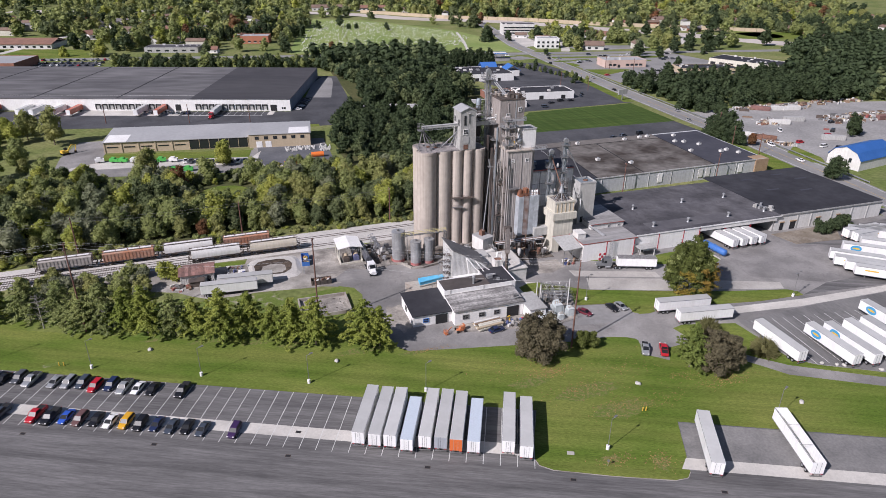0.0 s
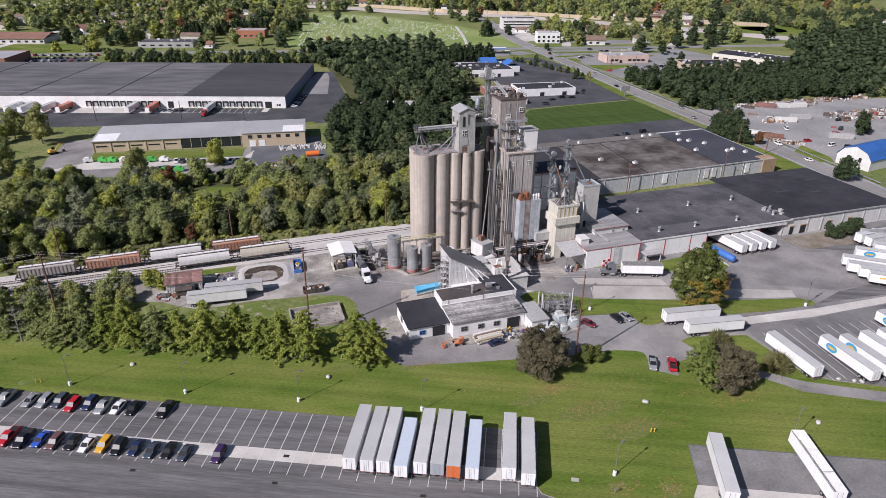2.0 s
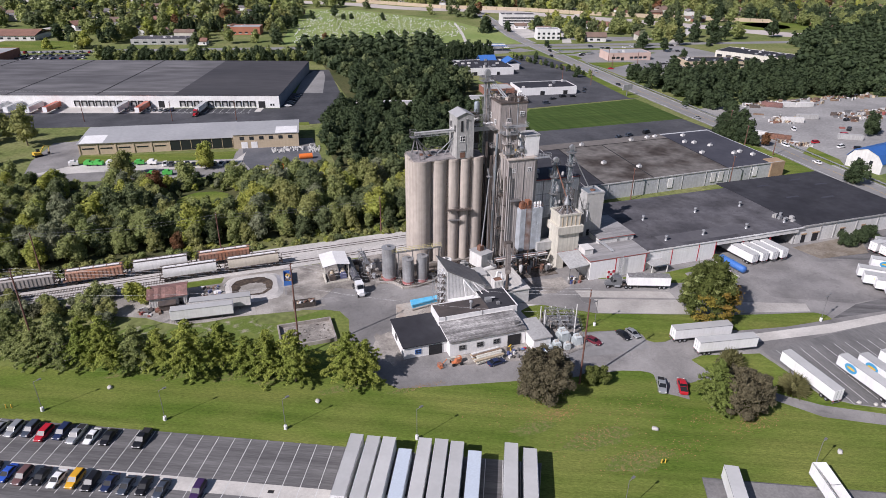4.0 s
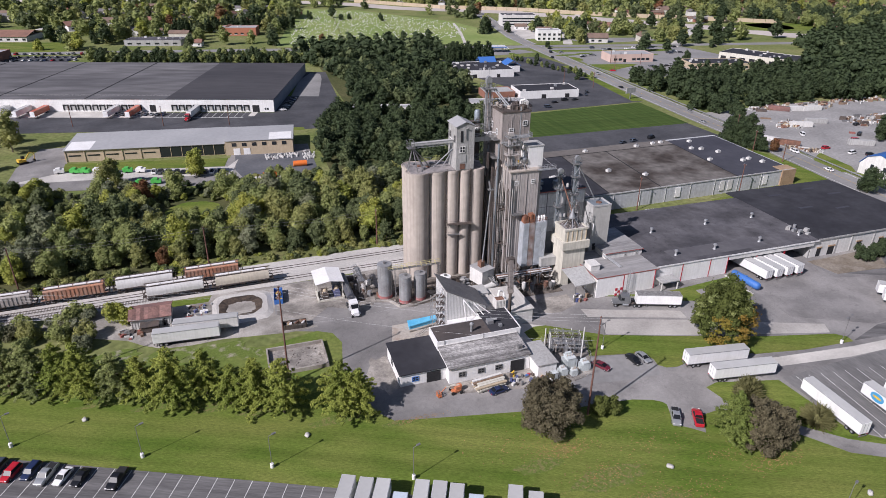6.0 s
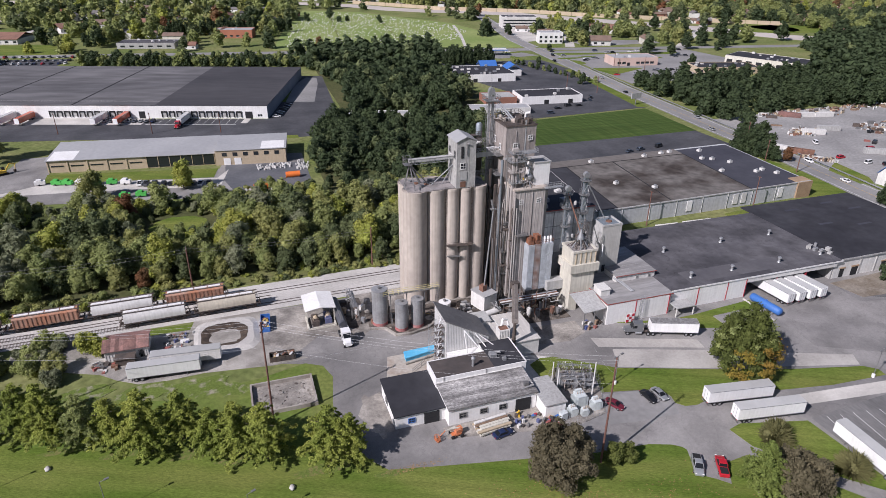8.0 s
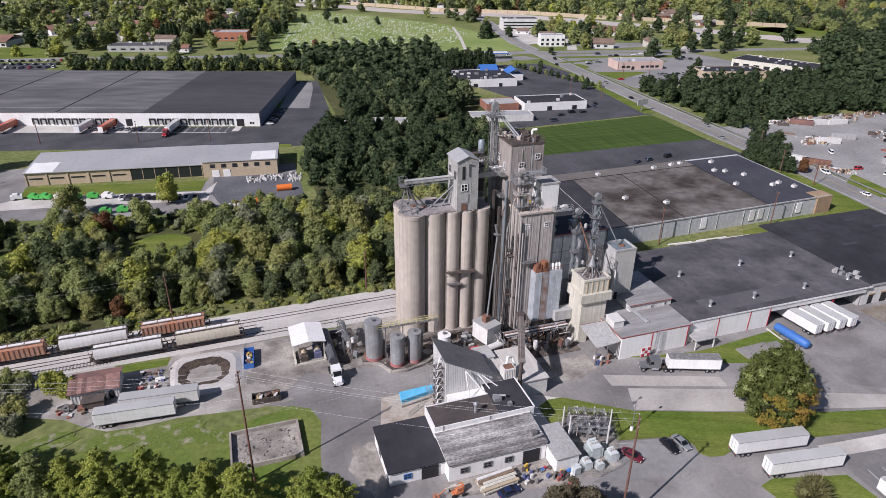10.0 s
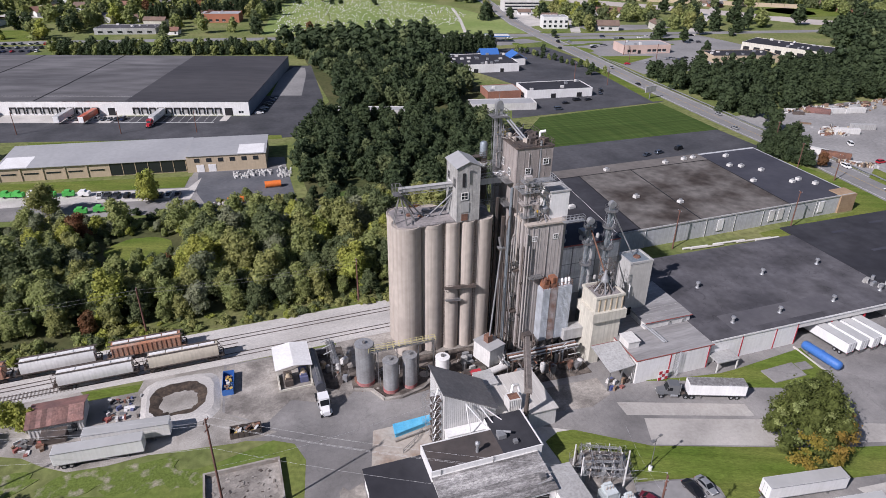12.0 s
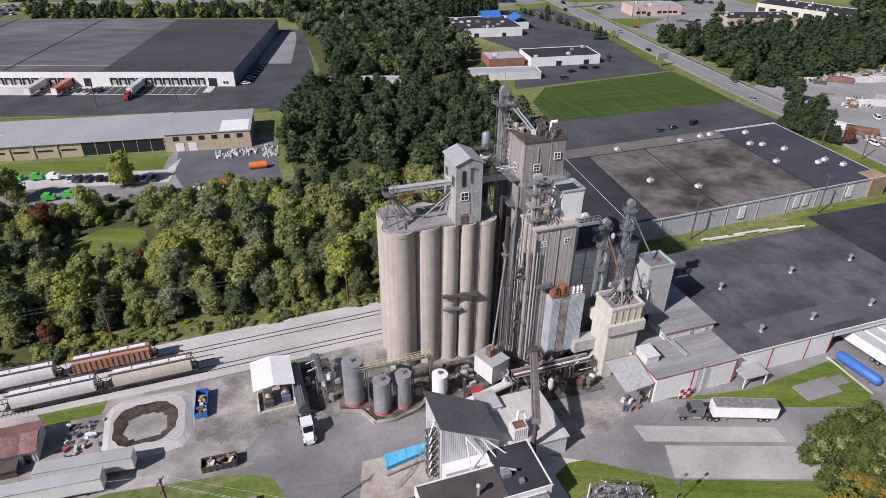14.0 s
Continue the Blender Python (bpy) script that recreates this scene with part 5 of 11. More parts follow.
part("duct", Shape().tube((78.6, 186.0, 6.0), (79.6, 184.6, 3.0), 0.32), RUST, bh)

# pipework and clutter at the foot
ft2 = thing("process_pipes", "tangle of pipes and ducts at the tower foot", "pipework")
for i in range(40):
    r = random.Random(200 + i)
    x, y = r.uniform(77, 97), r.uniform(176.5, 183)
    z = r.uniform(0.6, 5.5)
    d = r.choice(((3, 0, 0), (0, 3, 0), (0, 0, 3), (2.2, 1.2, 0), (2, 0, 1.5)))
    part("pipe", Shape().tube((x, y, z), (x + d[0], y + d[1], z + d[2]), r.uniform(0.08, 0.24), seg=8), (GALV, STEEL, DARKRUST, OLDWHITE, RUST)[i % 5], ft2)
for i in range(44):
    r = random.Random(300 + i)
    x, y = r.uniform(66, 97), r.uniform(177, 189)
    if not (73 < x < 79 and y > 180):
        solid("machine_housing", Shape().block(x, y, 0.1, r.uniform(0.5, 1.9), r.uniform(0.4, 1.2), r.uniform(0.5, 2.6), r.uniform(-20, 20)), (STEEL, GALV, DARKRUST, DARKRUST, RUST, GREYWALL)[i % 6], "small weathered machine housing at the tower foot", "machine", group="plant machinery")
pc = thing("dust_duct", "pale fat duct lying on trestles", "duct")
part("duct", Shape().tube((66, 177.2, 1.9), (79, 179.8, 2.7), 0.85, seg=18), OLDWHITE, pc, smooth=True)
for x in (67, 71, 75, 78.5):
    part("trestle", Shape().block(x, 177.3 + (x - 66) * 0.2, 0, 0.3, 1.2, 1.8), STEEL, pc)
ic = thing("conveyor_gallery", "weathered lattice conveyor gallery high on trestles", "conveyor")
part("truss", Shape().lattice((74.4, 160.8, 11.2), (82.6, 178.8, 9.8), 1.35, 1.6, 0.07), mat("weathered_gallery_steel", (0.230, 0.200, 0.180), (0.150, 0.130, 0.115), rough=0.85, s1=0.5, s2=3, var=0.25), ic)
part("belt_cover", Shape().tube((74.4, 160.8, 11.2), (82.6, 178.8, 9.8), 0.86, seg=6), mat("weathered_grey_brown", (0.230, 0.205, 0.185), (0.160, 0.140, 0.125), rough=0.9, s1=0.6, s2=3, var=0.25), ic)
for t in (0.04, 0.96):
    x, y, z = 74.4 + 8.2 * t, 160.8 + 18 * t, 11.2 - 1.4 * t
    part("trestle", Shape().tube((x - 0.8, y, 0), (x, y, z), 0.12, seg=4).tube((x + 0.8, y, 0), (x, y, z), 0.12, seg=4), DARKRUST, ic)
part("drive", Shape().block(82.8, 179.4, 9.0, 2.2, 1.6, 1.8), DARKRUST, ic)
part("spout", Shape().tube((74.4, 160.8, 10.8), (74.6, 161.4, 4.6), 0.4, 0.5), DARKRUST, ic)

# risers, ladders and ducts in the dark gap beside the front tower
gap = thing("riser_bank", "tall weathered risers and ladders in the gap between silos and tower", "pipework")
for i in range(16):
    r = random.Random(1500 + i)
    x, y = r.uniform(79.9, 83.6), r.uniform(186.4, 191.5)
    h = r.uniform(14, 34)
    part("riser", Shape().tube((x, y, 0), (x, y, h), r.uniform(0.09, 0.26), seg=8), (DARKRUST, DARKRUST, STEEL, TOWER, DARKRUST, BLUESTEEL)[i % 6], gap)
for z in (12, 23):
    part("landing", Shape().box(81.8, 186.6, z, 83.8, 188.0, z + 0.1), DARKRUST, gap)
    tagged(part("guard_rail", Shape().rail([(81.8, 186.6, z + 0.1), (83.8, 186.6, z + 0.1)], 1.1, 0.03, 0.9), DARKRUST, gap), kind="stuff")
for x, y, z0, z1 in ((89.2, 185.45, 20, 34), (86.4, 192.0, 36, 49)):
    solid("conduit", Shape().tube((x, y, z0), (x, y, z1), 0.07, seg=6), TOWER, "dark conduit pipe fixed to the tower wall", "pipe", group="wall conduits")
# low pipe rack and hoppers between the bins and the yard
pr = thing("pipe_rack", "low steel pipe rack with crossing pipes at the tower foot", "pipework")
for x in (79, 83, 87, 91, 95):
    part("post", Shape().block(x, 180.4, 0.1, 0.25, 0.25, 5.0), DARKRUST, pr)
    part("post", Shape().block(x, 177.6, 0.1, 0.25, 0.25, 5.0), DARKRUST, pr)
    part("beam", Shape().box(x - 0.12, 177.6, 5.0, x + 0.12, 180.4, 5.25), DARKRUST, pr)
for k in range(7):
    part("pipe", Shape().tube((78.5, 177.8 + 0.4 * k, 5.4 + 0.1 * (k % 3)), (96, 177.8 + 0.4 * k, 5.4 + 0.1 * (k % 3)), 0.12 + 0.05 * (k % 3), seg=8), (GALV, DARKRUST, OLDWHITE, STEEL, RUST, GALV, TANWALL)[k], pr)
for i in range(10):
    r = random.Random(1600 + i)
    x, y = r.uniform(80, 96), r.uniform(175.2, 177.2)
    t = thing("hopper_bin", "small conical steel hopper on legs", "hopper", "small hoppers")
    part("cone", Shape().lathe(x, y, [(0.8, 0.15), (1.9, 0.65), (2.6 + r.random(), 0.65), (2.9 + r.random() * 0.5, 0.3)], 12), (GALV, OLDWHITE, RUST, STEEL)[i % 4], t, smooth=True)
    for a in range(3):
        part("leg", Shape().tube((x + 0.6 * math.cos(2.1 * a), y + 0.6 * math.sin(2.1 * a), 0.1), (x + 0.6 * math.cos(2.1 * a), y + 0.6 * math.sin(2.1 * a), 2.0), 0.05, seg=4), STEEL, t)
rd = thing("red_hopper", "small bright red hopper beside the fat duct", "hopper")
part("tub", Shape().add([(69.6, 178.2, 2.6), (72.2, 178.2, 2.6), (72.2, 180.6, 2.6), (69.6, 180.6, 2.6), (70.4, 179.0, 0.6), (71.4, 179.0, 0.6), (71.4, 179.8, 0.6), (70.4, 179.8, 0.6)], [(0, 1, 5, 4), (1, 2, 6, 5), (2, 3, 7, 6), (3, 0, 4, 7), (4, 5, 6, 7), (0, 3, 2, 1)]), RED, rd)
part("stand", Shape().block(70.9, 179.4, 0.1, 1.2, 1.0, 0.6), STEEL, rd)

# dust piles, hoses and timber lying round the foot of the elevator
for i in range(26):
    r = random.Random(1700 + i)
    x, y = r.uniform(44, 98), r.uniform(176, 192)
    if (57 < x < 82 and y > 190) or (x < 64 and y < 183):
        continue
    h = r.uniform(0.15, 0.6)
    solid("dust_pile", Shape().lathe(x, y, [(0.05, r.uniform(0.7, 1.8)), (h * 0.7, r.uniform(0.3, 0.6)), (h + 0.1, 0.05)], 9), (DUST, SLAB, TANWALL, DIRT)[i % 4], "low heap of spilled grain dust", "heap", group="dust heaps")
for i in range(40):
    r = random.Random(1800 + i)
    x, y, a, L = r.uniform(44, 96), r.uniform(176.5, 191), r.uniform(0, 6.28), r.uniform(0.8, 3.2)
    if not (73 < x < 79 and y > 180) and not (x < 64 and y < 182):
        solid("loose_pipe", Shape().tube((x, y, 0.14), (x + L * math.cos(a), y + L * math.sin(a), 0.14), r.uniform(0.05, 0.13), seg=6), (GALV, OLDWHITE, WOOD, RUST, OLDYELLOW, STEEL)[i % 6], "loose pipe or timber lying on the dirty ground", "pipe", group="loose pipes")
for i in range(14):
    r = random.Random(1900 + i)
    x, y = r.uniform(49, 66), r.uniform(183.5, 191)
    solid("pipe_stand", Shape().tube((x, y, 0.1), (x, y, r.uniform(1.5, 6)), 0.09, seg=6).tube((x, y, r.uniform(1.2, 1.5)), (x + r.uniform(-2, 2), y + 0.6, 1.4), 0.09, seg=6), (STEEL, DARKRUST, GALV)[i % 3], "upright pipe with a side branch between the tanks", "pipe", group="tank pipes")


# ---- buildings of the plant ----
# tall metal shed with a one-way roof
sd = thing("metal_shed", "tall white corrugated shed with a steep dark roof", "shed")
front = [(57.4, 162.6, 0), (68.4, 162.6, 0), (68.4, 162.6, 7.2), (57.4, 162.6, 13.4)]
back = [(x, 171.6, z) for x, y, z in front]
part("wall", Shape().add(front + back, [(0, 1, 2, 3), (5, 4, 7, 6), (4, 0, 3, 7), (1, 5, 6, 2), (3, 2, 6, 7), (0, 4, 5, 1)]), mat("shed_cladding", (0.660, 0.655, 0.640), (0.580, 0.575, 0.560), rough=0.6, s1=0.2, s2=1.5, var=0.06, streak=0.2), sd)
ribs = Shape()
for k in range(27):
    x = 57.5 + 0.41 * k
    ribs.box(x, 162.57, 0.1, x + 0.06, 162.6, 13.3 - (x - 57.4) * 0.563)
for k in range(22):
    ribs.box(57.37, 162.7 + 0.41 * k, 0.1, 57.4, 162.76 + 0.41 * k, 13.3)
tagged(part("cladding_ribs", ribs, GREYWALL, sd), kind="stuff")
part("roof", Shape().add([(57.0, 162.2, 13.5), (69.0, 162.2, 6.8), (69.0, 172, 6.8), (57.0, 172, 13.5), (57.0, 162.2, 13.75), (69.0, 162.2, 7.05), (69.0, 172, 7.05), (57.0, 172, 13.75)], [(0, 3, 2, 1), (4, 5, 6, 7), (0, 1, 5, 4), (1, 2, 6, 5), (2, 3, 7, 6), (3, 0, 4, 7)]), mat("charcoal_metal_roof", (0.150, 0.148, 0.150), (0.205, 0.200, 0.198), rough=0.7, s1=0.2, s2=1.5, var=0.2), sd)
part("lean_to", Shape().box(57.6, 160.4, 0, 66.4, 162.5, 4.4).box(57.4, 160.2, 4.4, 66.6, 162.5, 4.6), WHITE, sd)
part("brace", Shape().tube((61.6, 161.8, 10.6), (64.8, 159.0, 6.4), 0.15).tube((61.6, 161.8, 10.6), (61.9, 159.4, 4.6), 0.13).tube((64.6, 162, 9.0), (66.6, 159.6, 6.2), 0.13).tube((65.6, 162, 8.4), (68.6, 159.9, 6.2), 0.13), WHITE, sd, "white raking pipe")
st = thing("stair_tower", "open steel stair tower beside the shed", "stairs")
part("frame", Shape().lattice((56.2, 164.2, 0), (56.2, 164.2, 12.8), 1.8, 2.1, 0.06).lattice((56.0, 168.0, 0), (56.0, 168.0, 9.0), 2.0, 2.0, 0.05), GALV, st)
for k in range(6):
    part("landing", Shape().box(55.2, 163.2, 2 * k + 1.2, 57.2, 165.2, 2 * k + 1.3), DARKRUST, st)
    part("flight", Shape().tube((55.5, 163.4, 2 * k + 1.2), (56.9, 165.0, 2 * k + 3.1), 0.14, seg=4), GALV, st)
tp = thing("covered_dump_pit", "long low bin under a bright blue tarpaulin", "bin")
part("cover", Shape().prism([(48.6, 167.6), (57.0, 169.2), (57.0, 171.0), (48.9, 170.6)], 1.0, 1.25), SKYBLUE, tp)
part("side", Shape().prism([(48.8, 167.8), (56.9, 169.3), (56.9, 170.8), (49.0, 170.4)], 0.05, 1.0), SKYBLUE, tp)
for k in range(5):
    part("rib", Shape().tube((49 + 1.9 * k, 167.7 + 0.35 * k, 1.28), (49.2 + 1.9 * k, 170.6, 1.28), 0.05, seg=4), SKYBLUE, tp)
solid("concrete_kerb", Shape().tube((48.5, 166.6, 0.3), (57, 168.0, 0.3), 0.22, seg=4), DUST, "dusty concrete edge of the dump pit", "kerb", "structure")
solid("barrier_rail", Shape().rail([(49.2, 163.2, 0), (52, 165.2, 0), (54.5, 167.8, 0)], 1.2, 0.05, 2), STEEL, "thin grey pipe barrier", "barrier")

# white-roofed loading building with a hopper
lb = thing("process_building", "low building with a pale ribbed roof and rooftop hopper", "building")
part("wall", Shape().box(68.6, 161.6, 0, 81.8, 174.5, 4.3), OLDWHITE, lb)
part("roof", Shape().box(68.5, 161.3, 4.3, 82.1, 174.8, 4.55), mat("pale_ribbed_roof", (0.52, 0.50, 0.46), (0.45, 0.43, 0.40), rough=0.7, s1=0.2, s2=1.5, var=0.1, stretch=(3, 0.3, 1)), lb)
part("roof_rib", Shape().box(74.0, 161.4, 4.55, 74.12, 174.7, 4.63), OLDWHITE, lb)
for k in range(8):
    part("roof_rib", Shape().box(69.2 + 1.68 * k, 161.4, 4.55, 69.26 + 1.68 * k, 174.7, 4.575), OLDWHITE, lb)
part("annex", Shape().box(68.6, 171.4, 4.55, 72.6, 176.0, 5.4), OLDWHITE, lb)
part("annex_roof", Shape().box(68.4, 171.2, 5.4, 72.8, 176.2, 5.55), GREYWALL, lb)
hp = thing("rooftop_hopper", "pale slatted rooftop hopper with a white bent pipe", "hopper")
hs = Shape().box(71.6, 163.2, 4.6, 74.4, 165.6, 7.4)
part("box", hs, OLDWHITE, hp)
for k in range(7):
    part("slat", Shape().box(71.7 + 0.42 * k, 163.1, 4.7, 71.8 + 0.42 * k, 163.2, 7.3), OLDWHITE, hp)
part("top", Shape().box(71.9, 163.5, 7.4, 74.1, 165.3, 7.45), RUST, hp)
part("pipe", Shape().tube((73, 165.4, 7.4), (73.6, 166.2, 8.6), 0.3).tube((73.6, 166.2, 8.6), (74.9, 166.6, 8.2), 0.3).tube((74.9, 166.6, 8.2), (75.4, 165.8, 6.0), 0.28), WHITE, hp, smooth=True)

# office
of = thing("plant_office", "low white office building with patched grey roofs", "building")
part("garage", Shape().box(40.2, 145.2, 0, 51.4, 157.6, 3.4), WHITE, of)
part("garage_roof", Shape().add([(39.9, 144.8, 3.4), (51.4, 144.8, 3.4), (51.4, 157.9, 4.0), (39.9, 157.9, 4.0), (39.9, 144.8, 3.65), (51.4, 144.8, 3.65), (51.4, 157.9, 4.25), (39.9, 157.9, 4.25)], [(0, 3, 2, 1), (4, 5, 6, 7), (0, 1, 5, 4), (1, 2, 6, 5), (2, 3, 7, 6), (3, 0, 4, 7)]), ROOFDARK, of, "flat black roof")
part("garage_door", Shape().box(46.6, 144.95, 0, 50.0, 145.2, 2.9), DARK, of)
window(of, (43.8, 145.15, 1.2), 1.3, 1.0, "-y", BLUE)
window(of, (40.15, 152.6, 1.4), 1.4, 1.2, "-x", STEEL)
part("main_wall", Shape().box(51.4, 142.8, 0, 72.0, 151.2, 4.4), WHITE, of)
part("main_roof", Shape().add([(51.2, 142.4, 4.3), (72.2, 142.4, 4.3), (72.2, 151.2, 5.0), (51.2, 151.2, 5.0), (51.2, 142.4, 4.55), (72.2, 142.4, 4.55), (72.2, 151.2, 5.25), (51.2, 151.2, 5.25)], [(0, 3, 2, 1), (4, 5, 6, 7), (0, 1, 5, 4), (1, 2, 6, 5), (2, 3, 7, 6), (3, 0, 4, 7)]), SHINGLE, of, "streaked grey shingle roof")
for k in range(17):
    y0 = 142.6 + 0.5 * k
    z0 = 4.565 + (y0 - 142.4) * 0.0795
    part("shingle_course", Shape().add([(51.2, y0, z0 + 0.03), (72.2, y0, z0 + 0.03), (72.2, y0 + 0.48, z0 + 0.05), (51.2, y0 + 0.48, z0 + 0.05), (51.2, y0, z0 - 0.02), (72.2, y0, z0 - 0.02), (72.2, y0 + 0.48, z0 + 0.0), (51.2, y0 + 0.48, z0 + 0.0)], [(0, 1, 2, 3), (4, 7, 6, 5), (0, 4, 5, 1), (1, 5, 6, 2), (2, 6, 7, 3), (3, 7, 4, 0)]), SHINGLE, of)
part("roof_ridge", Shape().box(51.2, 151.0, 5.2, 72.2, 151.2, 5.34), OLDWHITE, of)
part("rear_wall", Shape().box(51.2, 151.2, 0, 73.2, 158.2, 6.2), WHITE, of)
part("rear_wall", Shape().box(65.4, 158.2, 0, 73.4, 161.6, 5.9), WHITE, of)
part("rear_roof", Shape().box(51.42, 151.42, 6.2, 65.4, 157.95, 6.3), mat("brown_stained_roof", (0.090, 0.075, 0.068), (0.060, 0.052, 0.050), rough=0.9, s1=0.25, s2=1, var=0.2), of)
part("rear_roof", Shape().box(65.4, 151.42, 6.2, 73.1, 161.4, 6.32), ROOFDARK, of)
part("parapet", Shape().box(51.2, 151.2, 6.2, 73.4, 151.42, 6.42).box(51.2, 151.42, 6.2, 51.42, 158.2, 6.42).box(51.6, 157.95, 6.2, 65.4, 158.2, 6.4).box(73.1, 151.6, 6.2, 73.4, 161.6, 6.4), WHITE, of)
part("wing_wall", Shape().box(72.2, 138.4, 0, 77.0, 147.6, 3.7), WHITE, of)
part("wing_roof", Shape().box(71.9, 138.1, 3.7, 77.3, 147.9, 3.95), GREYWALL, of)
for x in (54.6, 59.4, 63.9):
    window(of, (x, 142.75, 1.7), 1.5, 1.1, "-y", STEEL)
part("bay_door", Shape().box(67.0, 142.6, 0, 70.6, 142.8, 3.3), DARK, of)
part("roof_vent", Shape().lathe(60.8, 153.4, [(6.3, 0.3), (8.2, 0.3), (8.2, 0.5), (8.6, 0.5), (8.9, 0.1)], 12), GALV, of)
part("roof_unit", Shape().block(66.6, 155.6, 6.3, 1.6, 1.4, 0.9).block(68.6, 153.4, 6.3, 0.8, 0.8, 0.7).tube((66.2, 157, 6.6), (68.4, 155.2, 7.4), 0.25), GALV, of)
part("roof_unit", Shape().block(70.4, 145.2, 4.7, 1.2, 0.9, 0.8).tube((69, 144.3, 4.6), (71.4, 143.9, 5.4), 0.2), STEEL, of)
part("drain_pipe", Shape().tube((63.2, 151.1, 5), (63.2, 151.1, 6.6), 0.07, seg=4).tube((53.0, 151.1, 5), (53.0, 151.1, 6.6), 0.07, seg=4), STEEL, of)
# clutter at the office front
rbd = random.Random(12)
for i in range(3):
    for n in range(5):
        solid("board", Shape().block(60.2 + rbd.uniform(-0.4, 0.4), 140.9 - 0.75 * n + rbd.uniform(-0.1, 0.1), 0.32 + 0.46 * i, rbd.uniform(6.4, 8.4), 0.62, 0.3, 6 + rbd.uniform(-1.5, 1.5)), (CREAM, TANWALL, OLDWHITE, WOOD, CREAM)[(i + n) % 5], "long pale board in a stack before the office", "board", group="board stack")
    for n in (-2.6, 0, 2.6):
        solid("batten", Shape().block(60.2 + n, 139.4 + 0.105 * n, 0.08 if i == 0 else 0.16 + 0.46 * i, 0.18, 3.6, 0.24 if i == 0 else 0.16, 6), DARKRUST, "dark crosswise batten between stacked boards", "batten", group="board stack")
lift = thing("boom_lift", "orange telescopic boom lift with a low chassis", "boom lift")
LIFT = mat("worn_orange_paint", (0.560, 0.170, 0.060), (0.470, 0.180, 0.090), rough=0.6, s1=0.8, s2=3, var=0.15)
part("chassis", Shape().block(52.0, 139.6, 0.35, 2.2, 1.1, 0.4, 10).block(52.0, 139.6, 0.7, 0.9, 0.8, 0.2, 10), LIFT, lift)
part("turret", Shape().block(52.5, 139.9, 0.9, 1.5, 1.2, 0.7, 10).block(53.0, 140.0, 1.55, 0.6, 1.0, 0.25, 10), LIFT, lift)
part("counterweight", Shape().block(51.4, 140.3, 0.9, 1.3, 0.5, 0.8, 10), CREAM, lift, "cream engine cover")
part("boom", Shape().tube((53.0, 140.0, 1.7), (49.6, 139.9, 1.75), 0.14, seg=4), CREAM, lift)
part("boom", Shape().tube((49.6, 139.9, 1.75), (48.2, 139.4, 0.9), 0.11, seg=4), LIFT, lift)
part("basket", Shape().block(47.7, 139.2, 0.2, 0.8, 1.3, 0.12, 20).rail([(47.3, 138.5, 0.3), (48.1, 138.6, 0.3), (48.0, 139.9, 0.3), (47.2, 139.8, 0.3), (47.3, 138.5, 0.3)], 1.0, 0.05, 0.5), LIFT, lift)
for dx, dy in ((-1, -0.9), (1, -0.9), (-1, 0.9), (1, 0.9)):
    part("wheel", Shape().tube((52 + dx, 139.6 + dy - 0.15, 0.45), (52 + dx, 139.6 + dy + 0.15, 0.45), 0.42, seg=12), BLACK, lift)
for i in range(34):
    r = random.Random(500 + i)
    x = r.uniform(65.5, 75)
    solid("crate", Shape().block(x, r.uniform(137.2, 141.6) if x < 72 else r.uniform(135, 138), 0.06, r.uniform(0.3, 1.1), r.uniform(0.3, 0.8), r.uniform(0.3, 1.1), r.uniform(0, 80)), (OLDRED, DARKRUST, OLDBLUE, OLDWHITE, STEEL, YELLOW, DARKRUST, BLUE, RED, STEEL)[i % 10], "small weathered crate or drum beside the office", "crate", group="office clutter")

# substation
ss = thing("substation", "fenced electrical substation with a steel bus frame", "substation")
FENCE = [(74.6, 136.0), (80.2, 134.8), (86.0, 136.0), (88.4, 142.0), (91.0, 149.6), (84.0, 152.8), (79.6, 151.4), (76.4, 139.2)]
part("gravel_bed", Shape().prism(FENCE, 0.02, 0.21), DUST, ss)
fn = Shape()
for a, b in zip(FENCE, FENCE[1:] + FENCE[:1]):
    n = round((Vector(b) - Vector(a)).length / 2.0)
    for k in range(n):
        p = Vector(a).lerp(Vector(b), k / n)
        fn.tube((*p, 0), (*p, 2.2), 0.035, seg=4)
    for z in (0.3, 0.9, 1.5, 2.2):
        fn.tube((*a, z), (*b, z), 0.018, seg=3)
tagged(part("fence", fn, GALV, ss), kind="stuff")
rb_ = random.Random(19)
bus = [[(79.2 + 1.75 * i + 0.6 * j + rb_.uniform(-0.35, 0.35), 145.2 - 0.62 * i + 1.7 * j + rb_.uniform(-0.4, 0.4)) for i in range(5)] for j in range(4)]
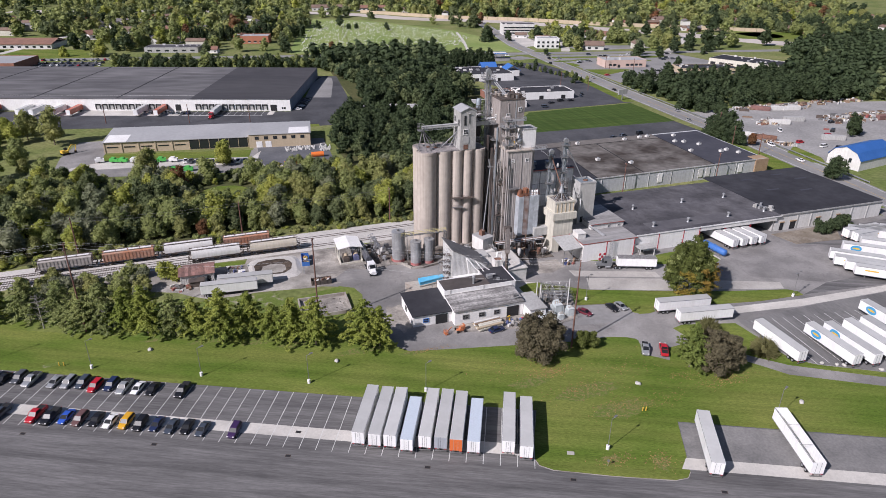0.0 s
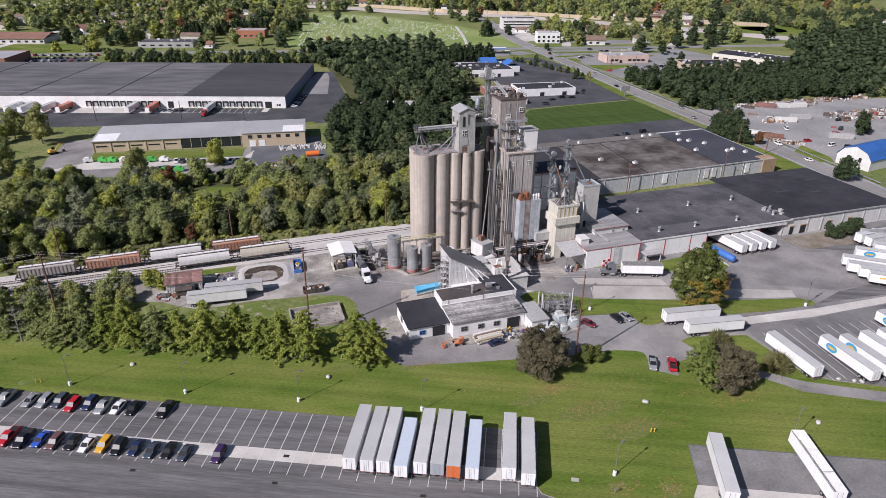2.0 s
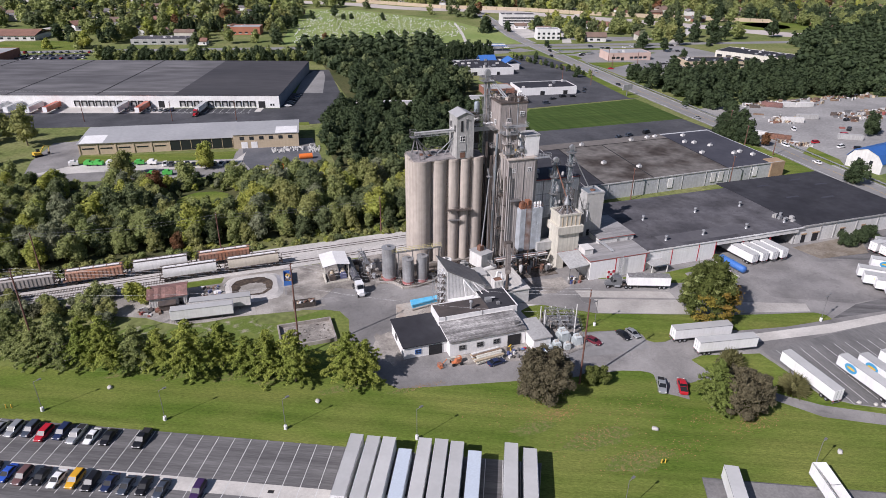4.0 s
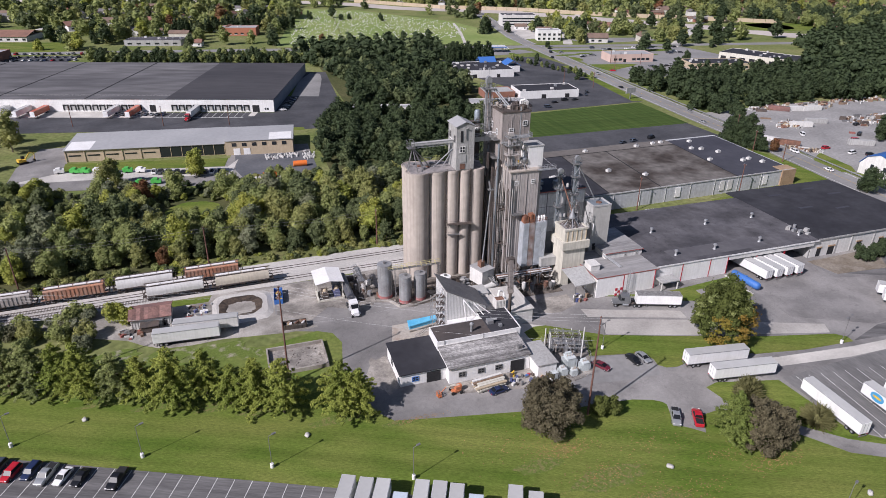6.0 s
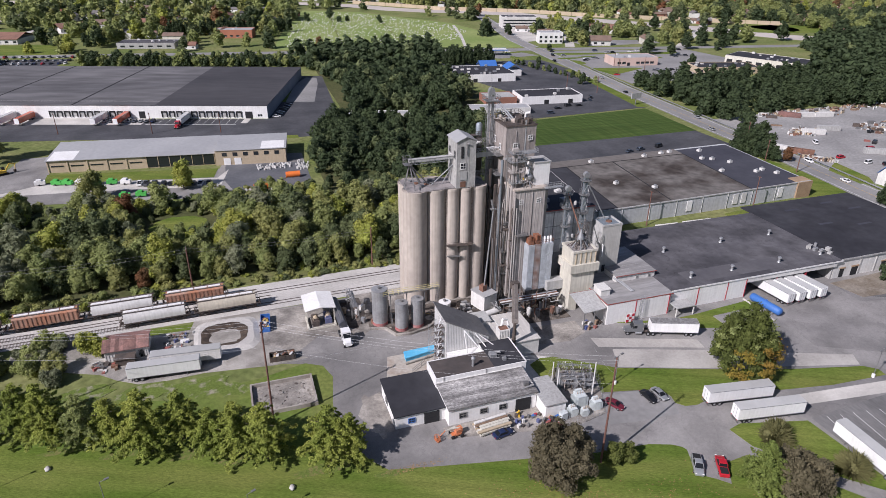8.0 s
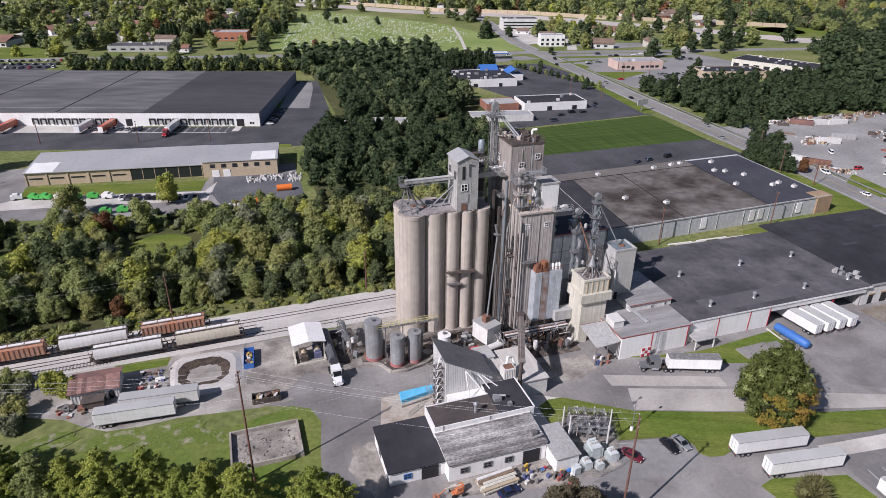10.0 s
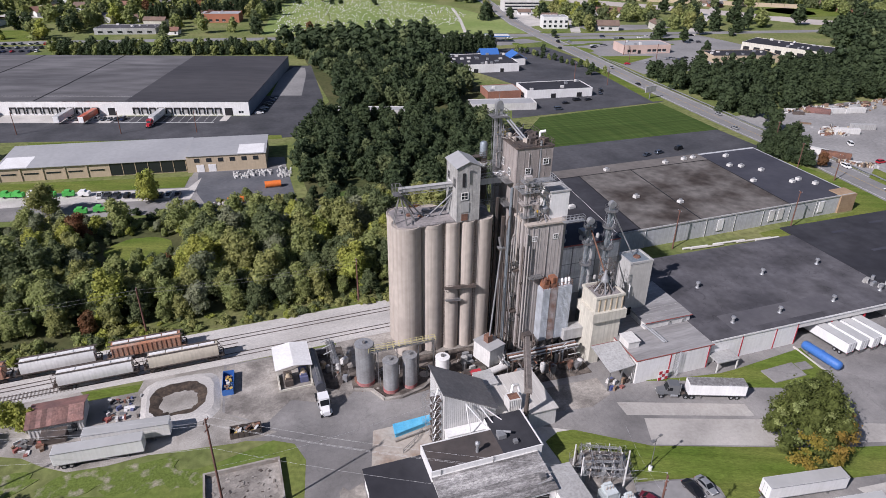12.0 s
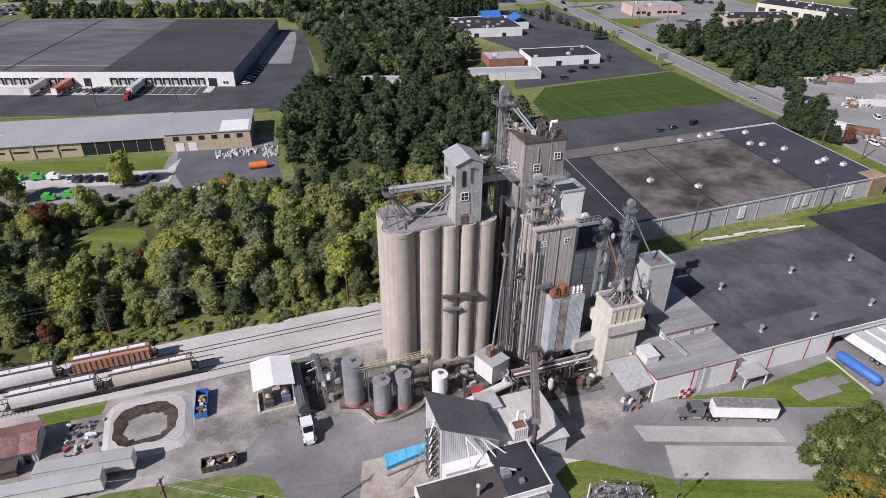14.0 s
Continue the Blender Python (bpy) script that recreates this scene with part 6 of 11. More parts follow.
for j, row in enumerate(bus):
    for i, (x, y) in enumerate(row):
        if i in (0, 2, 4):
            part("bus_post", Shape().lattice((x, y, 0.2), (x, y, 4.4), 0.32, 0.8, 0.03), GALV, ss)
        for dz in (3.0, 4.5):
            part("insulator", Shape().lathe(x, y, [(dz, 0.06), (dz + 0.12, 0.14), (dz + 0.2, 0.06), (dz + 0.32, 0.13), (dz + 0.5, 0.05)], 8), STEEL if (i + j) % 2 else OLDWHITE, ss)
    for z in (3.0, 4.4)[j % 2:]:
        part("bus_beam", Shape().lattice((*row[0], z), (*row[-1], z), 0.3, 0.8, 0.03), (GALV, DARKRUST)[j == 2], ss)
    part("bus_bar", Shape().tube((row[0][0], row[0][1] + 0.4, 3.7), (row[-1][0], row[-1][1] + 0.4, 3.9), 0.05, seg=6), OLDWHITE, ss)
for i in range(5):
    for z in (3.1, 4.5):
        part("bus_beam", Shape().tube((*bus[0][i], z), (*bus[3][i], z), 0.07, seg=4), GALV, ss)
    part("switch_box", Shape().block(bus[1][i][0] + 0.5, bus[1][i][1], 0.8, 0.8, 0.6, 1.5), (GREYWALL, STEEL, OLDWHITE)[i % 3], ss)
    part("switch_arm", Shape().tube((*bus[2][i], 4.6), (bus[2][i][0] + 0.9, bus[2][i][1] - 0.6, 5.5), 0.05, seg=5), DARKRUST, ss)
for k in range(26):
    i, j = rb_.randrange(5), rb_.randrange(4)
    x, y = bus[j][i]
    part("jumper", Shape().tube((x, y, rb_.uniform(3.2, 5.0)), (x + rb_.uniform(-1.3, 1.3), y + rb_.uniform(-1.6, 1.6), rb_.uniform(2.2, 5.6)), 0.045, seg=5), (GALV, OLDWHITE, DARKRUST)[k % 3], ss)
for k in range(9):
    i, j = rb_.randrange(5), rb_.randrange(4)
    x, y = bus[j][i]
    part("arrester", Shape().lathe(x + rb_.uniform(-0.8, 0.8), y + rb_.uniform(-0.8, 0.8), [(0.2, 0.1), (2.0, 0.1), (2.1, 0.22), (2.5, 0.22), (2.6, 0.12), (3.0, 0.2), (3.3, 0.08)], 8), (DARKRUST, SILO, STEEL)[k % 3], ss)
FINNED = mat("transformer_grey", (0.580, 0.625, 0.620), (0.500, 0.540, 0.535), rough=0.6, s1=0.4, s2=2, var=0.08, streak=0.2)
for x, y, s in ((81.6, 140.4, 1.08), (84.6, 138.2, 0.82), (78.5, 137.8, 0.72), (81.0, 136.9, 0.58)):
    tr = part("transformer", Shape().block(x, y, 0.2, 1.9 * s, 2.2 * s, 2.7 * s).block(x, y, 0.2 + 2.7 * s, 2.1 * s, 2.4 * s, 0.12), FINNED, ss, "pale grey finned transformer")
    for k in range(7):
        for e in (-1.25, 1.25):
            part("fin", Shape().block(x + e * s, y - 0.95 * s + 0.32 * s * k, 0.4, 0.55 * s, 0.1, 2.1 * s), FINNED, tr)
    for k in (-0.6, 0, 0.6):
        part("bushing", Shape().lathe(x + k * s, y, [(0.3 + 2.7 * s, 0.14), (1.1 + 2.7 * s, 0.06)], 8), SILO, tr)
    part("conservator", Shape().tube((x - 0.7 * s, y + 0.9 * s, 3.3 * s), (x + 0.7 * s, y + 0.9 * s, 3.3 * s), 0.28 * s, seg=10), FINNED, tr, smooth=True)
part("cabinet", Shape().block(75.8, 137.0, 0.2, 1.5, 1.2, 1.9, 10).block(75.8, 137.0, 2.1, 1.6, 1.3, 0.08, 10), FINNED, ss, "pale grey switch cabinet")
for x, y, h in ((78.3, 144.9, 7.6), (85.9, 142.1, 9.6), (79.8, 150.0, 5.5)):
    part("steel_pole", Shape().tube((x, y, 0), (x, y, h), 0.19, 0.14), OLDWHITE, ss)

# long warehouse with the red-trimmed front
wa = thing("feed_warehouse", "long grey-roofed warehouse with white panels and red trim", "warehouse")
part("rear_wall", Shape().box(125.6, 206.8, 0, 188, 207.4, 6.4).box(118, 184.3, 0, 125.6, 207.4, 6.4), GREYWALL, wa)
part("recess_wall", Shape().box(152.6, 184.0, 0, 185.4, 184.4, 6.2).box(152.2, 169.2, 0, 152.6, 184.4, 6.2).box(185.4, 169.2, 0, 185.8, 184.4, 6.2), GREYWALL, wa)
part("recess_floor", Shape().box(152.6, 169.2, 0.03, 185.4, 184, 0.085), YARD, wa)
xs = (105.0, 113.9, 124.6, 126.0, 135.2, 145.4, 152.0)
for a, b in zip(xs[:-1], xs[1:]):
    part("wall_panel", Shape().box(a + 0.02, 167.45 if b <= 125 else 168.55, 0, b - 0.02, 167.8 if b <= 125 else 169.2, 6.1), WHITE, wa)
for x, y in ((113.9, 167.45), (124.6, 167.45), (126.0, 168.55), (135.2, 168.55), (145.4, 168.55), (152.0, 168.55)):
    part("red_trim", Shape().box(x - 0.11, y - 0.09, 0, x + 0.11, y, 6.2), RED, wa, "red wall strip")
part("side_wall", Shape().box(186.2, 169.2, 0, 238.4, 169.8, 6.3).box(237.8, 169.8, 0, 238.4, 212.6, 6.3), OLDWHITE, wa)
part("lintel", Shape().box(152.2, 168.55, 4.7, 186.2, 169.2, 6.3), OLDWHITE, wa)
for x in (163.5, 174.6):
    part("column", Shape().block(x, 168.9, 0, 0.4, 0.4, 4.7), RED, wa)
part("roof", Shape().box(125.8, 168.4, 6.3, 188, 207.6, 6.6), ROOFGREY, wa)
part("roof_patch", Shape().box(134, 170.6, 6.6, 168, 177, 6.61), mat("dark_roof_patch", (0.085, 0.082, 0.090), (0.110, 0.106, 0.112), rough=0.9, s1=0.1, s2=0.6, var=0.12), wa, "darker patched strip of roofing")
part("roof_dark", Shape().box(188, 168.9, 6.3, 238.8, 212.8, 6.7), ROOFDARK, wa, "black membrane roof")
part("edge_trim", Shape().box(125.8, 168.3, 6.2, 188, 168.4, 6.65), WHITE, wa)
part("edge_trim", Shape().box(188, 168.75, 6.2, 238.8, 168.9, 6.75), GREYWALL, wa)
for k, x in enumerate((196.5, 203, 213, 223, 231)):
    part("pilaster", Shape().box(x, 169.0, 0, x + 0.5, 169.2, 6.2), GREYWALL, wa)
for x, w in ((188.8, 1.6), (193.6, 2.4), (206.0, 1.8), (216, 1.4)):
    part("dock_opening", Shape().box(x, 169.05, 0.2, x + w, 169.2, 3.2), DARK, wa)
    part("dock_frame", Shape().box(x - 0.3, 168.95, 3.2, x + w + 0.3, 169.2, 3.6), TANBRICK, wa)
for x, y in ((138.5, 190), (160.5, 190.5), (180, 190.5), (136, 173.5), (150.5, 173.5), (168, 173.5), (184.5, 173.8)):
    v = part("roof_ventilator", Shape().lathe(x, y, [(6.6, 0.6), (7.0, 0.35), (7.9, 0.35), (7.9, 0.6), (8.3, 0.55), (8.5, 0.1)], 12), GALV, wa, smooth=True)
for i in range(9):
    r = random.Random(600 + i)
    part("roof_unit", Shape().block(184.2 + r.uniform(0, 5), 173 + r.uniform(0, 6), 6.6, r.uniform(0.6, 2.0), r.uniform(0.5, 1.4), r.uniform(0.5, 1.3), r.uniform(0, 30)), GALV if i % 2 else GREYWALL, wa)
for x, y in ((206, 192), (219, 188), (228, 200), (204, 205), (222, 207)):
    part("roof_seam", Shape().block(x, y, 6.7, 6.0, 1.2, 0.01), ROOFBLUE, wa)
part("rear_ramp", Shape().box(126, 207.7, 0, 158, 208.6, 1.0).box(160, 207.7, 0, 187, 208.6, 1.0), OLDWHITE, wa)
# checkered square on the front wall, ladder and porch
ck = thing("checkered_sign", "square red and white checkered sign before the white wall", "sign")
for i in range(3):
    for j in range(3):
        part("check", Shape().box(110.6 + 0.83 * i, 166.28, 0.45 + 0.83 * j, 111.41 + 0.83 * i, 166.40, 1.26 + 0.83 * j), RED if (i + j) % 2 == 0 else WHITE, ck)
part("backing", Shape().box(110.5, 166.40, 0.35, 113.2, 166.46, 3.05), WHITE, ck)
for x in (110.8, 112.9):
    part("post", Shape().block(x, 166.52, 0, 0.1, 0.1, 2.8), STEEL, ck)
la = thing("wall_ladder", "galvanised caged ladder up the warehouse wall", "ladder")
part("ladder", Shape().lattice((115.4, 166.9, 0.2), (115.4, 166.9, 7.6), 0.85, 0.7, 0.028), GALV, la)
po = thing("porch", "small flat white porch roof on posts", "porch")
part("roof", Shape().box(125.4, 164.6, 2.9, 131.6, 168.5, 3.15), GREYWALL, po)
for x in (125.7, 131.3):
    part("post", Shape().block(x, 164.9, 0, 0.25, 0.25, 2.9), OLDWHITE, po)
part("door", Shape().box(128, 168.4, 0, 129.2, 168.5, 2.2), DARK, po)

# stained-roof warehouse behind
wb = thing("stained_warehouse", "big low warehouse with rust-stained and slate roof fields", "warehouse")
F0, F1, B0, B1 = (136, 224.4), (236.2, 227.6), (141, 279.5), (238, 281)


def across(u, v):
    """A place on the stained warehouse: u along its front, v towards its back."""
    f = Vector(F0).lerp(Vector(F1), u)
    b = Vector(B0).lerp(Vector(B1), u)
    p = f.lerp(b, v)
    return (p.x, p.y)


part("wall", Shape().prism([F0, F1, B1, B0], 0, 6.4), mat("faded_blue_white_wall", (0.520, 0.535, 0.545), (0.440, 0.450, 0.455), rough=0.85, s1=0.08, s2=0.9, var=0.12, streak=0.35), wb)
def field(n, u0, u1, v0, v1, m, z=6.5, label=""):
    part(n, Shape().prism([across(u0, v0), across(u1, v0), across(u1, v1), across(u0, v1)], 6.4, z), m, wb, label)
field("roof_edge", 0.0, 0.085, 0.0, 0.86, ROOFDARK)
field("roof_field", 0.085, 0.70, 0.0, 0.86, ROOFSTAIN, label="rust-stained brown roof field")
field("roof_field", 0.70, 0.992, 0.0, 0.97, ROOFBLUE, label="slate-coloured roof field")
field("roof_field", 0.0, 0.70, 0.86, 1.0, mat("pale_brown_roof", (0.165, 0.150, 0.135), (0.125, 0.112, 0.102), rough=0.9, s1=0.05, s2=0.4, var=0.2), 6.55)
for u in (0.085, 0.70, 0.32):
    part("roof_seam", Shape().prism(strip([across(u, 0), across(u, 0.86)], 0.35), 6.5, 6.62), DARK, wb)
part("roof_seam", Shape().prism(strip([across(0, 0.86), across(0.7, 0.86)], 0.3), 6.55, 6.65), DARK, wb)
part("parapet", Shape().prism(strip([across(0, 0), across(1, 0)], 0.5), 6.4, 6.8), GREYWALL, wb)
part("brick_end", Shape().prism([across(0.93, -0.012), across(1.004, -0.012), across(1.004, 0.10), across(0.93, 0.10)], 0, 6.75), TANBRICK, wb, "tan brick end bay")
for u, m in ((0.40, WHITE), (0.845, WHITE), (0.62, OLDWHITE), (0.66, OLDWHITE)):
    part("wall_patch", Shape().prism(strip([across(u - 0.012, -0.004), across(u + 0.012, -0.004)], 0.2), 1.5, 5.6), m, wb)
for k, u in enumerate((0.10, 0.22, 0.34, 0.46, 0.58, 0.70, 0.82)):
    x, y = across(u, -0.004)
    part("downpipe", Shape().block(x, y, 0, 0.12, 0.12, 6.4), OLDWHITE, wb)
for u, v in ((0.20, 0.42), (0.33, 0.26), (0.74, 0.70), (0.78, 0.66), (0.86, 0.30), (0.90, 0.32), (0.93, 0.22), (0.60, 0.92), (0.65, 0.93), (0.50, 0.90), (0.80, 0.88), (0.72, 0.40), (0.83, 0.55), (0.22, 0.9)):
    x, y = across(u, v)
    un = part("roof_unit", Shape().block(x, y, 6.5, 1.9, 1.5, 0.9, 10), OLDWHITE, wb, "white rooftop fan unit")
    part("fan_cap", Shape().lathe(x, y, [(7.4, 0.55), (7.8, 0.6), (7.95, 0.3)], 10), GALV, un)

for k, (x, y, L) in enumerate(((162, 219.6, 9), (166, 218.8, 12), (175, 219.3, 12), (184, 218.2, 13), (189, 217.6, 9))):
    solid("long_pipe", Shape().tube((x - L / 2, y, 0.42), (x + L / 2, y - 0.5, 0.42), 0.34, seg=10), CONC if k % 2 else OLDWHITE, "long pale pipe lying in the grass behind a warehouse", "pipe", group="stored pipes", smooth=True)

# black-roofed bay between the mill and the stained warehouse
nb = thing("mill_store", "low store with a black roof between mill and warehouse", "building")
NB = [(107, 224.3), (135.7, 224.4), (140.7, 279.4), (117, 278.6)]
part("wall", Shape().prism(NB, 0, 6.2), GREYWALL, nb)
part("roof", Shape().prism(NB, 6.2, 6.48), ROOFDARK, nb)
part("parapet", Shape().prism(strip([(107, 224.5), (135.7, 224.6)], 0.4), 6.48, 6.8), GREYWALL, nb)
for x, y in ((125.0, 233.0), (120.5, 242.0), (131.5, 247.0)):
    un = part("roof_unit", Shape().block(x, y, 6.48, 2.6, 1.8, 0.8, 8).block(x + 0.3, y, 7.28, 1.6, 1.2, 0.3, 8), OLDWHITE, nb, "white rooftop unit")
part("duct_loop", Shape().tube((113.5, 226.5, 6.4), (113.5, 226.5, 9.4), 0.45, seg=10).tube((113.5, 226.5, 9.4), (116.2, 228.5, 9.6), 0.45, seg=10).tube((116.2, 228.5, 9.6), (116.2, 228.5, 6.4), 0.45, seg=10), STEEL, nb, smooth=True)
part("roof_dome", Shape().lathe(128.0, 228.0, [(6.48, 1.1), (7.0, 1.0), (7.4, 0.6), (7.55, 0.1)], 14), OLDWHITE, nb, smooth=True)

# truck shelter
cn = thing("truck_shelter", "white gabled roof on posts over a truck scale", "shelter")
part("roof", Shape().gable(27.8, 190.9, 35.4, 199.4, 4.9, 0.7, 0.3, 0.12, "y"), WHITE, cn)
for x in (28.0, 35.2):
    for y in (191.2, 195, 199.2):
        part("post", Shape().block(x, y, 0, 0.25, 0.25, 5.0), CREAM, cn)
part("pit_wall", Shape().box(27.8, 189.2, 0, 28.2, 195, 0.8).box(35.0, 189.2, 0, 35.4, 195, 0.8).box(28.2, 189.2, 0, 35.0, 189.5, 0.5), CREAM, cn)
for i, (x, y) in enumerate(((30.2, 192.5), (33.6, 193.0))):
    sk = solid("loader_skip", Shape().block(x, y, 0.1, 1.8, 4.0, 1.5).block(x, y - 0.6, 1.6, 1.3, 1.8, 0.5), (DARKRUST, OLDBLUE)[i], "parked open skip with a load", "skip")
    solid("grain_load", Shape().lathe(x, y - 0.6, [(1.45, 0.95), (2.2, 0.7), (2.9, 0.4), (3.1, 0.1)], 12), TANWALL, "small tan heap in a skip", "heap")
# rusty-roofed shed
rs2 = thing("rusty_shed", "small shed with a rusted red metal roof", "shed")
part("wall", Shape().box(-21.3, 190.0, 0, -11.5, 197.2, 3.0), OLDWHITE, rs2)
part("roof", Shape().gable(-21.3, 190.0, -11.5, 197.2, 2.9, 1.2, 0.5, 0.1, "x"), REDROOF, rs2)
part("lean_to", Shape().box(-18.6, 187.2, 0, -14.4, 189.8, 1.9).box(-18.9, 186.9, 1.9, -14.2, 189.8, 2.02), DARKRUST, rs2)
part("door", Shape().box(-13.6, 189.9, 0, -12.5, 190.0, 2.1), DARK, rs2)
RUSTSHEET = mat("rusted_roof_sheet", (0.270, 0.150, 0.125), (0.190, 0.115, 0.100), rough=0.85, s1=0.6, s2=2, var=0.35, rand=0.45, streak=0.3)
for k in range(11):
    x = -21.75 + 0.97 * k
    part("roof_sheet", Shape().add([(x, 189.5, 3.06), (x + 0.95, 189.5, 3.06), (x + 0.95, 193.58, 4.30), (x, 193.58, 4.30), (x, 189.5, 3.02), (x + 0.95, 189.5, 3.02), (x + 0.95, 193.58, 4.26), (x, 193.58, 4.26)], [(0, 1, 2, 3), (4, 7, 6, 5), (0, 4, 5, 1), (1, 5, 6, 2), (2, 6, 7, 3), (3, 7, 4, 0)]), RUSTSHEET, rs2)
for k in range(22):
    part("roof_rib", Shape().add([(-21.7 + 0.48 * k, 189.4, 3.0), (-21.64 + 0.48 * k, 189.4, 3.0), (-21.64 + 0.48 * k, 193.6, 4.24), (-21.7 + 0.48 * k, 193.6, 4.24), (-21.7 + 0.48 * k, 189.4, 2.9), (-21.64 + 0.48 * k, 189.4, 2.9), (-21.64 + 0.48 * k, 193.6, 4.1), (-21.7 + 0.48 * k, 193.6, 4.1)], [(0, 1, 2, 3), (4, 7, 6, 5), (0, 4, 5, 1), (1, 5, 6, 2), (2, 6, 7, 3), (3, 7, 4, 0)]), REDROOF, rs2)
for k in range(14):
    part("wall_rib", Shape().box(-21.2 + 0.7 * k, 189.9, 0.1, -21.05 + 0.7 * k, 190.0, 2.9), OLDWHITE, rs2)


# ---- buildings of the distance ----
def shop(name, label, x0, y0, x1, y1, h, wall, roof, turn=0.0, doors=(), windows=(), units=0, cat="building", seed=0):
    """A flat-roofed building: walls, roof slab, parapet, dock doors (x, width, height), windows (x, z, width, height) on its front."""
    cx, cy = (x0 + x1) / 2, (y0 + y1) / 2
    w, d = x1 - x0, y1 - y0
    t = thing(name, label, cat, at=pose(cx, cy, 0, 0, 0, turn))
    part("wall", Shape().box(-w / 2, -d / 2, 0, w / 2, d / 2, h), wall, t)
    part("roof", Shape().box(-w / 2 + 0.3, -d / 2 + 0.3, h, w / 2 - 0.3, d / 2 - 0.3, h + 0.1), roof, t)
    part("parapet", Shape().box(-w / 2, -d / 2, h, w / 2, -d / 2 + 0.3, h + 0.4).box(-w / 2, d / 2 - 0.3, h, w / 2, d / 2, h + 0.4).box(-w / 2, -d / 2 + 0.3, h, -w / 2 + 0.3, d / 2 - 0.3, h + 0.4).box(w / 2 - 0.3, -d / 2 + 0.3, h, w / 2, d / 2 - 0.3, h + 0.4), wall, t)
    for x, dw, dh in doors:
        part("door", Shape().box(x - dw / 2, -d / 2 - 0.12, 0.1, x + dw / 2, -d / 2, dh), DARK, t)
    for x, z, ww, wh in windows:
        wn_ = part("window", Shape().box(x - ww / 2, -d / 2 - 0.10, z, x + ww / 2, -d / 2, z + wh), GLASS, t)
        part("sill", Shape().box(x - ww / 2 - 0.15, -d / 2 - 0.22, z - 0.2, x + ww / 2 + 0.15, -d / 2, z), WHITE, wn_)
    r = random.Random(seed)
    for k in range(units):
        part("roof_unit", Shape().block(r.uniform(-w / 2 + 2, w / 2 - 2), r.uniform(-d / 2 + 2, d / 2 - 2), h + 0.1, r.uniform(1.2, 2.6), r.uniform(1, 2), r.uniform(0.7, 1.4)), GALV if k % 2 else OLDWHITE, t)
    return t


# distribution warehouse: its front runs askew
WT = -16.6
dw = thing("distribution_warehouse", "huge low white warehouse with black roof and dock doors", "warehouse", at=pose(36, 414, 0, 0, 0, WT))
part("wall", Shape().box(-330, 0, 0, 0, 115, 7.4), WHITE, dw)
part("end_wall", Shape().box(0.0, 0.2, 0, 0.15, 115, 7.3), mat("blue_grey_wall", (0.270, 0.290, 0.330), (0.230, 0.250, 0.290), rough=0.8, s1=0.1, s2=1, var=0.1), dw)
part("roof", Shape().box(-330.3, -0.3, 7.4, -62, 115.3, 7.6), ROOFWH, dw)
part("roof_dark", Shape().box(-62, -0.3, 7.4, 0.4, 115.3, 7.64), mat("black_roof", (0.052, 0.051, 0.056), (0.072, 0.070, 0.074), rough=0.9, s1=0.03, s2=0.3, var=0.15, stretch=(0.3, 1, 1), spec=0.2), dw)
for x in (-108, -160, -215, -270):
    part("roof_joint", Shape().box(x, -0.2, 7.6, x + 0.7, 115.2, 7.72), DARK, dw)
part("roof_joint", Shape().box(-330, 9, 7.6, -62, 9.4, 7.66), GREYWALL, dw)
for k in range(24):
    x = -16.0 - 4.15 * k if k < 13 else -24.0 - 4.15 * k
    if k in (12, 11):
        continue
    d = thing("dock_door", "", "")
    d.parent = dw
    d.matrix_local = pose(x, 0, 0)
    part("seal", Shape().box(-1.6, -0.45, 0.9, -1.15, 0, 4.2).box(1.15, -0.45, 0.9, 1.6, 0, 4.2).box(-1.6, -0.45, 3.6, 1.6, 0, 4.2), BLACK, d)
    part("panel", Shape().box(-1.15, -0.06, 1.1, 1.15, 0, 3.6), GREYWALL, d)
for x, ww in ((-10.5, 4.0), (-70, 3.4)):
    part("drive_in_door", Shape().box(x - ww / 2, -0.1, 0, x + ww / 2, 0, 4.0), DARK, dw)
part("drive_in_ramp", Shape().box(-13, -10, 0.06, -9.4, -0.2, 0.1), CONC, dw)
part("dock_strip", Shape().box(-64, -13.0, 0.05, -15, -12.4, 0.08), PAINT, dw)
part("dock_apron", Shape().box(-160, -13.5, 0.05, -66, -0.2, 0.075), CONC, dw)
for k in range(12):
    part("stall_line", Shape().box(-62 + 4.15 * k, -12.4, 0.065, -61.8 + 4.15 * k, -0.5, 0.08), PAINT, dw)
for x in (-5, -3.6):
    part("window", Shape().box(x - 0.5, -0.08, 1.3, x + 0.5, 0, 2.5), GLASS, dw)

# long tan building with dark glass bays
tn = thing("tan_workshop", "long tan building with a pale metal roof and dark glass bays", "building", at=pose(37.6, 333, 0, 0, 0, -7.2))
part("wall", Shape().box(-31, 0, 0, 0, 24, 6.8), TANWALL, tn)
part("wall", Shape().box(-101, 1.5, 0, -31, 24, 5.4), TANWALL, tn)
part("roof", Shape().box(-31, -0.4, 6.8, 0.4, 24.4, 7.0), ROOFMETAL, tn)
part("roof", Shape().add([(-101.5, 0.8, 5.4), (-31, 0.8, 5.4), (-31, 24.4, 7.0), (-101.5, 24.4, 7.0), (-101.5, 0.8, 5.6), (-31, 0.8, 5.6), (-31, 24.4, 7.2), (-101.5, 24.4, 7.2)], [(0, 3, 2, 1), (4, 5, 6, 7), (0, 1, 5, 4), (1, 2, 6, 5), (2, 3, 7, 6), (3, 0, 4, 7)]), ROOFMETAL, tn)
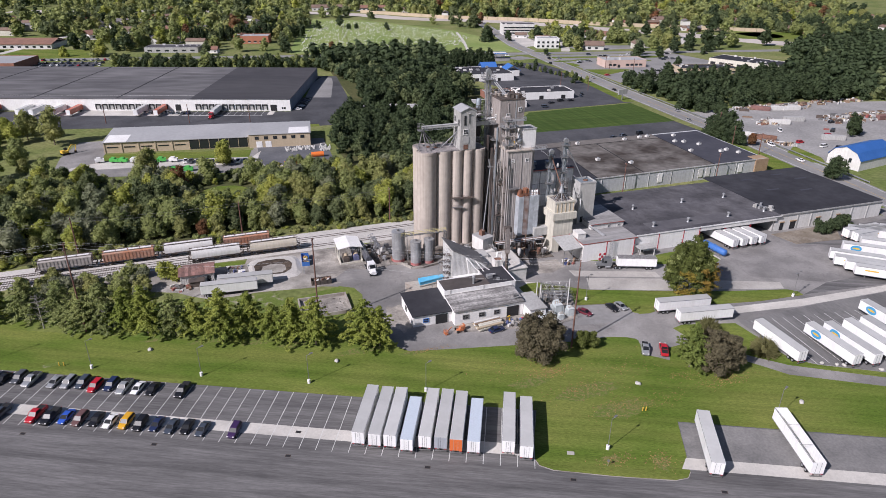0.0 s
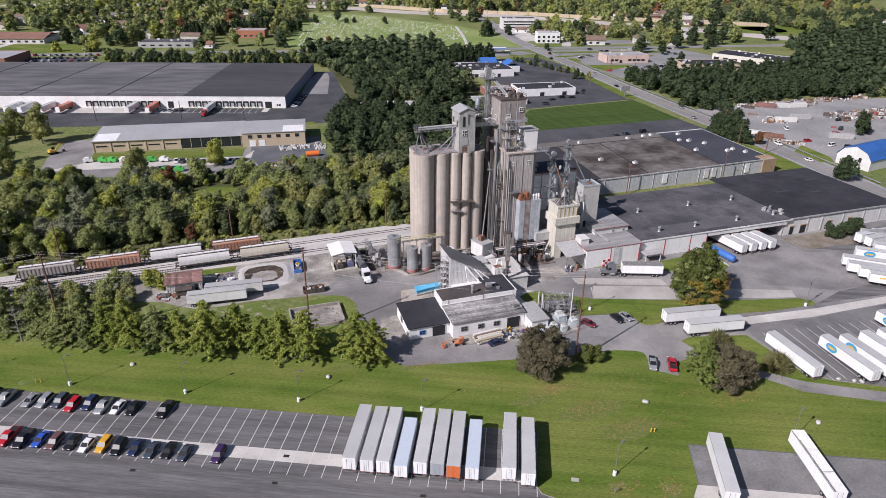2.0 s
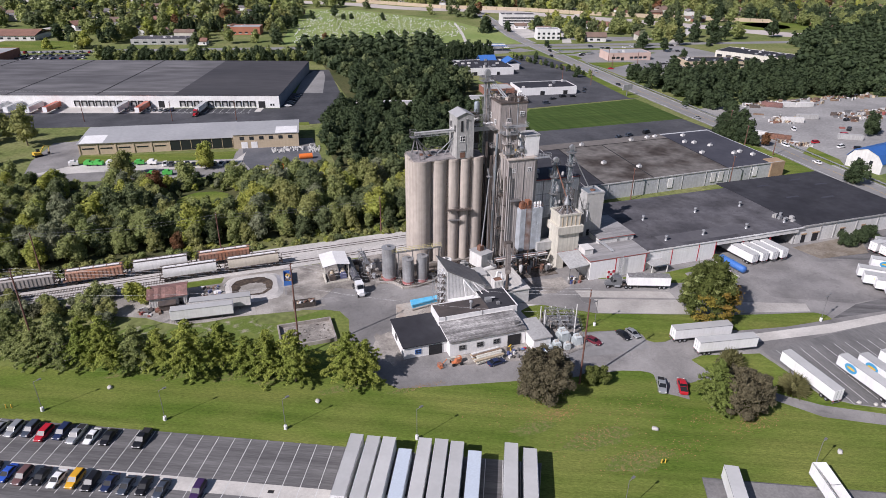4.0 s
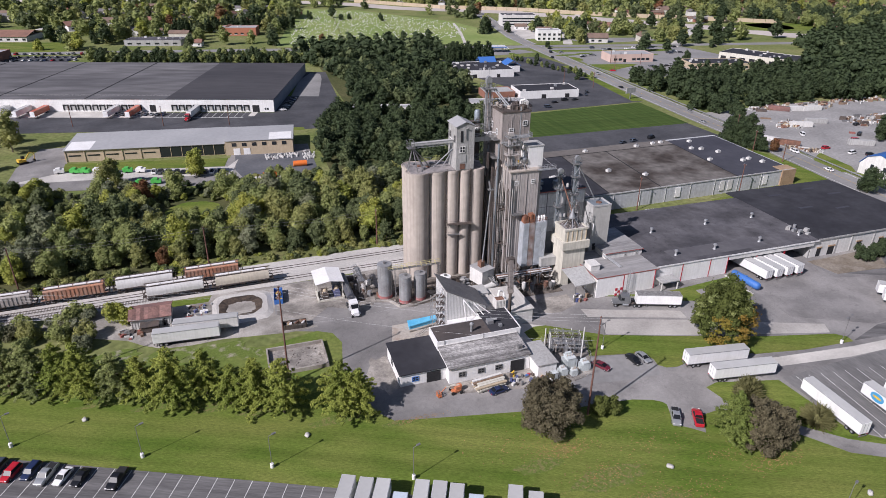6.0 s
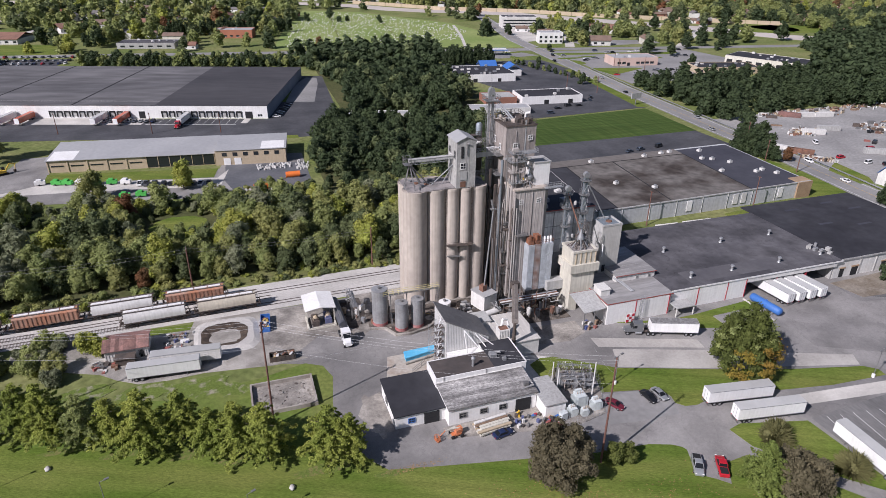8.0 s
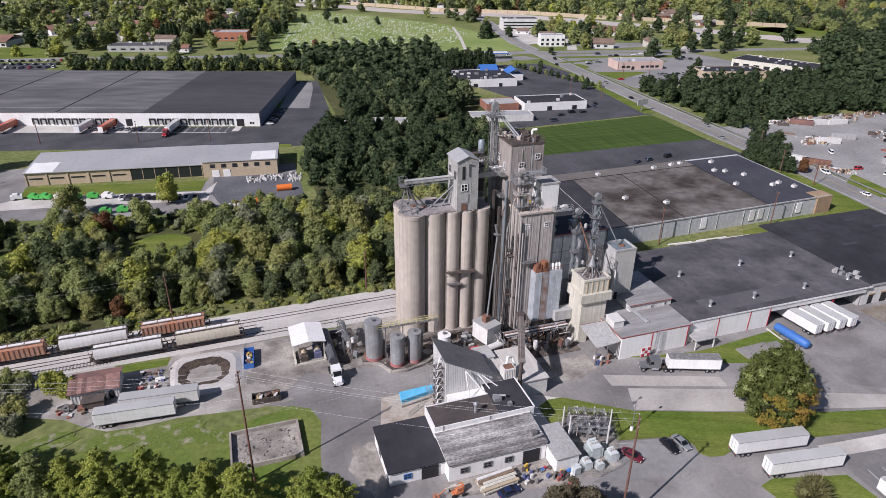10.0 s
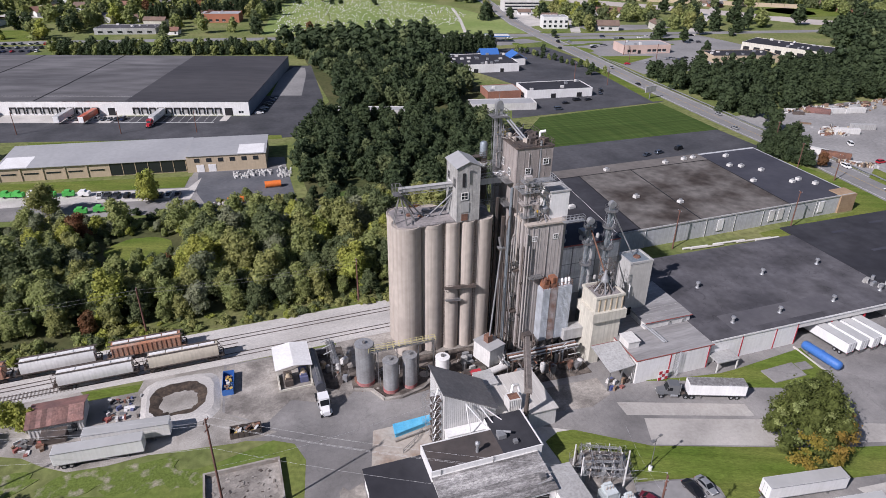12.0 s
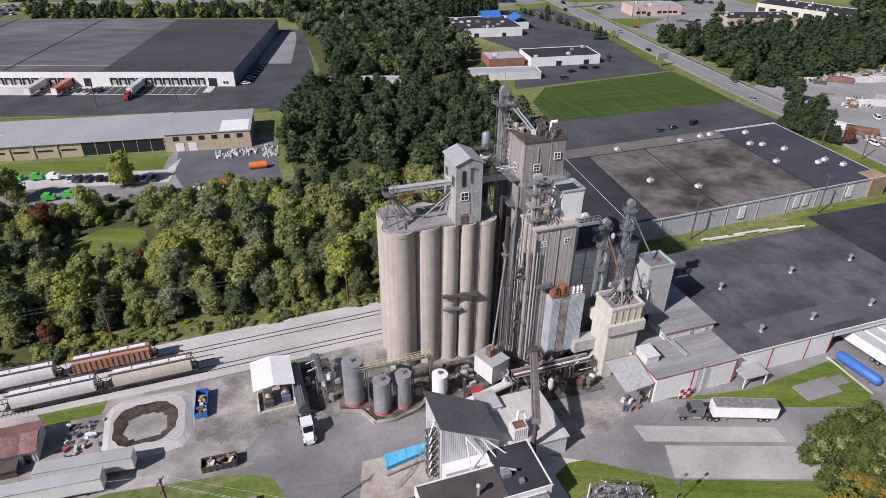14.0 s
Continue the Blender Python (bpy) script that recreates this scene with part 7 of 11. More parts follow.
part("roof_panel", Shape().box(-11, 0.4, 7.0, -0.6, 12, 7.03), WHITE, tn, "new white roof panels")
part("roof_panel", Shape().add([(-100.5, 1.2, 5.66), (-90, 1.2, 5.66), (-90, 12, 6.4), (-100.5, 12, 6.4)], [(0, 1, 2, 3)]), WHITE, tn)
part("glass_bay", Shape().box(-60.5, 1.35, 0.4, -31.4, 1.5, 5.2), GLASS, tn, "dark strip glazing")
for k in range(7):
    part("mullion", Shape().box(-60.5 + 4.8 * k, 1.2, 0.3, -60.3 + 4.8 * k, 1.35, 5.3), TANWALL, tn)
for k in range(6):
    part("window", Shape().box(-28 + 4.6 * k, -0.12, 4.2, -26 + 4.6 * k, 0, 5.8), GLASS, tn)
for k in range(2):
    part("overhead_door", Shape().box(-27.5 + 4.6 * k, -0.12, 0.1, -24.5 + 4.6 * k, 0, 3.2), WHITE, tn)
for k in range(5):
    part("pilaster", Shape().box(-101 + 8 * k, 1.2, 0, -100.5 + 8 * k, 1.5, 5.4), TANWALL, tn)
    part("window_band", Shape().box(-99.6 + 8 * k, 1.38, 2.6, -94.4 + 8 * k, 1.5, 3.2), GLASS, tn)

shop("grocery_store", "low white store with dark roof and rooftop units", 173, 473, 217, 508, 5.2, WHITE, ROOFDARK, -6, [(-8, 3, 2.6), (10, 2.4, 2.4)], [], 16, "store", 1)
bs = thing("blue_gabled_porch", "bright blue gabled porch roof on a store", "store porch", at=pose(222, 494, 0, 0, 0, -6))
part("wall", Shape().box(-6, -6, 0, 6, 6, 4.4), WHITE, bs)
part("roof", Shape().gable(-6, -6, 6, 6, 4.4, 4.0, 0.8, 0.3, "y"), BLUE, bs)
copy_thing(bs, pose(208, 509, 0, 0, 0, 84))
shop("white_shop", "long white shop with a black roof", 190, 401, 230, 421, 4.6, WHITE, ROOFDARK, -6, [(-4, 3, 2.6), (12, 3, 2.6)], [], 5, "store", 2)
shop("brick_annex", "small brick shop with a pale canopy roof", 168, 408, 188, 424, 4.0, BRICK, GREYWALL, -6, [], [], 2, "store", 3)
shop("low_shed", "long low pale shed among trees", 150, 385, 186, 396, 3.4, OLDWHITE, ROOFMETAL, -10, [], [], 0, "shed", 4)
shop("long_low_shed", "long thin pale-roofed shed in the woods", 76, 392, 126, 400, 3.2, OLDWHITE, ROOFMETAL, -16, [], [], 0, "shed", 5)
shop("white_office", "white three-storey office with blue glass bays", 312, 624, 335, 638, 10, WHITE, ROOFMETAL, -14, [], [(x, z, 2.4, 2.0) for x in (-10, -5, 0, 5, 10) for z in (1.2, 5.2)], 2, "office", 6)
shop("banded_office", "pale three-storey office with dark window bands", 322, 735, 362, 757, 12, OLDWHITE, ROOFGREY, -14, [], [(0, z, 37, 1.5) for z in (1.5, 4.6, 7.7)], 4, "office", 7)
shop("pink_restaurant", "pinkish roadside restaurant with a flat pale roof", 318, 500, 356, 520, 6, mat("pink_stucco", (0.56, 0.42, 0.36), (0.50, 0.37, 0.31), rough=0.85, var=0.08), ROOFMETAL, -10, [(-6, 2.4, 2.6)], [(x, 1.4, 3.0, 1.8) for x in (-14, -10, 2, 6, 10, 14)], 5, "restaurant", 8)
shop("brick_block", "orange brick block with a pale roof", 14, 736, 50, 756, 7.5, mat("orange_brick", (0.42, 0.17, 0.10), (0.36, 0.145, 0.09), rough=0.9, var=0.12), ROOFMETAL, -13, [], [(x, 1.5, 3.0, 1.6) for x in (-14, -8, -2, 4, 10)], 2, "building", 9)
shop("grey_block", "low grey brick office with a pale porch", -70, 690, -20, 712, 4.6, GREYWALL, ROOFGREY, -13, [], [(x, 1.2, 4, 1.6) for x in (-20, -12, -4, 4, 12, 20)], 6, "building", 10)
shop("brick_plant", "flat-roofed brick building beside a dark lot", -240, 622, -156, 664, 6.5, BRICK, ROOFMETAL, -13, [], [], 6, "building", 11)
shop("strip_mall", "long strip mall with arched pale front and dark roof", 446.6 - 36, 467 - 15, 446.6 + 36, 467 + 15, 6.0, CREAM, ROOFDARK, -62.7, [(-32 + 8 * j, 4.6, 3.6) for j in range(9)], [], 12, "shopping strip", 20)
shop("shop_block", "low dark-roofed shop block beside a strip mall", 364, 451, 414, 473, 4.6, TANWALL, ROOFDARK, -14, [(-16, 3, 2.6), (4, 3, 2.6)], [(x, 1.2, 3.0, 1.6) for x in (-22, -10, 12, 20)], 8, "store", 21)
gc = thing("fuel_canopy", "flat blue-edged canopy over fuel pumps", "canopy", at=pose(244, 578, 0, 0, 0, -14))
part("roof", Shape().box(-10, -5, 4.6, 10, 5, 5.0), OLDWHITE, gc)
part("fascia", Shape().box(-10.1, -5.1, 4.5, 10.1, -5.0, 5.3).box(-10.1, 5.0, 4.5, 10.1, 5.1, 5.3), BLUE, gc, "blue canopy edge")
for x in (-7, 0, 7):
    part("post", Shape().block(x, 0, 0, 0.5, 0.5, 4.6), OLDWHITE, gc)
    part("fuel_pump", Shape().block(x + 1.2, 0, 0.1, 0.8, 0.6, 1.8), GREYWALL, gc)
# blue-roofed barn
bn = thing("barn", "white gambrel barn with a bright blue roof", "barn", at=pose(292, 225, 0, 0, 0, 10))
bw = Shape()
prof = [(-8, 0), (8, 0), (8, 4.6), (5.4, 8.0), (0, 10.0), (-5.4, 8.0), (-8, 4.6)]
bw.add([(-14, a, b) for a, b in prof] + [(14, a, b) for a, b in prof], [tuple(range(7))[::-1], tuple(range(7, 14))] + [(i, (i + 1) % 7, (i + 1) % 7 + 7, i + 7) for i in range(7)])
part("wall", bw, OLDWHITE, bn)
for (a, b), (c, d) in zip(prof[2:6], prof[3:7]):
    part("roof", Shape().add([(-14.4, a * 1.04, b + 0.1), (14.4, a * 1.04, b + 0.1), (14.4, c * 1.04, d + 0.1), (-14.4, c * 1.04, d + 0.1), (-14.4, a * 1.04, b + 0.35), (14.4, a * 1.04, b + 0.35), (14.4, c * 1.04, d + 0.35), (-14.4, c * 1.04, d + 0.35)], [(0, 3, 2, 1), (4, 5, 6, 7), (0, 1, 5, 4), (1, 2, 6, 5), (2, 3, 7, 6), (3, 0, 4, 7)]), mat("blue_metal_roof", (0.030, 0.110, 0.330), (0.040, 0.130, 0.380), rough=0.5, var=0.1), bn)
for y in (-3, 2.5):
    part("window", Shape().box(-14.15, y - 0.7, 3.2, -14.0, y + 0.7, 5.2), GLASS, bn)


# ---- vehicles ----
def wheel_mesh(r=0.5, w=0.28, seg=14):
    return Shape().tube((0, -w / 2, 0), (0, w / 2, 0), r, seg=seg).mesh("wheel"), Shape().tube((0, -w / 2 - 0.015, 0), (0, w / 2 + 0.015, 0), r * 0.55, seg=10).mesh("rim")


TRUCK_TYRE, TRUCK_RIM = wheel_mesh(0.52, 0.6)
CAR_TYRE, CAR_RIM = wheel_mesh(0.33, 0.22)


def wheels(t, xs, half, r, tyre, rim):
    for x in xs:
        for s in (-1, 1):
            w = part("wheel", tyre, BLACK, t, at=pose(x, s * half, r))
            part("rim", rim, GALV, w)


def paint(name, c, metal=0.0, rough=0.35):
    return mat(name, c, rough=rough, metal=metal, var=0.04, s2=1.0, coat=0.4)


TRAILER_WHITE = mat("trailer_white", (0.80, 0.80, 0.79), (0.74, 0.74, 0.72), rough=0.45, s1=0.3, s2=2, var=0.04, rand=0.08, streak=0.12)
LOGO_BLUE = mat("emblem_blue", (0.060, 0.290, 0.520), rough=0.5, var=0.05)
TRAILER_ROOF = mat("trailer_roof", (0.48, 0.48, 0.465), (0.42, 0.42, 0.405), rough=0.6, s1=0.15, s2=1.2, var=0.05, rand=0.14)


def trailer(length=16.1, label="white box semi-trailer parked on its landing legs", logo=None, open_top=False, doors=TRAILER_WHITE, group="parked trailers", name="semi_trailer", side=TRAILER_WHITE, roof=TRAILER_ROOF):
    """A box trailer, its nose at +x and its doors at the origin's end, standing on z = 0."""
    t = thing(name, label, "trailer", group)
    L, h0, h1, w = length, 1.15, 4.05, 1.3
    for s in (-1, 1):
        y = s * w
        sh = Shape().box(0.06, min(y, y - s * 0.06), h0, L, max(y, y - s * 0.06), h1)
        for k in range(int(L / 1.2)):
            sh.box(0.6 + 1.2 * k, min(y, y + s * 0.012), h0 + 0.15, 0.65 + 1.2 * k, max(y, y + s * 0.012), h1 - 0.15)
        sd_ = part("side", sh, side, t)
        part("rail_edge", Shape().box(0, min(y, y + s * 0.05), h1 - 0.12, L, max(y, y + s * 0.05), h1 + 0.02).box(0, min(y, y + s * 0.05), h0, L, max(y, y + s * 0.05), h0 + 0.12), GALV, sd_)
    part("nose", Shape().box(L - 0.06, -w + 0.06, h0, L, w - 0.06, h1).box(L, -0.9, h0 + 1.4, L + 0.04, 0.9, h1 - 0.3), side, t)
    if open_top:
        part("floor", Shape().box(0, -w + 0.06, h0, L - 0.06, w - 0.06, h0 + 0.12), OLDWHITE, t)
        for k in range(2):
            part("roof_bow", Shape().tube((5 + 6.0 * k, -w, h1), (5 + 6.0 * k, w, h1), 0.04, seg=4), GALV, t)
    else:
        rf = Shape().box(0.05, -w + 0.05, h1 - 0.04, L - 0.05, w - 0.05, h1 + 0.03)
        part("roof", rf, roof, t)
        part("floor", Shape().box(0, -w + 0.06, h0, L - 0.06, w - 0.06, h0 + 0.1), DARKRUST, t)
    for s in (-1, 1):
        d = part("rear_door", Shape().box(-0.04, min(0.02 * s, s * (w - 0.02)), h0 + 0.05, 0.06, max(0.02 * s, s * (w - 0.02)), h1 - 0.06), doors, t)
        part("lock_bar", Shape().box(-0.09, s * 0.45 - 0.03, h0 + 0.1, -0.04, s * 0.45 + 0.03, h1 - 0.15), GALV, d)
        part("tail_light", Shape().box(-0.08, s * 1.0 - 0.18, h0 - 0.12, 0.0, s * 1.0 + 0.18, h0), RED, t)
        part("landing_leg", Shape().box(L - 3.2, s * 0.85 - 0.08, 0, L - 3.0, s * 0.85 + 0.08, h0).box(L - 3.3, s * 0.85 - 0.2, 0, L - 2.9, s * 0.85 + 0.2, 0.06), STEEL, t)
    part("bumper", Shape().box(-0.02, -1.2, 0.45, 0.1, 1.2, 0.6).box(0, -0.8, 0.6, 0.1, -0.7, h0).box(0, 0.7, 0.6, 0.1, 0.8, h0), STEEL, t)
    part("bogie", Shape().box(0.9, -0.7, 0.55, 4.2, 0.7, h0), DARKRUST, t)
    wheels(t, (1.7, 3.0), 0.95, 0.52, TRUCK_TYRE, TRUCK_RIM)
    if logo:
        for s in (-1, 1):
            y = s * (w + 0.04)
            if logo == "oval":
                n = 24
                for k, (a, b, m) in enumerate(((1.7, 1.1, LOGO_BLUE), (1.15, 0.3, YELLOW))):
                    yy = y + s * 0.01 * k
                    pts = [(L - 4 + a * math.cos(2 * math.pi * i / n), yy, 2.6 + b * math.sin(2 * math.pi * i / n)) for i in range(n)]
                    part("logo", Shape().add(pts + [(p[0], p[1] - s * 0.008, p[2]) for p in pts], [tuple(range(n)), tuple(range(n, 2 * n))[::-1]] + [(i, (i + 1) % n, n + (i + 1) % n, n + i) for i in range(n)]), m, t, "plain oval emblem")
            else:
                part("logo", Shape().box(L - 6.4, min(y, y + s * 0.01), 2.7, L - 2.6, max(y, y + s * 0.01), 3.15), YELLOW, t, "plain yellow bar emblem")
    return t


def place(proto, x, y, ang, z=0.07, label="", **swap):
    """A copy of a thing at a place and heading, with parts of some names given another material."""
    c = copy_thing(proto, pose(x, y, z, 0, 0, ang))
    if label:
        c["label"] = label
    for o in c.children_recursive:
        key = o.name.split(".")[0]
        if key in swap:
            o.material_slots[0].link = "OBJECT"
            o.material_slots[0].material = swap[key]
    return c


box_trailer = trailer()
ORANGE_DOOR, GREY_DOOR, BLUE_SIDE = paint("orange_door", (0.62, 0.15, 0.04)), mat("grey_door", (0.33, 0.35, 0.38), rough=0.5, var=0.08), mat("pale_blue_trailer", (0.50, 0.56, 0.62), rough=0.5, var=0.06, streak=0.1)
ROW = ((5.7, -16.4), (9.2, -16.6), (12.4, -16.5), (16.0, -17.2), (19.6, -16.0), (22.9, -15.9), (26.1, -16.2), (29.7, -16.2), (36.8, -15.4), (40.5, -16.5))
for k, (u, v) in enumerate(ROW):
    x, y = lot(u, v)
    kw = {}
    lab = "white box semi-trailer backed into a row of stalls"
    if k == 6:
        kw, lab = {"rear_door": ORANGE_DOOR}, "white box semi-trailer with orange rear doors"
    elif k == 5:
        kw, lab = {"rear_door": GREY_DOOR}, "white box semi-trailer with grey rear doors"
    elif k in (3, 7):
        kw, lab = {"side": BLUE_SIDE, "roof": BLUE_SIDE}, "shorter pale blue-grey semi-trailer in the row"
    c = place(box_trailer, x, y, LOT + 90, 0.075, lab, **kw)
    if k in (3, 7):
        c.scale = (0.87, 1, 0.97)
place(box_trailer, 82.0, 73.6, 62, 0.075, "lone white box semi-trailer on the side lot")
hopper_tr = trailer(16.6, "long white open-topped grain trailer on the side lot", open_top=True, name="grain_trailer", group="")
hopper_tr.matrix_world = pose(101.1, 67.6, 0.075, 0, 0, 71)
place(box_trailer, 109.0, 132.0, -8.5, 0.08, "white refrigerated trailer beside the traffic island")
place(box_trailer, 111.3, 125.3, -8.5, 0.08, "white box trailer standing along the drive")
# trailer yard
oval_trailer = trailer(16.1, "white box trailer with a blue oval emblem in the yard", "oval")
oval_trailer.matrix_world = pose(140.9, 93.6, 0.08, 0, 0, 87.5)
bar_trailer = trailer(16.1, "white box trailer with a yellow bar emblem", "bar")
bar_trailer.matrix_world = pose(196.5, 122.5, 0.08, 0, 0, 140)
place(box_trailer, 128.9, 99.0, 88, 0.08, "white box trailer at the end of the yard stalls")
place(oval_trailer, 146.0, 92.3, 87.5, 0.08)
place(box_trailer, 152.4, 92.0, 87, 0.08)
place(oval_trailer, 166.2, 98.6, 88, 0.08)
for k, (x, y) in enumerate(((196.6, 126.2), (196.2, 130.1), (198.5, 134.1), (207.6, 137.3), (217.0, 138.3))):
    place(oval_trailer if k == 3 else bar_trailer if k % 2 else box_trailer, x, y, 140, 0.08, "" if k in (1, 3) else "white box trailer in the angled yard row")
for dx, dy in ((0, 0), (0.6, -3.4)):
    place(bar_trailer, 205.5 + dx, 155.6 + dy, 2, 0.08, "white box trailer near the dark-roofed end")
for k in range(4):
    place(box_trailer, 222 + 4.0 * k, 148 - 1.0 * k, 140, 0.08, "white box trailer in a far row")
for k in range(4):
    place(box_trailer, 161.0 + 3.95 * k, 160.2 - 0.05 * k, 96, 0.085, "white box trailer backed into the covered dock")
# trailers standing in the gravel yard
place(box_trailer, -15.1, 180.7, -4, 0.08, "old white storage trailer on gravel")
place(box_trailer, -10.3, 184.2, -5, 0.08, "old pale storage trailer on gravel", side=OLDWHITE)
# far docks
RED_SIDE = paint("orange_red_trailer", (0.50, 0.11, 0.05), rough=0.5)
for k, (dx, red) in enumerate(((-44, 0), (-78, 1), (-90, 0), (-130, 1), (-140, 0), (-152, 0), (-160, 0), (-180, 1))):
    px, py = 36 + dx * math.cos(radians(WT)) + 0.6 * math.sin(radians(WT)), 414 + dx * math.sin(radians(WT)) - 0.6 * math.cos(radians(WT))
    kw = {"side": RED_SIDE, "rear_door": RED_SIDE, "roof": RED_SIDE} if red else {}
    place(box_trailer, px, py, WT - 90, 0.08, "orange-red box trailer backed to a far dock" if red else "white box trailer backed to a far dock", **kw)


def tractor(x, y, ang, col, label, sleeper=True):
    """A lorry tractor, its nose at +x."""
    t = thing("truck_tractor", label, "truck", at=pose(x, y, 0.07, 0, 0, ang))
    body = Shape().box(0, -1.1, 1.0, 2.4, 1.1, 3.5 if sleeper else 2.9)
    body.add([(2.4, -1.05, 1.0), (2.4, 1.05, 1.0), (2.4, 1.05, 3.2), (2.4, -1.05, 3.2), (3.0, -1.0, 1.0), (3.0, 1.0, 1.0), (2.9, 1.0, 2.0), (2.9, -1.0, 2.0)], [(0, 4, 7, 3), (1, 2, 6, 5), (3, 7, 6, 2), (4, 5, 6, 7), (0, 1, 5, 4)])
    part("cab", body, col, t)
    part("hood", Shape().add([(2.9, -0.85, 0.8), (2.9, 0.85, 0.8), (2.9, 0.85, 2.0), (2.9, -0.85, 2.0), (4.7, -0.7, 0.7), (4.7, 0.7, 0.7), (4.6, 0.65, 1.7), (4.6, -0.65, 1.7)], [(0, 4, 7, 3), (1, 2, 6, 5), (3, 7, 6, 2), (4, 5, 6, 7), (0, 1, 5, 4), (0, 3, 2, 1)]), col, t)
    part("windscreen", Shape().add([(2.45, -0.95, 3.15), (2.45, 0.95, 3.15), (2.95, 0.92, 2.08), (2.95, -0.92, 2.08), (2.40, -0.95, 3.12), (2.40, 0.95, 3.12), (2.90, 0.92, 2.05), (2.90, -0.92, 2.05)], [(0, 3, 2, 1), (4, 5, 6, 7), (0, 1, 5, 4), (2, 3, 7, 6), (1, 2, 6, 5), (3, 0, 4, 7)]), CARGLASS, t)
    for s in (-1, 1):
        part("side_window", Shape().box(1.5, s * 1.1 - 0.015, 2.1, 2.3, s * 1.1 + 0.015, 2.9), CARGLASS, t)
        part("fuel_tank", Shape().tube((0.2, s * 1.0, 0.75), (1.8, s * 1.0, 0.75), 0.32, seg=12), GALV, t)
        part("fender", Shape().box(3.3, s * 1.05 - 0.2, 1.05, 4.4, s * 1.05 + 0.2, 1.2), col, t)
        part("headlight", Shape().box(4.68, s * 0.75 - 0.15, 0.95, 4.74, s * 0.75 + 0.15, 1.15), WHITE, t)
        part("mirror", Shape().box(2.6, s * 1.3 - 0.1, 2.2, 2.7, s * 1.3 + 0.1, 2.9), BLACK, t)
    part("exhaust", Shape().tube((-0.2, -0.9, 1.0), (-0.2, -0.9, 3.8), 0.09).tube((-0.2, 0.9, 1.0), (-0.2, 0.9, 3.8), 0.09), GALV, t)
    part("chassis", Shape().box(-3.4, -0.45, 0.6, 3.6, 0.45, 0.95), DARKRUST, t)
    part("fifth_wheel", Shape().box(-2.8, -0.5, 0.95, -1.6, 0.5, 1.1), BLACK, t)
    wheels(t, (3.85, -1.5, -2.8), 0.95, 0.52, TRUCK_TYRE, TRUCK_RIM)
    return t


WHITE_CAB, BLACK_CAB, RED_CAB = paint("white_cab", (0.75, 0.75, 0.74)), paint("dark_cab", (0.13, 0.135, 0.14)), paint("red_cab", (0.45, 0.02, 0.03))
tractor(36.4, 182.4, -88, WHITE_CAB, "white conventional truck tractor by the shelter")
bt = thing("bulk_trailer", "dark steel bulk tank trailer coupled to a white truck", "trailer", at=pose(36.6, 185.4, 0.07, 0, 0, 91))
part("tank", Shape().tube((0, 0, 2.2), (13.5, 0, 2.2), 1.15, seg=20), mat("dark_trailer_steel", (0.090, 0.095, 0.115), (0.150, 0.150, 0.160), rough=0.4, metal=0.3, s1=0.4, s2=2, var=0.15), bt, smooth=True)
part("frame", Shape().box(0, -0.5, 0.9, 13.5, 0.5, 1.15), STEEL, bt)
part("walkway", Shape().box(1, -0.35, 3.32, 12.5, 0.35, 3.4).rail([(1, 0.4, 3.4), (12.5, 0.4, 3.4)], 0.7, 0.04), STEEL, bt)
wheels(bt, (10.8, 12.2), 0.95, 0.52, TRUCK_TYRE, TRUCK_RIM)
tractor(111.9, 161.1, 159, BLACK_CAB, "dark grey truck tractor before the checkered sign")
gt = trailer(12.6, "pale grain trailer with a dark tarpaulin on the weigh drive", name="grain_trailer", group="", roof=mat("mesh_tarp", (0.15, 0.145, 0.14), (0.24, 0.235, 0.23), rough=0.9, s1=1.2, s2=3, var=0.3))
gt.matrix_world = pose(125.6, 156.2, 0.09, 0, 0, 160)
px, py = 36 - 44 * math.cos(radians(WT)) + 17.5 * math.sin(radians(WT)), 414 - 44 * math.sin(radians(WT)) - 17.5 * math.cos(radians(WT))
tractor(px, py, WT - 90, RED_CAB, "red truck tractor coupled at a far dock")
# blue tanker by the dock
def tank_shell(L, r, z):
    """A lying tank along x with domed ends."""
    prof = [(-0.5 * r, 0.02), (-0.46 * r, 0.45 * r), (-0.3 * r, 0.78 * r), (0, r), (L, r), (L + 0.3 * r, 0.78 * r), (L + 0.46 * r, 0.45 * r), (L + 0.5 * r, 0.02)]
    vs = [(x, q * math.cos(2 * math.pi * i / 20), z + q * math.sin(2 * math.pi * i / 20)) for x, q in prof for i in range(20)]
    return Shape().add(vs, [(k * 20 + i, (k + 1) * 20 + i, (k + 1) * 20 + (i + 1) % 20, k * 20 + (i + 1) % 20) for k in range(7) for i in range(20)])


bk = thing("blue_tank", "long blue horizontal tank on saddles", "tank", at=pose(153.6, 156.6, 0.07, 0, 0, 96))
part("shell", tank_shell(9.2, 1.15, 1.5), BLUE, bk, smooth=True)
for x in (1.5, 7.6):
    part("saddle", Shape().box(x - 0.2, -0.9, 0, x + 0.2, 0.9, 0.8), STEEL, bk)
part("hatch", Shape().lathe(4.6, 0, [(2.6, 0.35), (2.85, 0.35)], 10), BLUE, bk)

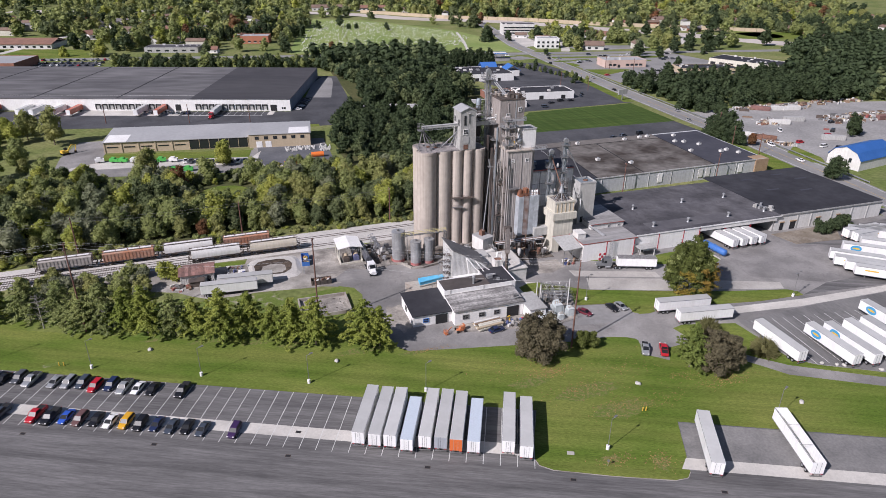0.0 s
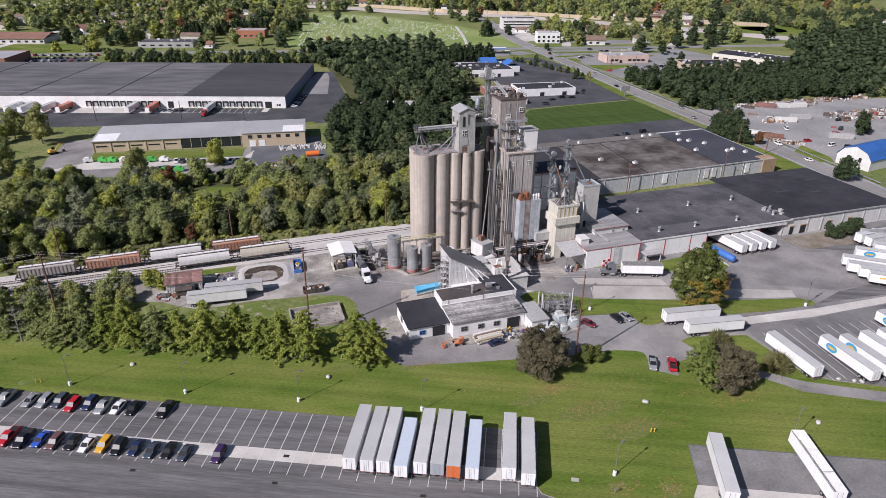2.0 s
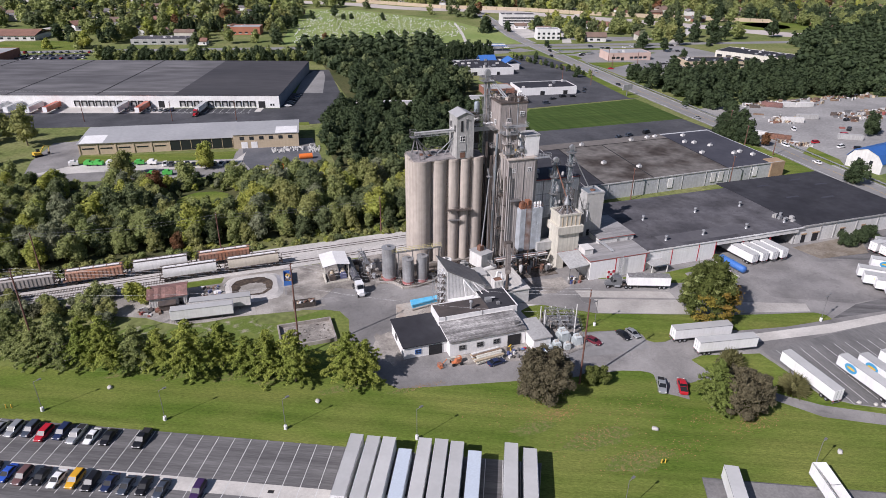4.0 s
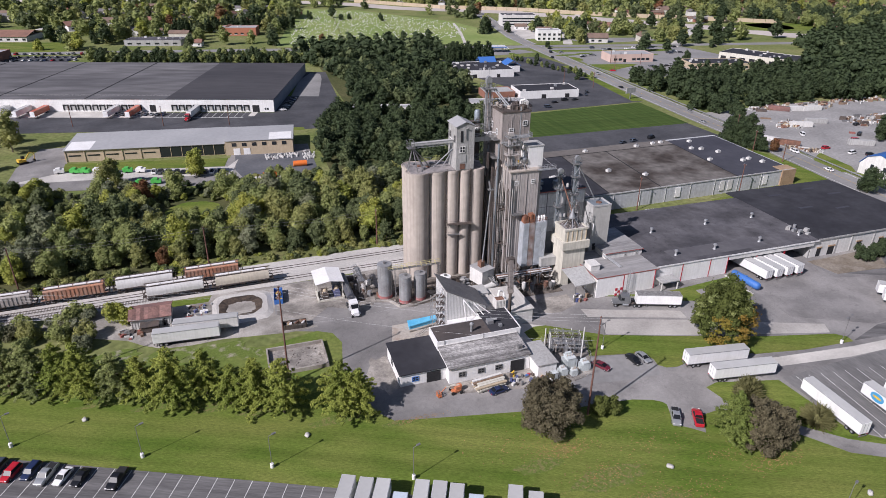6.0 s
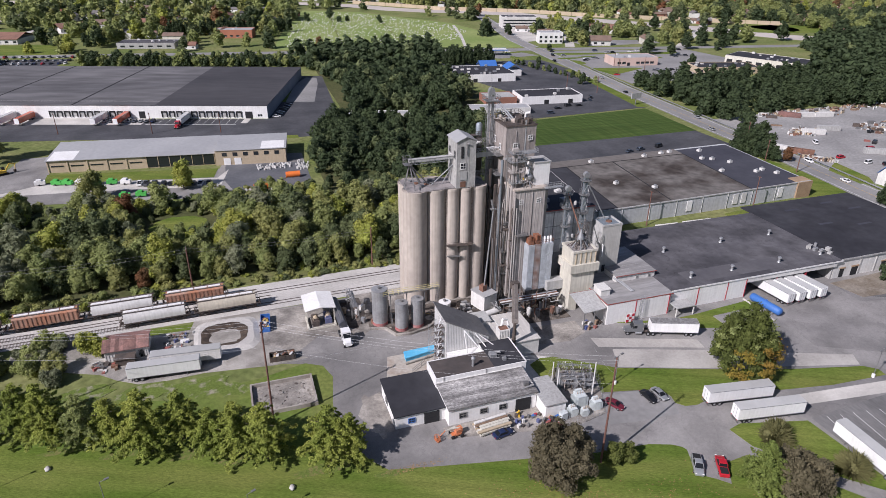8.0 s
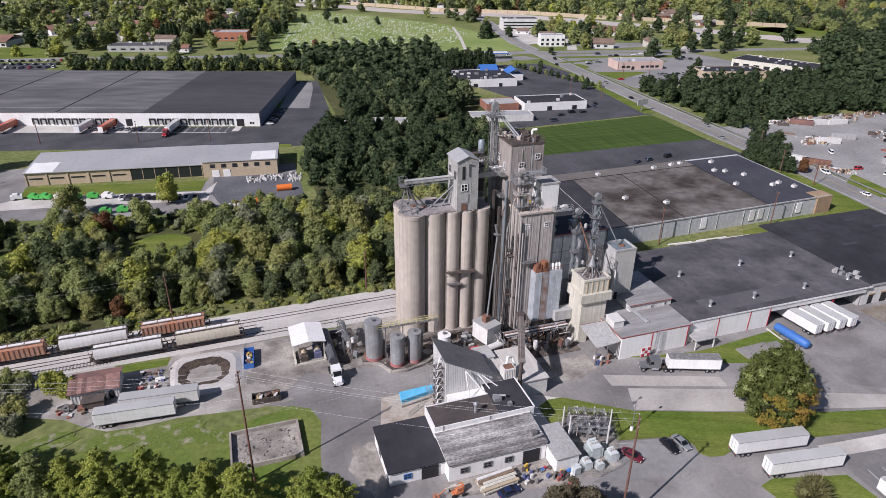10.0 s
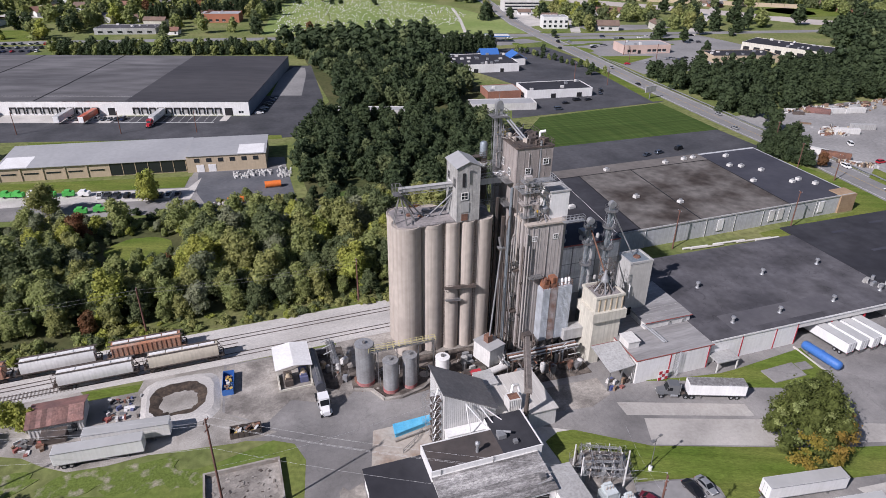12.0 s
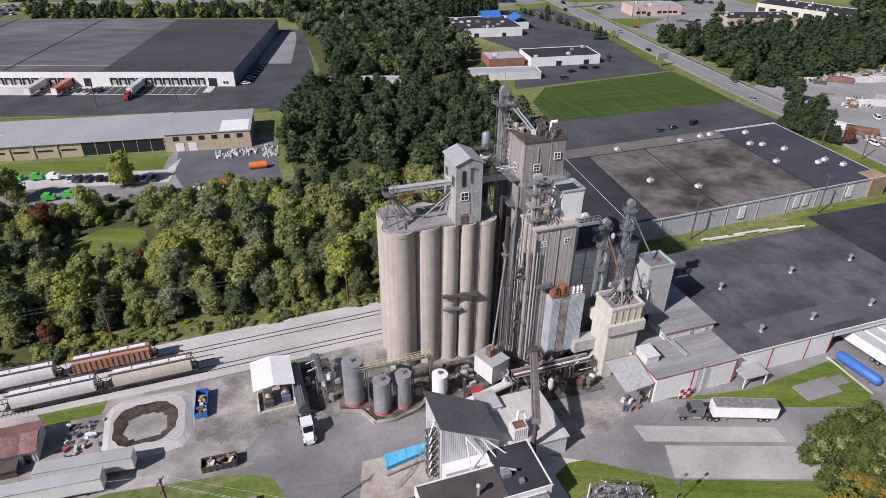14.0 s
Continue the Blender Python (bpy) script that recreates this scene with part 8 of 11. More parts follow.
# railway hopper cars
def hopper_car(col, label, ribbed=True):
    """A covered hopper, 17.6 m long, centred at the origin."""
    t = thing("hopper_car", label, "rail car", "parked rail cars")
    L, h0, h1, w = 17.6, 1.6, 4.5, 1.58
    if ribbed:
        prof = [(-w, h0 + 0.1), (-w, h1 - 0.35), (-w * 0.75, h1), (w * 0.75, h1), (w, h1 - 0.35), (w, h0 + 0.1)]
    else:
        prof = [(-w * 0.94, h0), (-w, h0 + 0.9), (-w, h1 - 0.9), (-w * 0.7, h1 - 0.15), (-w * 0.3, h1), (w * 0.3, h1), (w * 0.7, h1 - 0.15), (w, h1 - 0.9), (w, h0 + 0.9), (w * 0.94, h0)]
    n = len(prof)
    b = Shape().add([(-L / 2 + 1.2, a, z) for a, z in prof] + [(L / 2 - 1.2, a, z) for a, z in prof], [tuple(range(n)), tuple(range(n, 2 * n))[::-1]] + [(i, i + n, (i + 1) % n + n, (i + 1) % n) for i in range(n)])
    if ribbed:
        rib = Shape().box(0, -0.12, 0, 0.16, 0.02, h1 - h0 - 0.5).mesh("rib")
        for k in range(15):
            x = -L / 2 + 1.3 + k * (L - 2.8) / 14
            part("rib", rib, col, t, at=pose(x, -w, h0 + 0.1))
            if k % 2 == 0:
                part("rib", rib, col, t, at=pose(x + 0.16, w, h0 + 0.1, 0, 0, 180))
    part("body", b, col, t, smooth=not ribbed)
    for k in range(4):
        part("roof_hatch", Shape().box(-L / 2 + 1.6 + k * (L - 3.2) / 4, -0.42, h1, -L / 2 + 1.6 + (k + 0.92) * (L - 3.2) / 4, 0.42, h1 + 0.16), WHITE, t)
    part("running_board", Shape().box(-L / 2 + 0.6, -1.15, h1 + 0.02, L / 2 - 0.6, -0.7, h1 + 0.12).box(-L / 2 + 0.6, 0.7, h1 + 0.02, L / 2 - 0.6, 1.15, h1 + 0.12), DARKRUST, t)
    part("sill", Shape().box(-L / 2, -0.35, 0.9, L / 2, 0.35, 1.3).box(-L / 2, -w + 0.1, 1.2, -L / 2 + 0.3, w - 0.1, 1.6).box(L / 2 - 0.3, -w + 0.1, 1.2, L / 2, w - 0.1, 1.6), DARKRUST, t)
    for y in (-w, w - 0.1):
        part("side_sill", Shape().box(-L / 2 + 0.3, y, h0 - 0.12, L / 2 - 0.3, y + 0.1, h0 + 0.16), DARKRUST if not ribbed else col, t)
    for x in (-4.6, 0, 4.6):
        part("chute", Shape().add([(x - 1.7, -0.8, 1.6), (x + 1.7, -0.8, 1.6), (x + 1.7, 0.8, 1.6), (x - 1.7, 0.8, 1.6), (x - 0.5, -0.5, 0.5), (x + 0.5, -0.5, 0.5), (x + 0.5, 0.5, 0.5), (x - 0.5, 0.5, 0.5)], [(0, 1, 5, 4), (1, 2, 6, 5), (2, 3, 7, 6), (3, 0, 4, 7), (4, 5, 6, 7)]), DARKRUST, t)
    for s in (-1, 1):
        for y in (-1.3, 1.3):
            part("end_strut", Shape().tube((s * (L / 2 - 0.2), y, 1.4), (s * (L / 2 - 1.25), y, h1 - 0.4), 0.07, seg=4), DARKRUST, t)
        part("end_ladder", Shape().tube((s * (L / 2 - 0.2), -1.3, 1.4), (s * (L / 2 - 0.2), -1.3, h1), 0.05, seg=4), DARKRUST, t)
        for d in (-0.9, 0.9):
            for y in (-0.75, 0.75):
                part("wheel", Shape().tube((s * (L / 2 - 2.4) + d, y - 0.07, 0.46), (s * (L / 2 - 2.4) + d, y + 0.07, 0.46), 0.46, seg=14), DARKRUST, t)
        for y in (-1.0, 0.85):
            part("bogie_frame", Shape().box(s * (L / 2 - 2.4) - 1.4, y, 0.35, s * (L / 2 - 2.4) + 1.4, y + 0.15, 0.8), DARKRUST, t)
    return t


CAR_RED = mat("faded_rust_red", (0.43, 0.2, 0.115), (0.4, 0.27, 0.205), rough=0.85, s1=0.3, s2=2, var=0.18, streak=0.4)
CAR_CREAM = mat("hopper_cream", (0.560, 0.510, 0.410), (0.480, 0.430, 0.345), rough=0.7, s1=0.2, s2=1.5, var=0.1, streak=0.3)
CAR_WHITE = mat("hopper_white", (0.7, 0.69, 0.665), (0.61, 0.6, 0.57), rough=0.7, s1=0.2, s2=1.5, var=0.08, streak=0.25)
CAR_GREY = mat("hopper_grey", (0.400, 0.370, 0.340), (0.330, 0.300, 0.275), rough=0.8, s1=0.3, s2=1.5, var=0.12, streak=0.35)


def on_track(c, x, y, slope):
    c.matrix_world = pose(x, y + slope * x, 0.262, 0, 0, math.degrees(math.atan(slope)))
    return c


on_track(hopper_car(CAR_CREAM, "cream rounded covered hopper car on the near track", False), 8.0, 205.8, 0.026)
on_track(hopper_car(CAR_WHITE, "dirty white rounded covered hopper car on the near track", False), -10.6, 205.8, 0.026)
on_track(hopper_car(CAR_RED, "rust-red ribbed hopper car behind the near track"), -0.4, 213.0, 0.03)
on_track(hopper_car(CAR_WHITE, "dirty white rounded covered hopper car", False), -19.2, 213.0, 0.03)
on_track(hopper_car(CAR_RED, "rust-red ribbed hopper car with white roof"), -37.6, 213.0, 0.03)
on_track(hopper_car(CAR_GREY, "grey-brown ribbed hopper car at the end of the string"), -56.0, 213.0, 0.03)


# cars
def car(kind="sedan", plain=False):
    """A car, its nose at +x, centred at the origin; kind: sedan, suv or pickup."""
    t = thing("car", "parked car", "car", "parked cars")
    L, W, H = {"sedan": (4.7, 1.8, 1.42), "suv": (4.7, 1.88, 1.72), "pickup": (5.7, 1.98, 1.85), "van": (5.0, 1.95, 1.95)}[kind]
    belt = {"sedan": 0.88, "suv": 1.02, "pickup": 1.12, "van": 1.05}[kind]
    top = {"sedan": (-1.75, -1.0, 0.35, 1.15), "suv": (-2.25, -1.9, 0.45, 1.15), "pickup": (-0.7, -0.5, 0.75, 1.45), "van": (-2.45, -2.2, 0.9, 1.7)}[kind]
    # lower body as a loft of rounded sections
    secs = [(-L / 2, 0.80, 0.40, belt * 0.86), (-L / 2 + 0.18, 0.95, 0.26, belt), (-L * 0.2, 1.0, 0.24, belt + 0.02), (L * 0.18, 1.0, 0.24, belt), (L / 2 - 0.9, 0.97, 0.24, belt - 0.06), (L / 2 - 0.15, 0.88, 0.28, belt * 0.78), (L / 2, 0.74, 0.38, belt * 0.66)]
    vs, fs = [], []
    for x, k, z0, z1 in secs:
        h = W / 2 * k
        vs += [(x, -h * 0.94, z0), (x, -h, z0 + 0.2), (x, -h, z1 - 0.18), (x, -h * 0.88, z1), (x, h * 0.88, z1), (x, h, z1 - 0.18), (x, h, z0 + 0.2), (x, h * 0.94, z0)]
    for i in range(len(secs) - 1):
        for j in range(8):
            a, b = i * 8 + j, i * 8 + (j + 1) % 8
            fs.append((a, a + 8, b + 8, b))
    n = (len(secs) - 1) * 8
    fs += [tuple(range(8)), tuple(range(n, n + 8))[::-1]]
    part("body", Shape().add(vs, fs), TRAILER_WHITE, t, smooth=True)
    x0, x1, x2, x3 = top
    g, r_ = W / 2 * 0.90, W / 2 * 0.74
    part("cabin_glass", Shape().add([(x0, -g, belt - 0.02), (x3, -g, belt - 0.02), (x3, g, belt - 0.02), (x0, g, belt - 0.02), (x1, -r_, H - 0.06), (x2, -r_, H - 0.06), (x2, r_, H - 0.06), (x1, r_, H - 0.06)], [(0, 1, 5, 4), (1, 2, 6, 5), (2, 3, 7, 6), (3, 0, 4, 7), (4, 5, 6, 7)]), CARGLASS, t)
    rf = Shape().add([(x1 - 0.05, -r_ - 0.03, H - 0.07), (x2 + 0.05, -r_ - 0.03, H - 0.07), (x2 + 0.05, r_ + 0.03, H - 0.07), (x1 - 0.05, r_ + 0.03, H - 0.07), (x1 + 0.15, -r_ + 0.12, H), (x2 - 0.15, -r_ + 0.12, H), (x2 - 0.15, r_ - 0.12, H), (x1 + 0.15, r_ - 0.12, H)], [(0, 1, 5, 4), (1, 2, 6, 5), (2, 3, 7, 6), (3, 0, 4, 7), (4, 5, 6, 7), (0, 3, 2, 1)])
    for xa, xb in ((x0, x1), (x3, x2)):
        for s in (-1, 1):
            rf.tube((xa, s * g, belt), (xb, s * r_, H - 0.05), 0.06, seg=4)
    part("top", rf, TRAILER_WHITE, t)
    if kind == "pickup":
        part("bed", Shape().box(-L / 2 + 0.25, -W / 2 + 0.22, belt + 0.005, -0.85, W / 2 - 0.22, belt + 0.02), BLACK, t)
    if plain:
        for x in (-L * 0.29, L * 0.30):
            part("axle", Shape().tube((x, -W / 2 + 0.02, 0.33), (x, W / 2 - 0.02, 0.33), 0.33, seg=12), BLACK, t)
        return t
    wheels(t, (-L * 0.29, L * 0.30), W / 2 - 0.1, 0.33, CAR_TYRE, CAR_RIM)
    for s in (-1, 1):
        part("headlight", Shape().box(L / 2 - 0.14, s * W * 0.34 - 0.18, belt * 0.66, L / 2 - 0.02, s * W * 0.34 + 0.18, belt * 0.8), WHITE, t)
        part("tail_light", Shape().box(-L / 2 - 0.01, s * W * 0.36 - 0.14, belt * 0.68, -L / 2 + 0.1, s * W * 0.36 + 0.14, belt * 0.86), RED, t)
    return t


CARS = {k: car(k) for k in ("sedan", "suv", "pickup")}
FARCARS = {k: car(k, True) for k in ("sedan", "suv", "pickup", "van")}
COLS = {"black": paint("black_car", (0.012, 0.012, 0.014)), "grey": paint("grey_car", (0.10, 0.105, 0.115), 0.3), "silver": paint("silver_car", (0.42, 0.43, 0.43), 0.5), "white": paint("white_car", (0.74, 0.74, 0.72)), "red": paint("red_car", (0.42, 0.015, 0.025)),
        "blue": paint("blue_car", (0.03, 0.09, 0.42)), "navy": paint("navy_car", (0.018, 0.028, 0.075)), "maroon": paint("maroon_car", (0.14, 0.018, 0.03)), "yellow": paint("yellow_car", (0.62, 0.33, 0.02)), "brown": paint("brown_car", (0.13, 0.07, 0.065)), "purple": paint("purple_car", (0.045, 0.022, 0.075)), "slate": paint("slate_car", (0.07, 0.085, 0.11), 0.3)}
used = set()


def park(kind, col, x, y, ang, where, z=0.075):
    kw = {"body": COLS[col], "top": COLS[col]}
    word = {"suv": "sport utility car", "sedan": "saloon car", "pickup": "pickup truck", "van": "van"}[kind]
    cars = FARCARS if y > 250 else CARS
    if (kind, y > 250) not in used:
        c = cars[kind]
        used.add((kind, y > 250))
        c.matrix_world = pose(x, y, z, 0, 0, ang)
        for o in c.children_recursive:
            if o.name.split(".")[0] in kw:
                o.material_slots[0].link = "OBJECT"
                o.material_slots[0].material = kw[o.name.split(".")[0]]
    else:
        c = place(cars[kind], x, y, ang, z, "", **kw)
    c["label"] = f"{col} {word} {where}"
    c["category"] = {"pickup": "pickup truck", "van": "van"}.get(kind, "car")
    return c


ROW1 = ((-84.0, "sedan", "black"), (-80.4, "suv", "grey"), (-77.0, "pickup", "silver"), (-71.0, "sedan", "silver"), (-67.6, "suv", "silver"), (-64.2, "suv", "slate"), (-60.6, "suv", "red"), (-57.1, "suv", "navy"), (-53.6, "pickup", "silver"), (-50.2, "sedan", "white"), (-46.7, "sedan", "black"), (-39.5, "pickup", "black"), (-87.6, "suv", "grey"), (-91, "sedan", "white"))
for k, (u, kind, col) in enumerate(ROW1):
    x, y = lot(u + 0.3, -3.4 - 0.5 * (k % 3 == 0) + 0.4 * (k % 2))
    park(kind, col, x, y, LOT - 90 + (k % 3 - 1), "in the upper row of the asphalt lot")
ROW2 = ((-75.6, "pickup", "slate"), (-67.4, "pickup", "red"), (-63.8, "pickup", "black"), (-60.3, "sedan", "blue"), (-56.9, "suv", "brown"), (-53.3, "sedan", "black"), (-49.9, "sedan", "white"), (-46.4, "suv", "yellow"), (-43.0, "suv", "black"), (-39.4, "sedan", "navy"), (-35.9, "sedan", "slate"), (-32.5, "sedan", "black"), (-28.9, "sedan", "slate"), (-21.9, "suv", "purple"), (-79, "suv", "grey"), (-86, "sedan", "silver"))
for k, (u, kind, col) in enumerate(ROW2):
    x, y = lot(u + 0.2, -15.2 + 0.3 * (k % 2))
    park(kind, col, x, y, LOT - 90 + (k % 3 - 1), "parked across the pale concrete band")
park("pickup", "silver", 94.8, 116.3, -120, "on the pad beside the lawn")
park("pickup", "red", 99.2, 114.5, 62, "on the pad beside the lawn")
park("sedan", "maroon", 89.0, 137.6, -62, "beside the substation fence", 0.08)
park("sedan", "black", 98.0, 137.5, -83, "by the green verge")
park("sedan", "silver", 100.9, 137.5, -84, "by the green verge")
park("sedan", "navy", 61.4, 136.6, 8, "before the office timber stack")
# distant cars
rc = random.Random(77)
FAR = ["black", "grey", "silver", "white", "slate", "navy", "red", "white", "silver", "black"]
for k in range(9):
    park(rc.choice(("sedan", "suv")), rc.choice(FAR), 38 - 66 * math.cos(radians(WT)) - 3.1 * k, 424 + 0.9 * k, WT - 90 + rc.uniform(-4, 4), "parked before the far docks")
for k in range(7):
    park(rc.choice(("sedan", "suv")), rc.choice(FAR), 41 + 1.6 * k, 416 + 4.6 * k, -8, "beside the far warehouse end")
for k in range(10):
    park(rc.choice(("sedan", "suv", "pickup")), rc.choice(FAR), -24 + 3.1 * k + rc.uniform(-0.5, 0.5), 320.5 - 0.28 * 3.1 * k, 80 + rc.uniform(-8, 8), "in the tan building's yard")
for x, y, a in ((199, 300, 20), (206, 301, 15), (218, 303, 20), (238, 290, -10), (206, 388, 5), (215, 392, 5), (222, 391, 8), (196, 378, 0), (236, 402, 70), (240, 408, 70)):
    park(rc.choice(("sedan", "suv", "van")), rc.choice(("black", "navy", "white", "slate")), x, y, a, "in the grey side lot")
for x, y, a in ((266, 236, 85), (272.5, 262, -95), (265.5, 322, 85), (274.5, 345, -94), (271, 415, 86), (281, 462, -92), (279.5, 535, 85), (291, 560, -95)):
    park(rc.choice(("sedan", "suv", "van")), rc.choice(FAR), x, y, a, "on the two-lane road", 0.09)
for x, y, a in ((298, 252, 10), (304, 247, -20), (292, 262, 0), (318, 268, -15), (330, 276, 30), (346, 292, 10), (300, 285, 60)):
    park(rc.choice(("pickup", "van", "suv")), rc.choice(("red", "maroon", "black", "white", "red")), x, y, a, "standing in the salvage yard")
for k in range(40):
    park(rc.choice(("sedan", "suv")), rc.choice(FAR), rc.uniform(298, 420), rc.choice((470, 476, 530, 536, 560)) + rc.uniform(-2, 2), rc.uniform(-20, 10), "in the shopping car park")
for k in range(30):
    park(rc.choice(("sedan", "suv", "van")), rc.choice(FAR), -152 + 5.6 * (k % 10) + rc.uniform(-0.8, 0.8), (638, 652, 668)[k // 10] - 1.2 * (k % 10), 76 + rc.uniform(-5, 5), "in the dark side lot")
for k in range(30):
    park(rc.choice(("sedan", "suv")), rc.choice(FAR), -330 + 7 * k + rc.uniform(-1, 1), 672 - 1.0 * k + rc.choice((0, -12, -24)), 75 + rc.uniform(-5, 5), "in the dark side lot")
for k in range(14):
    park(rc.choice(("sedan", "suv", "van")), rc.choice(FAR), -60 + 40 * k, 1150 if k < 3 else 664 - 7.4 * k - 18, -10, "on the far street")
box_trailer.matrix_world = pose(158.0, 91.6, 0.08, 0, 0, 87)


# ---- trees ----
ex = thing("excavator", "yellow tracked excavator with its arm lowered", "excavator", at=pose(-80.5, 350.5, 0.08, 0, 0, 35))
for e in (-1.1, 1.1):
    tk = part("track", Shape().box(-1.7, e - 0.3, 0, 1.7, e + 0.3, 0.75).tube((-1.7, e - 0.3, 0.38), (-1.7, e + 0.3, 0.38), 0.37, seg=10).tube((1.7, e - 0.3, 0.38), (1.7, e + 0.3, 0.38), 0.37, seg=10), BLACK, ex)
part("house", Shape().box(-1.9, -1.25, 0.95, 1.2, 1.25, 1.9).box(-1.9, -1.1, 1.9, -0.6, 1.1, 2.25), YELLOW, ex)
part("turntable", Shape().lathe(0, 0, [(0.7, 0.8), (0.95, 0.8)], 14), STEEL, ex)
part("cab", Shape().box(0.0, 0.3, 1.9, 1.25, 1.25, 3.0).box(-0.05, 0.25, 3.0, 1.3, 1.3, 3.12), GLASS, ex, "glazed operator's cab")
part("boom", Shape().tube((1.1, -0.2, 1.6), (3.4, -0.2, 4.3), 0.28, 0.24, 4).tube((3.4, -0.2, 4.3), (5.6, -0.2, 3.7), 0.24, 0.2, 4), YELLOW, ex)
part("stick", Shape().tube((5.5, -0.2, 3.9), (5.0, -0.2, 1.2), 0.2, 0.16, 4), YELLOW, ex)
part("bucket", Shape().block(4.8, -0.2, 0.3, 0.9, 1.0, 0.9), DARKRUST, ex)
def leafmat(name, a, b):
    return mat(name, a, b, rough=0.75, s1=0.10, s2=0.6, var=0.22, place=True, island=0.22, spec=0.25, translucent=0.36)


LEAF_GREEN = leafmat("leaf_green", (0.222, 0.262, 0.092), (0.298, 0.326, 0.116))
# Dark leaf colour; also holds the cloud shade over woods B, C and D.
LEAF_DARK_AND_SHADED = leafmat("leaf_dark_and_shaded", (0.050, 0.074, 0.034), (0.070, 0.098, 0.042))
LEAF_OLIVE = leafmat("leaf_olive", (0.239, 0.261, 0.090), (0.312, 0.312, 0.109))
LEAF_YELLOW = leafmat("leaf_yellow_green", (0.290, 0.331, 0.068), (0.371, 0.378, 0.084))
LEAF_LIME = leafmat("leaf_fresh_green", (0.212, 0.262, 0.050), (0.320, 0.350, 0.072))
LEAF_PURPLE = leafmat("leaf_purple_brown", (0.11, 0.096, 0.058), (0.16, 0.14, 0.082))
LEAF_RED = leafmat("leaf_rust_red", (0.200, 0.085, 0.040), (0.160, 0.100, 0.045))
LEAF_MAPLE = leafmat("leaf_maple", (0.090, 0.112, 0.028), (0.138, 0.160, 0.040))
LEAF_BRUSH = leafmat("leaf_brush", (0.138, 0.144, 0.082), (0.192, 0.192, 0.110))
LEAF_SHRUB = leafmat("leaf_shrub", (0.150, 0.150, 0.062), (0.205, 0.195, 0.080))
LEAF_SPRUCE = leafmat("leaf_spruce", (0.122, 0.170, 0.040), (0.180, 0.224, 0.054))
LEAF_GREY = leafmat("leaf_grey_green", (0.196, 0.219, 0.124), (0.257, 0.270, 0.165))
LEAF_GOLD = leafmat("leaf_gold", (0.250, 0.215, 0.036), (0.290, 0.180, 0.040))
LEAF_DEEP = leafmat("leaf_deep_green", (0.112, 0.142, 0.062), (0.162, 0.190, 0.082))


def icosphere(sub):
    bm = bmesh.new()
    bmesh.ops.create_icosphere(bm, subdivisions=sub, radius=1.0)
    v = np.array([p.co[:] for p in bm.verts])
    f = np.array([[q.index for q in t.verts] for t in bm.faces])
    bm.free()
    return v, f


ICO = {0: icosphere(0), 1: icosphere(1), 2: icosphere(2)}


def raw_mesh(name, v, f, material):
    me = bpy.data.meshes.new(name)
    me.vertices.add(len(v))
    me.vertices.foreach_set("co", np.ascontiguousarray(v, dtype=np.float32).ravel())
    me.loops.add(len(f) * 3)
    me.loops.foreach_set("vertex_index", np.ascontiguousarray(f, dtype=np.int32).ravel())
    me.polygons.add(len(f))
    me.polygons.foreach_set("loop_start", np.arange(0, len(f) * 3, 3, dtype=np.int32))
    me.update(calc_edges=True)
    me.materials.append(material)
    return me


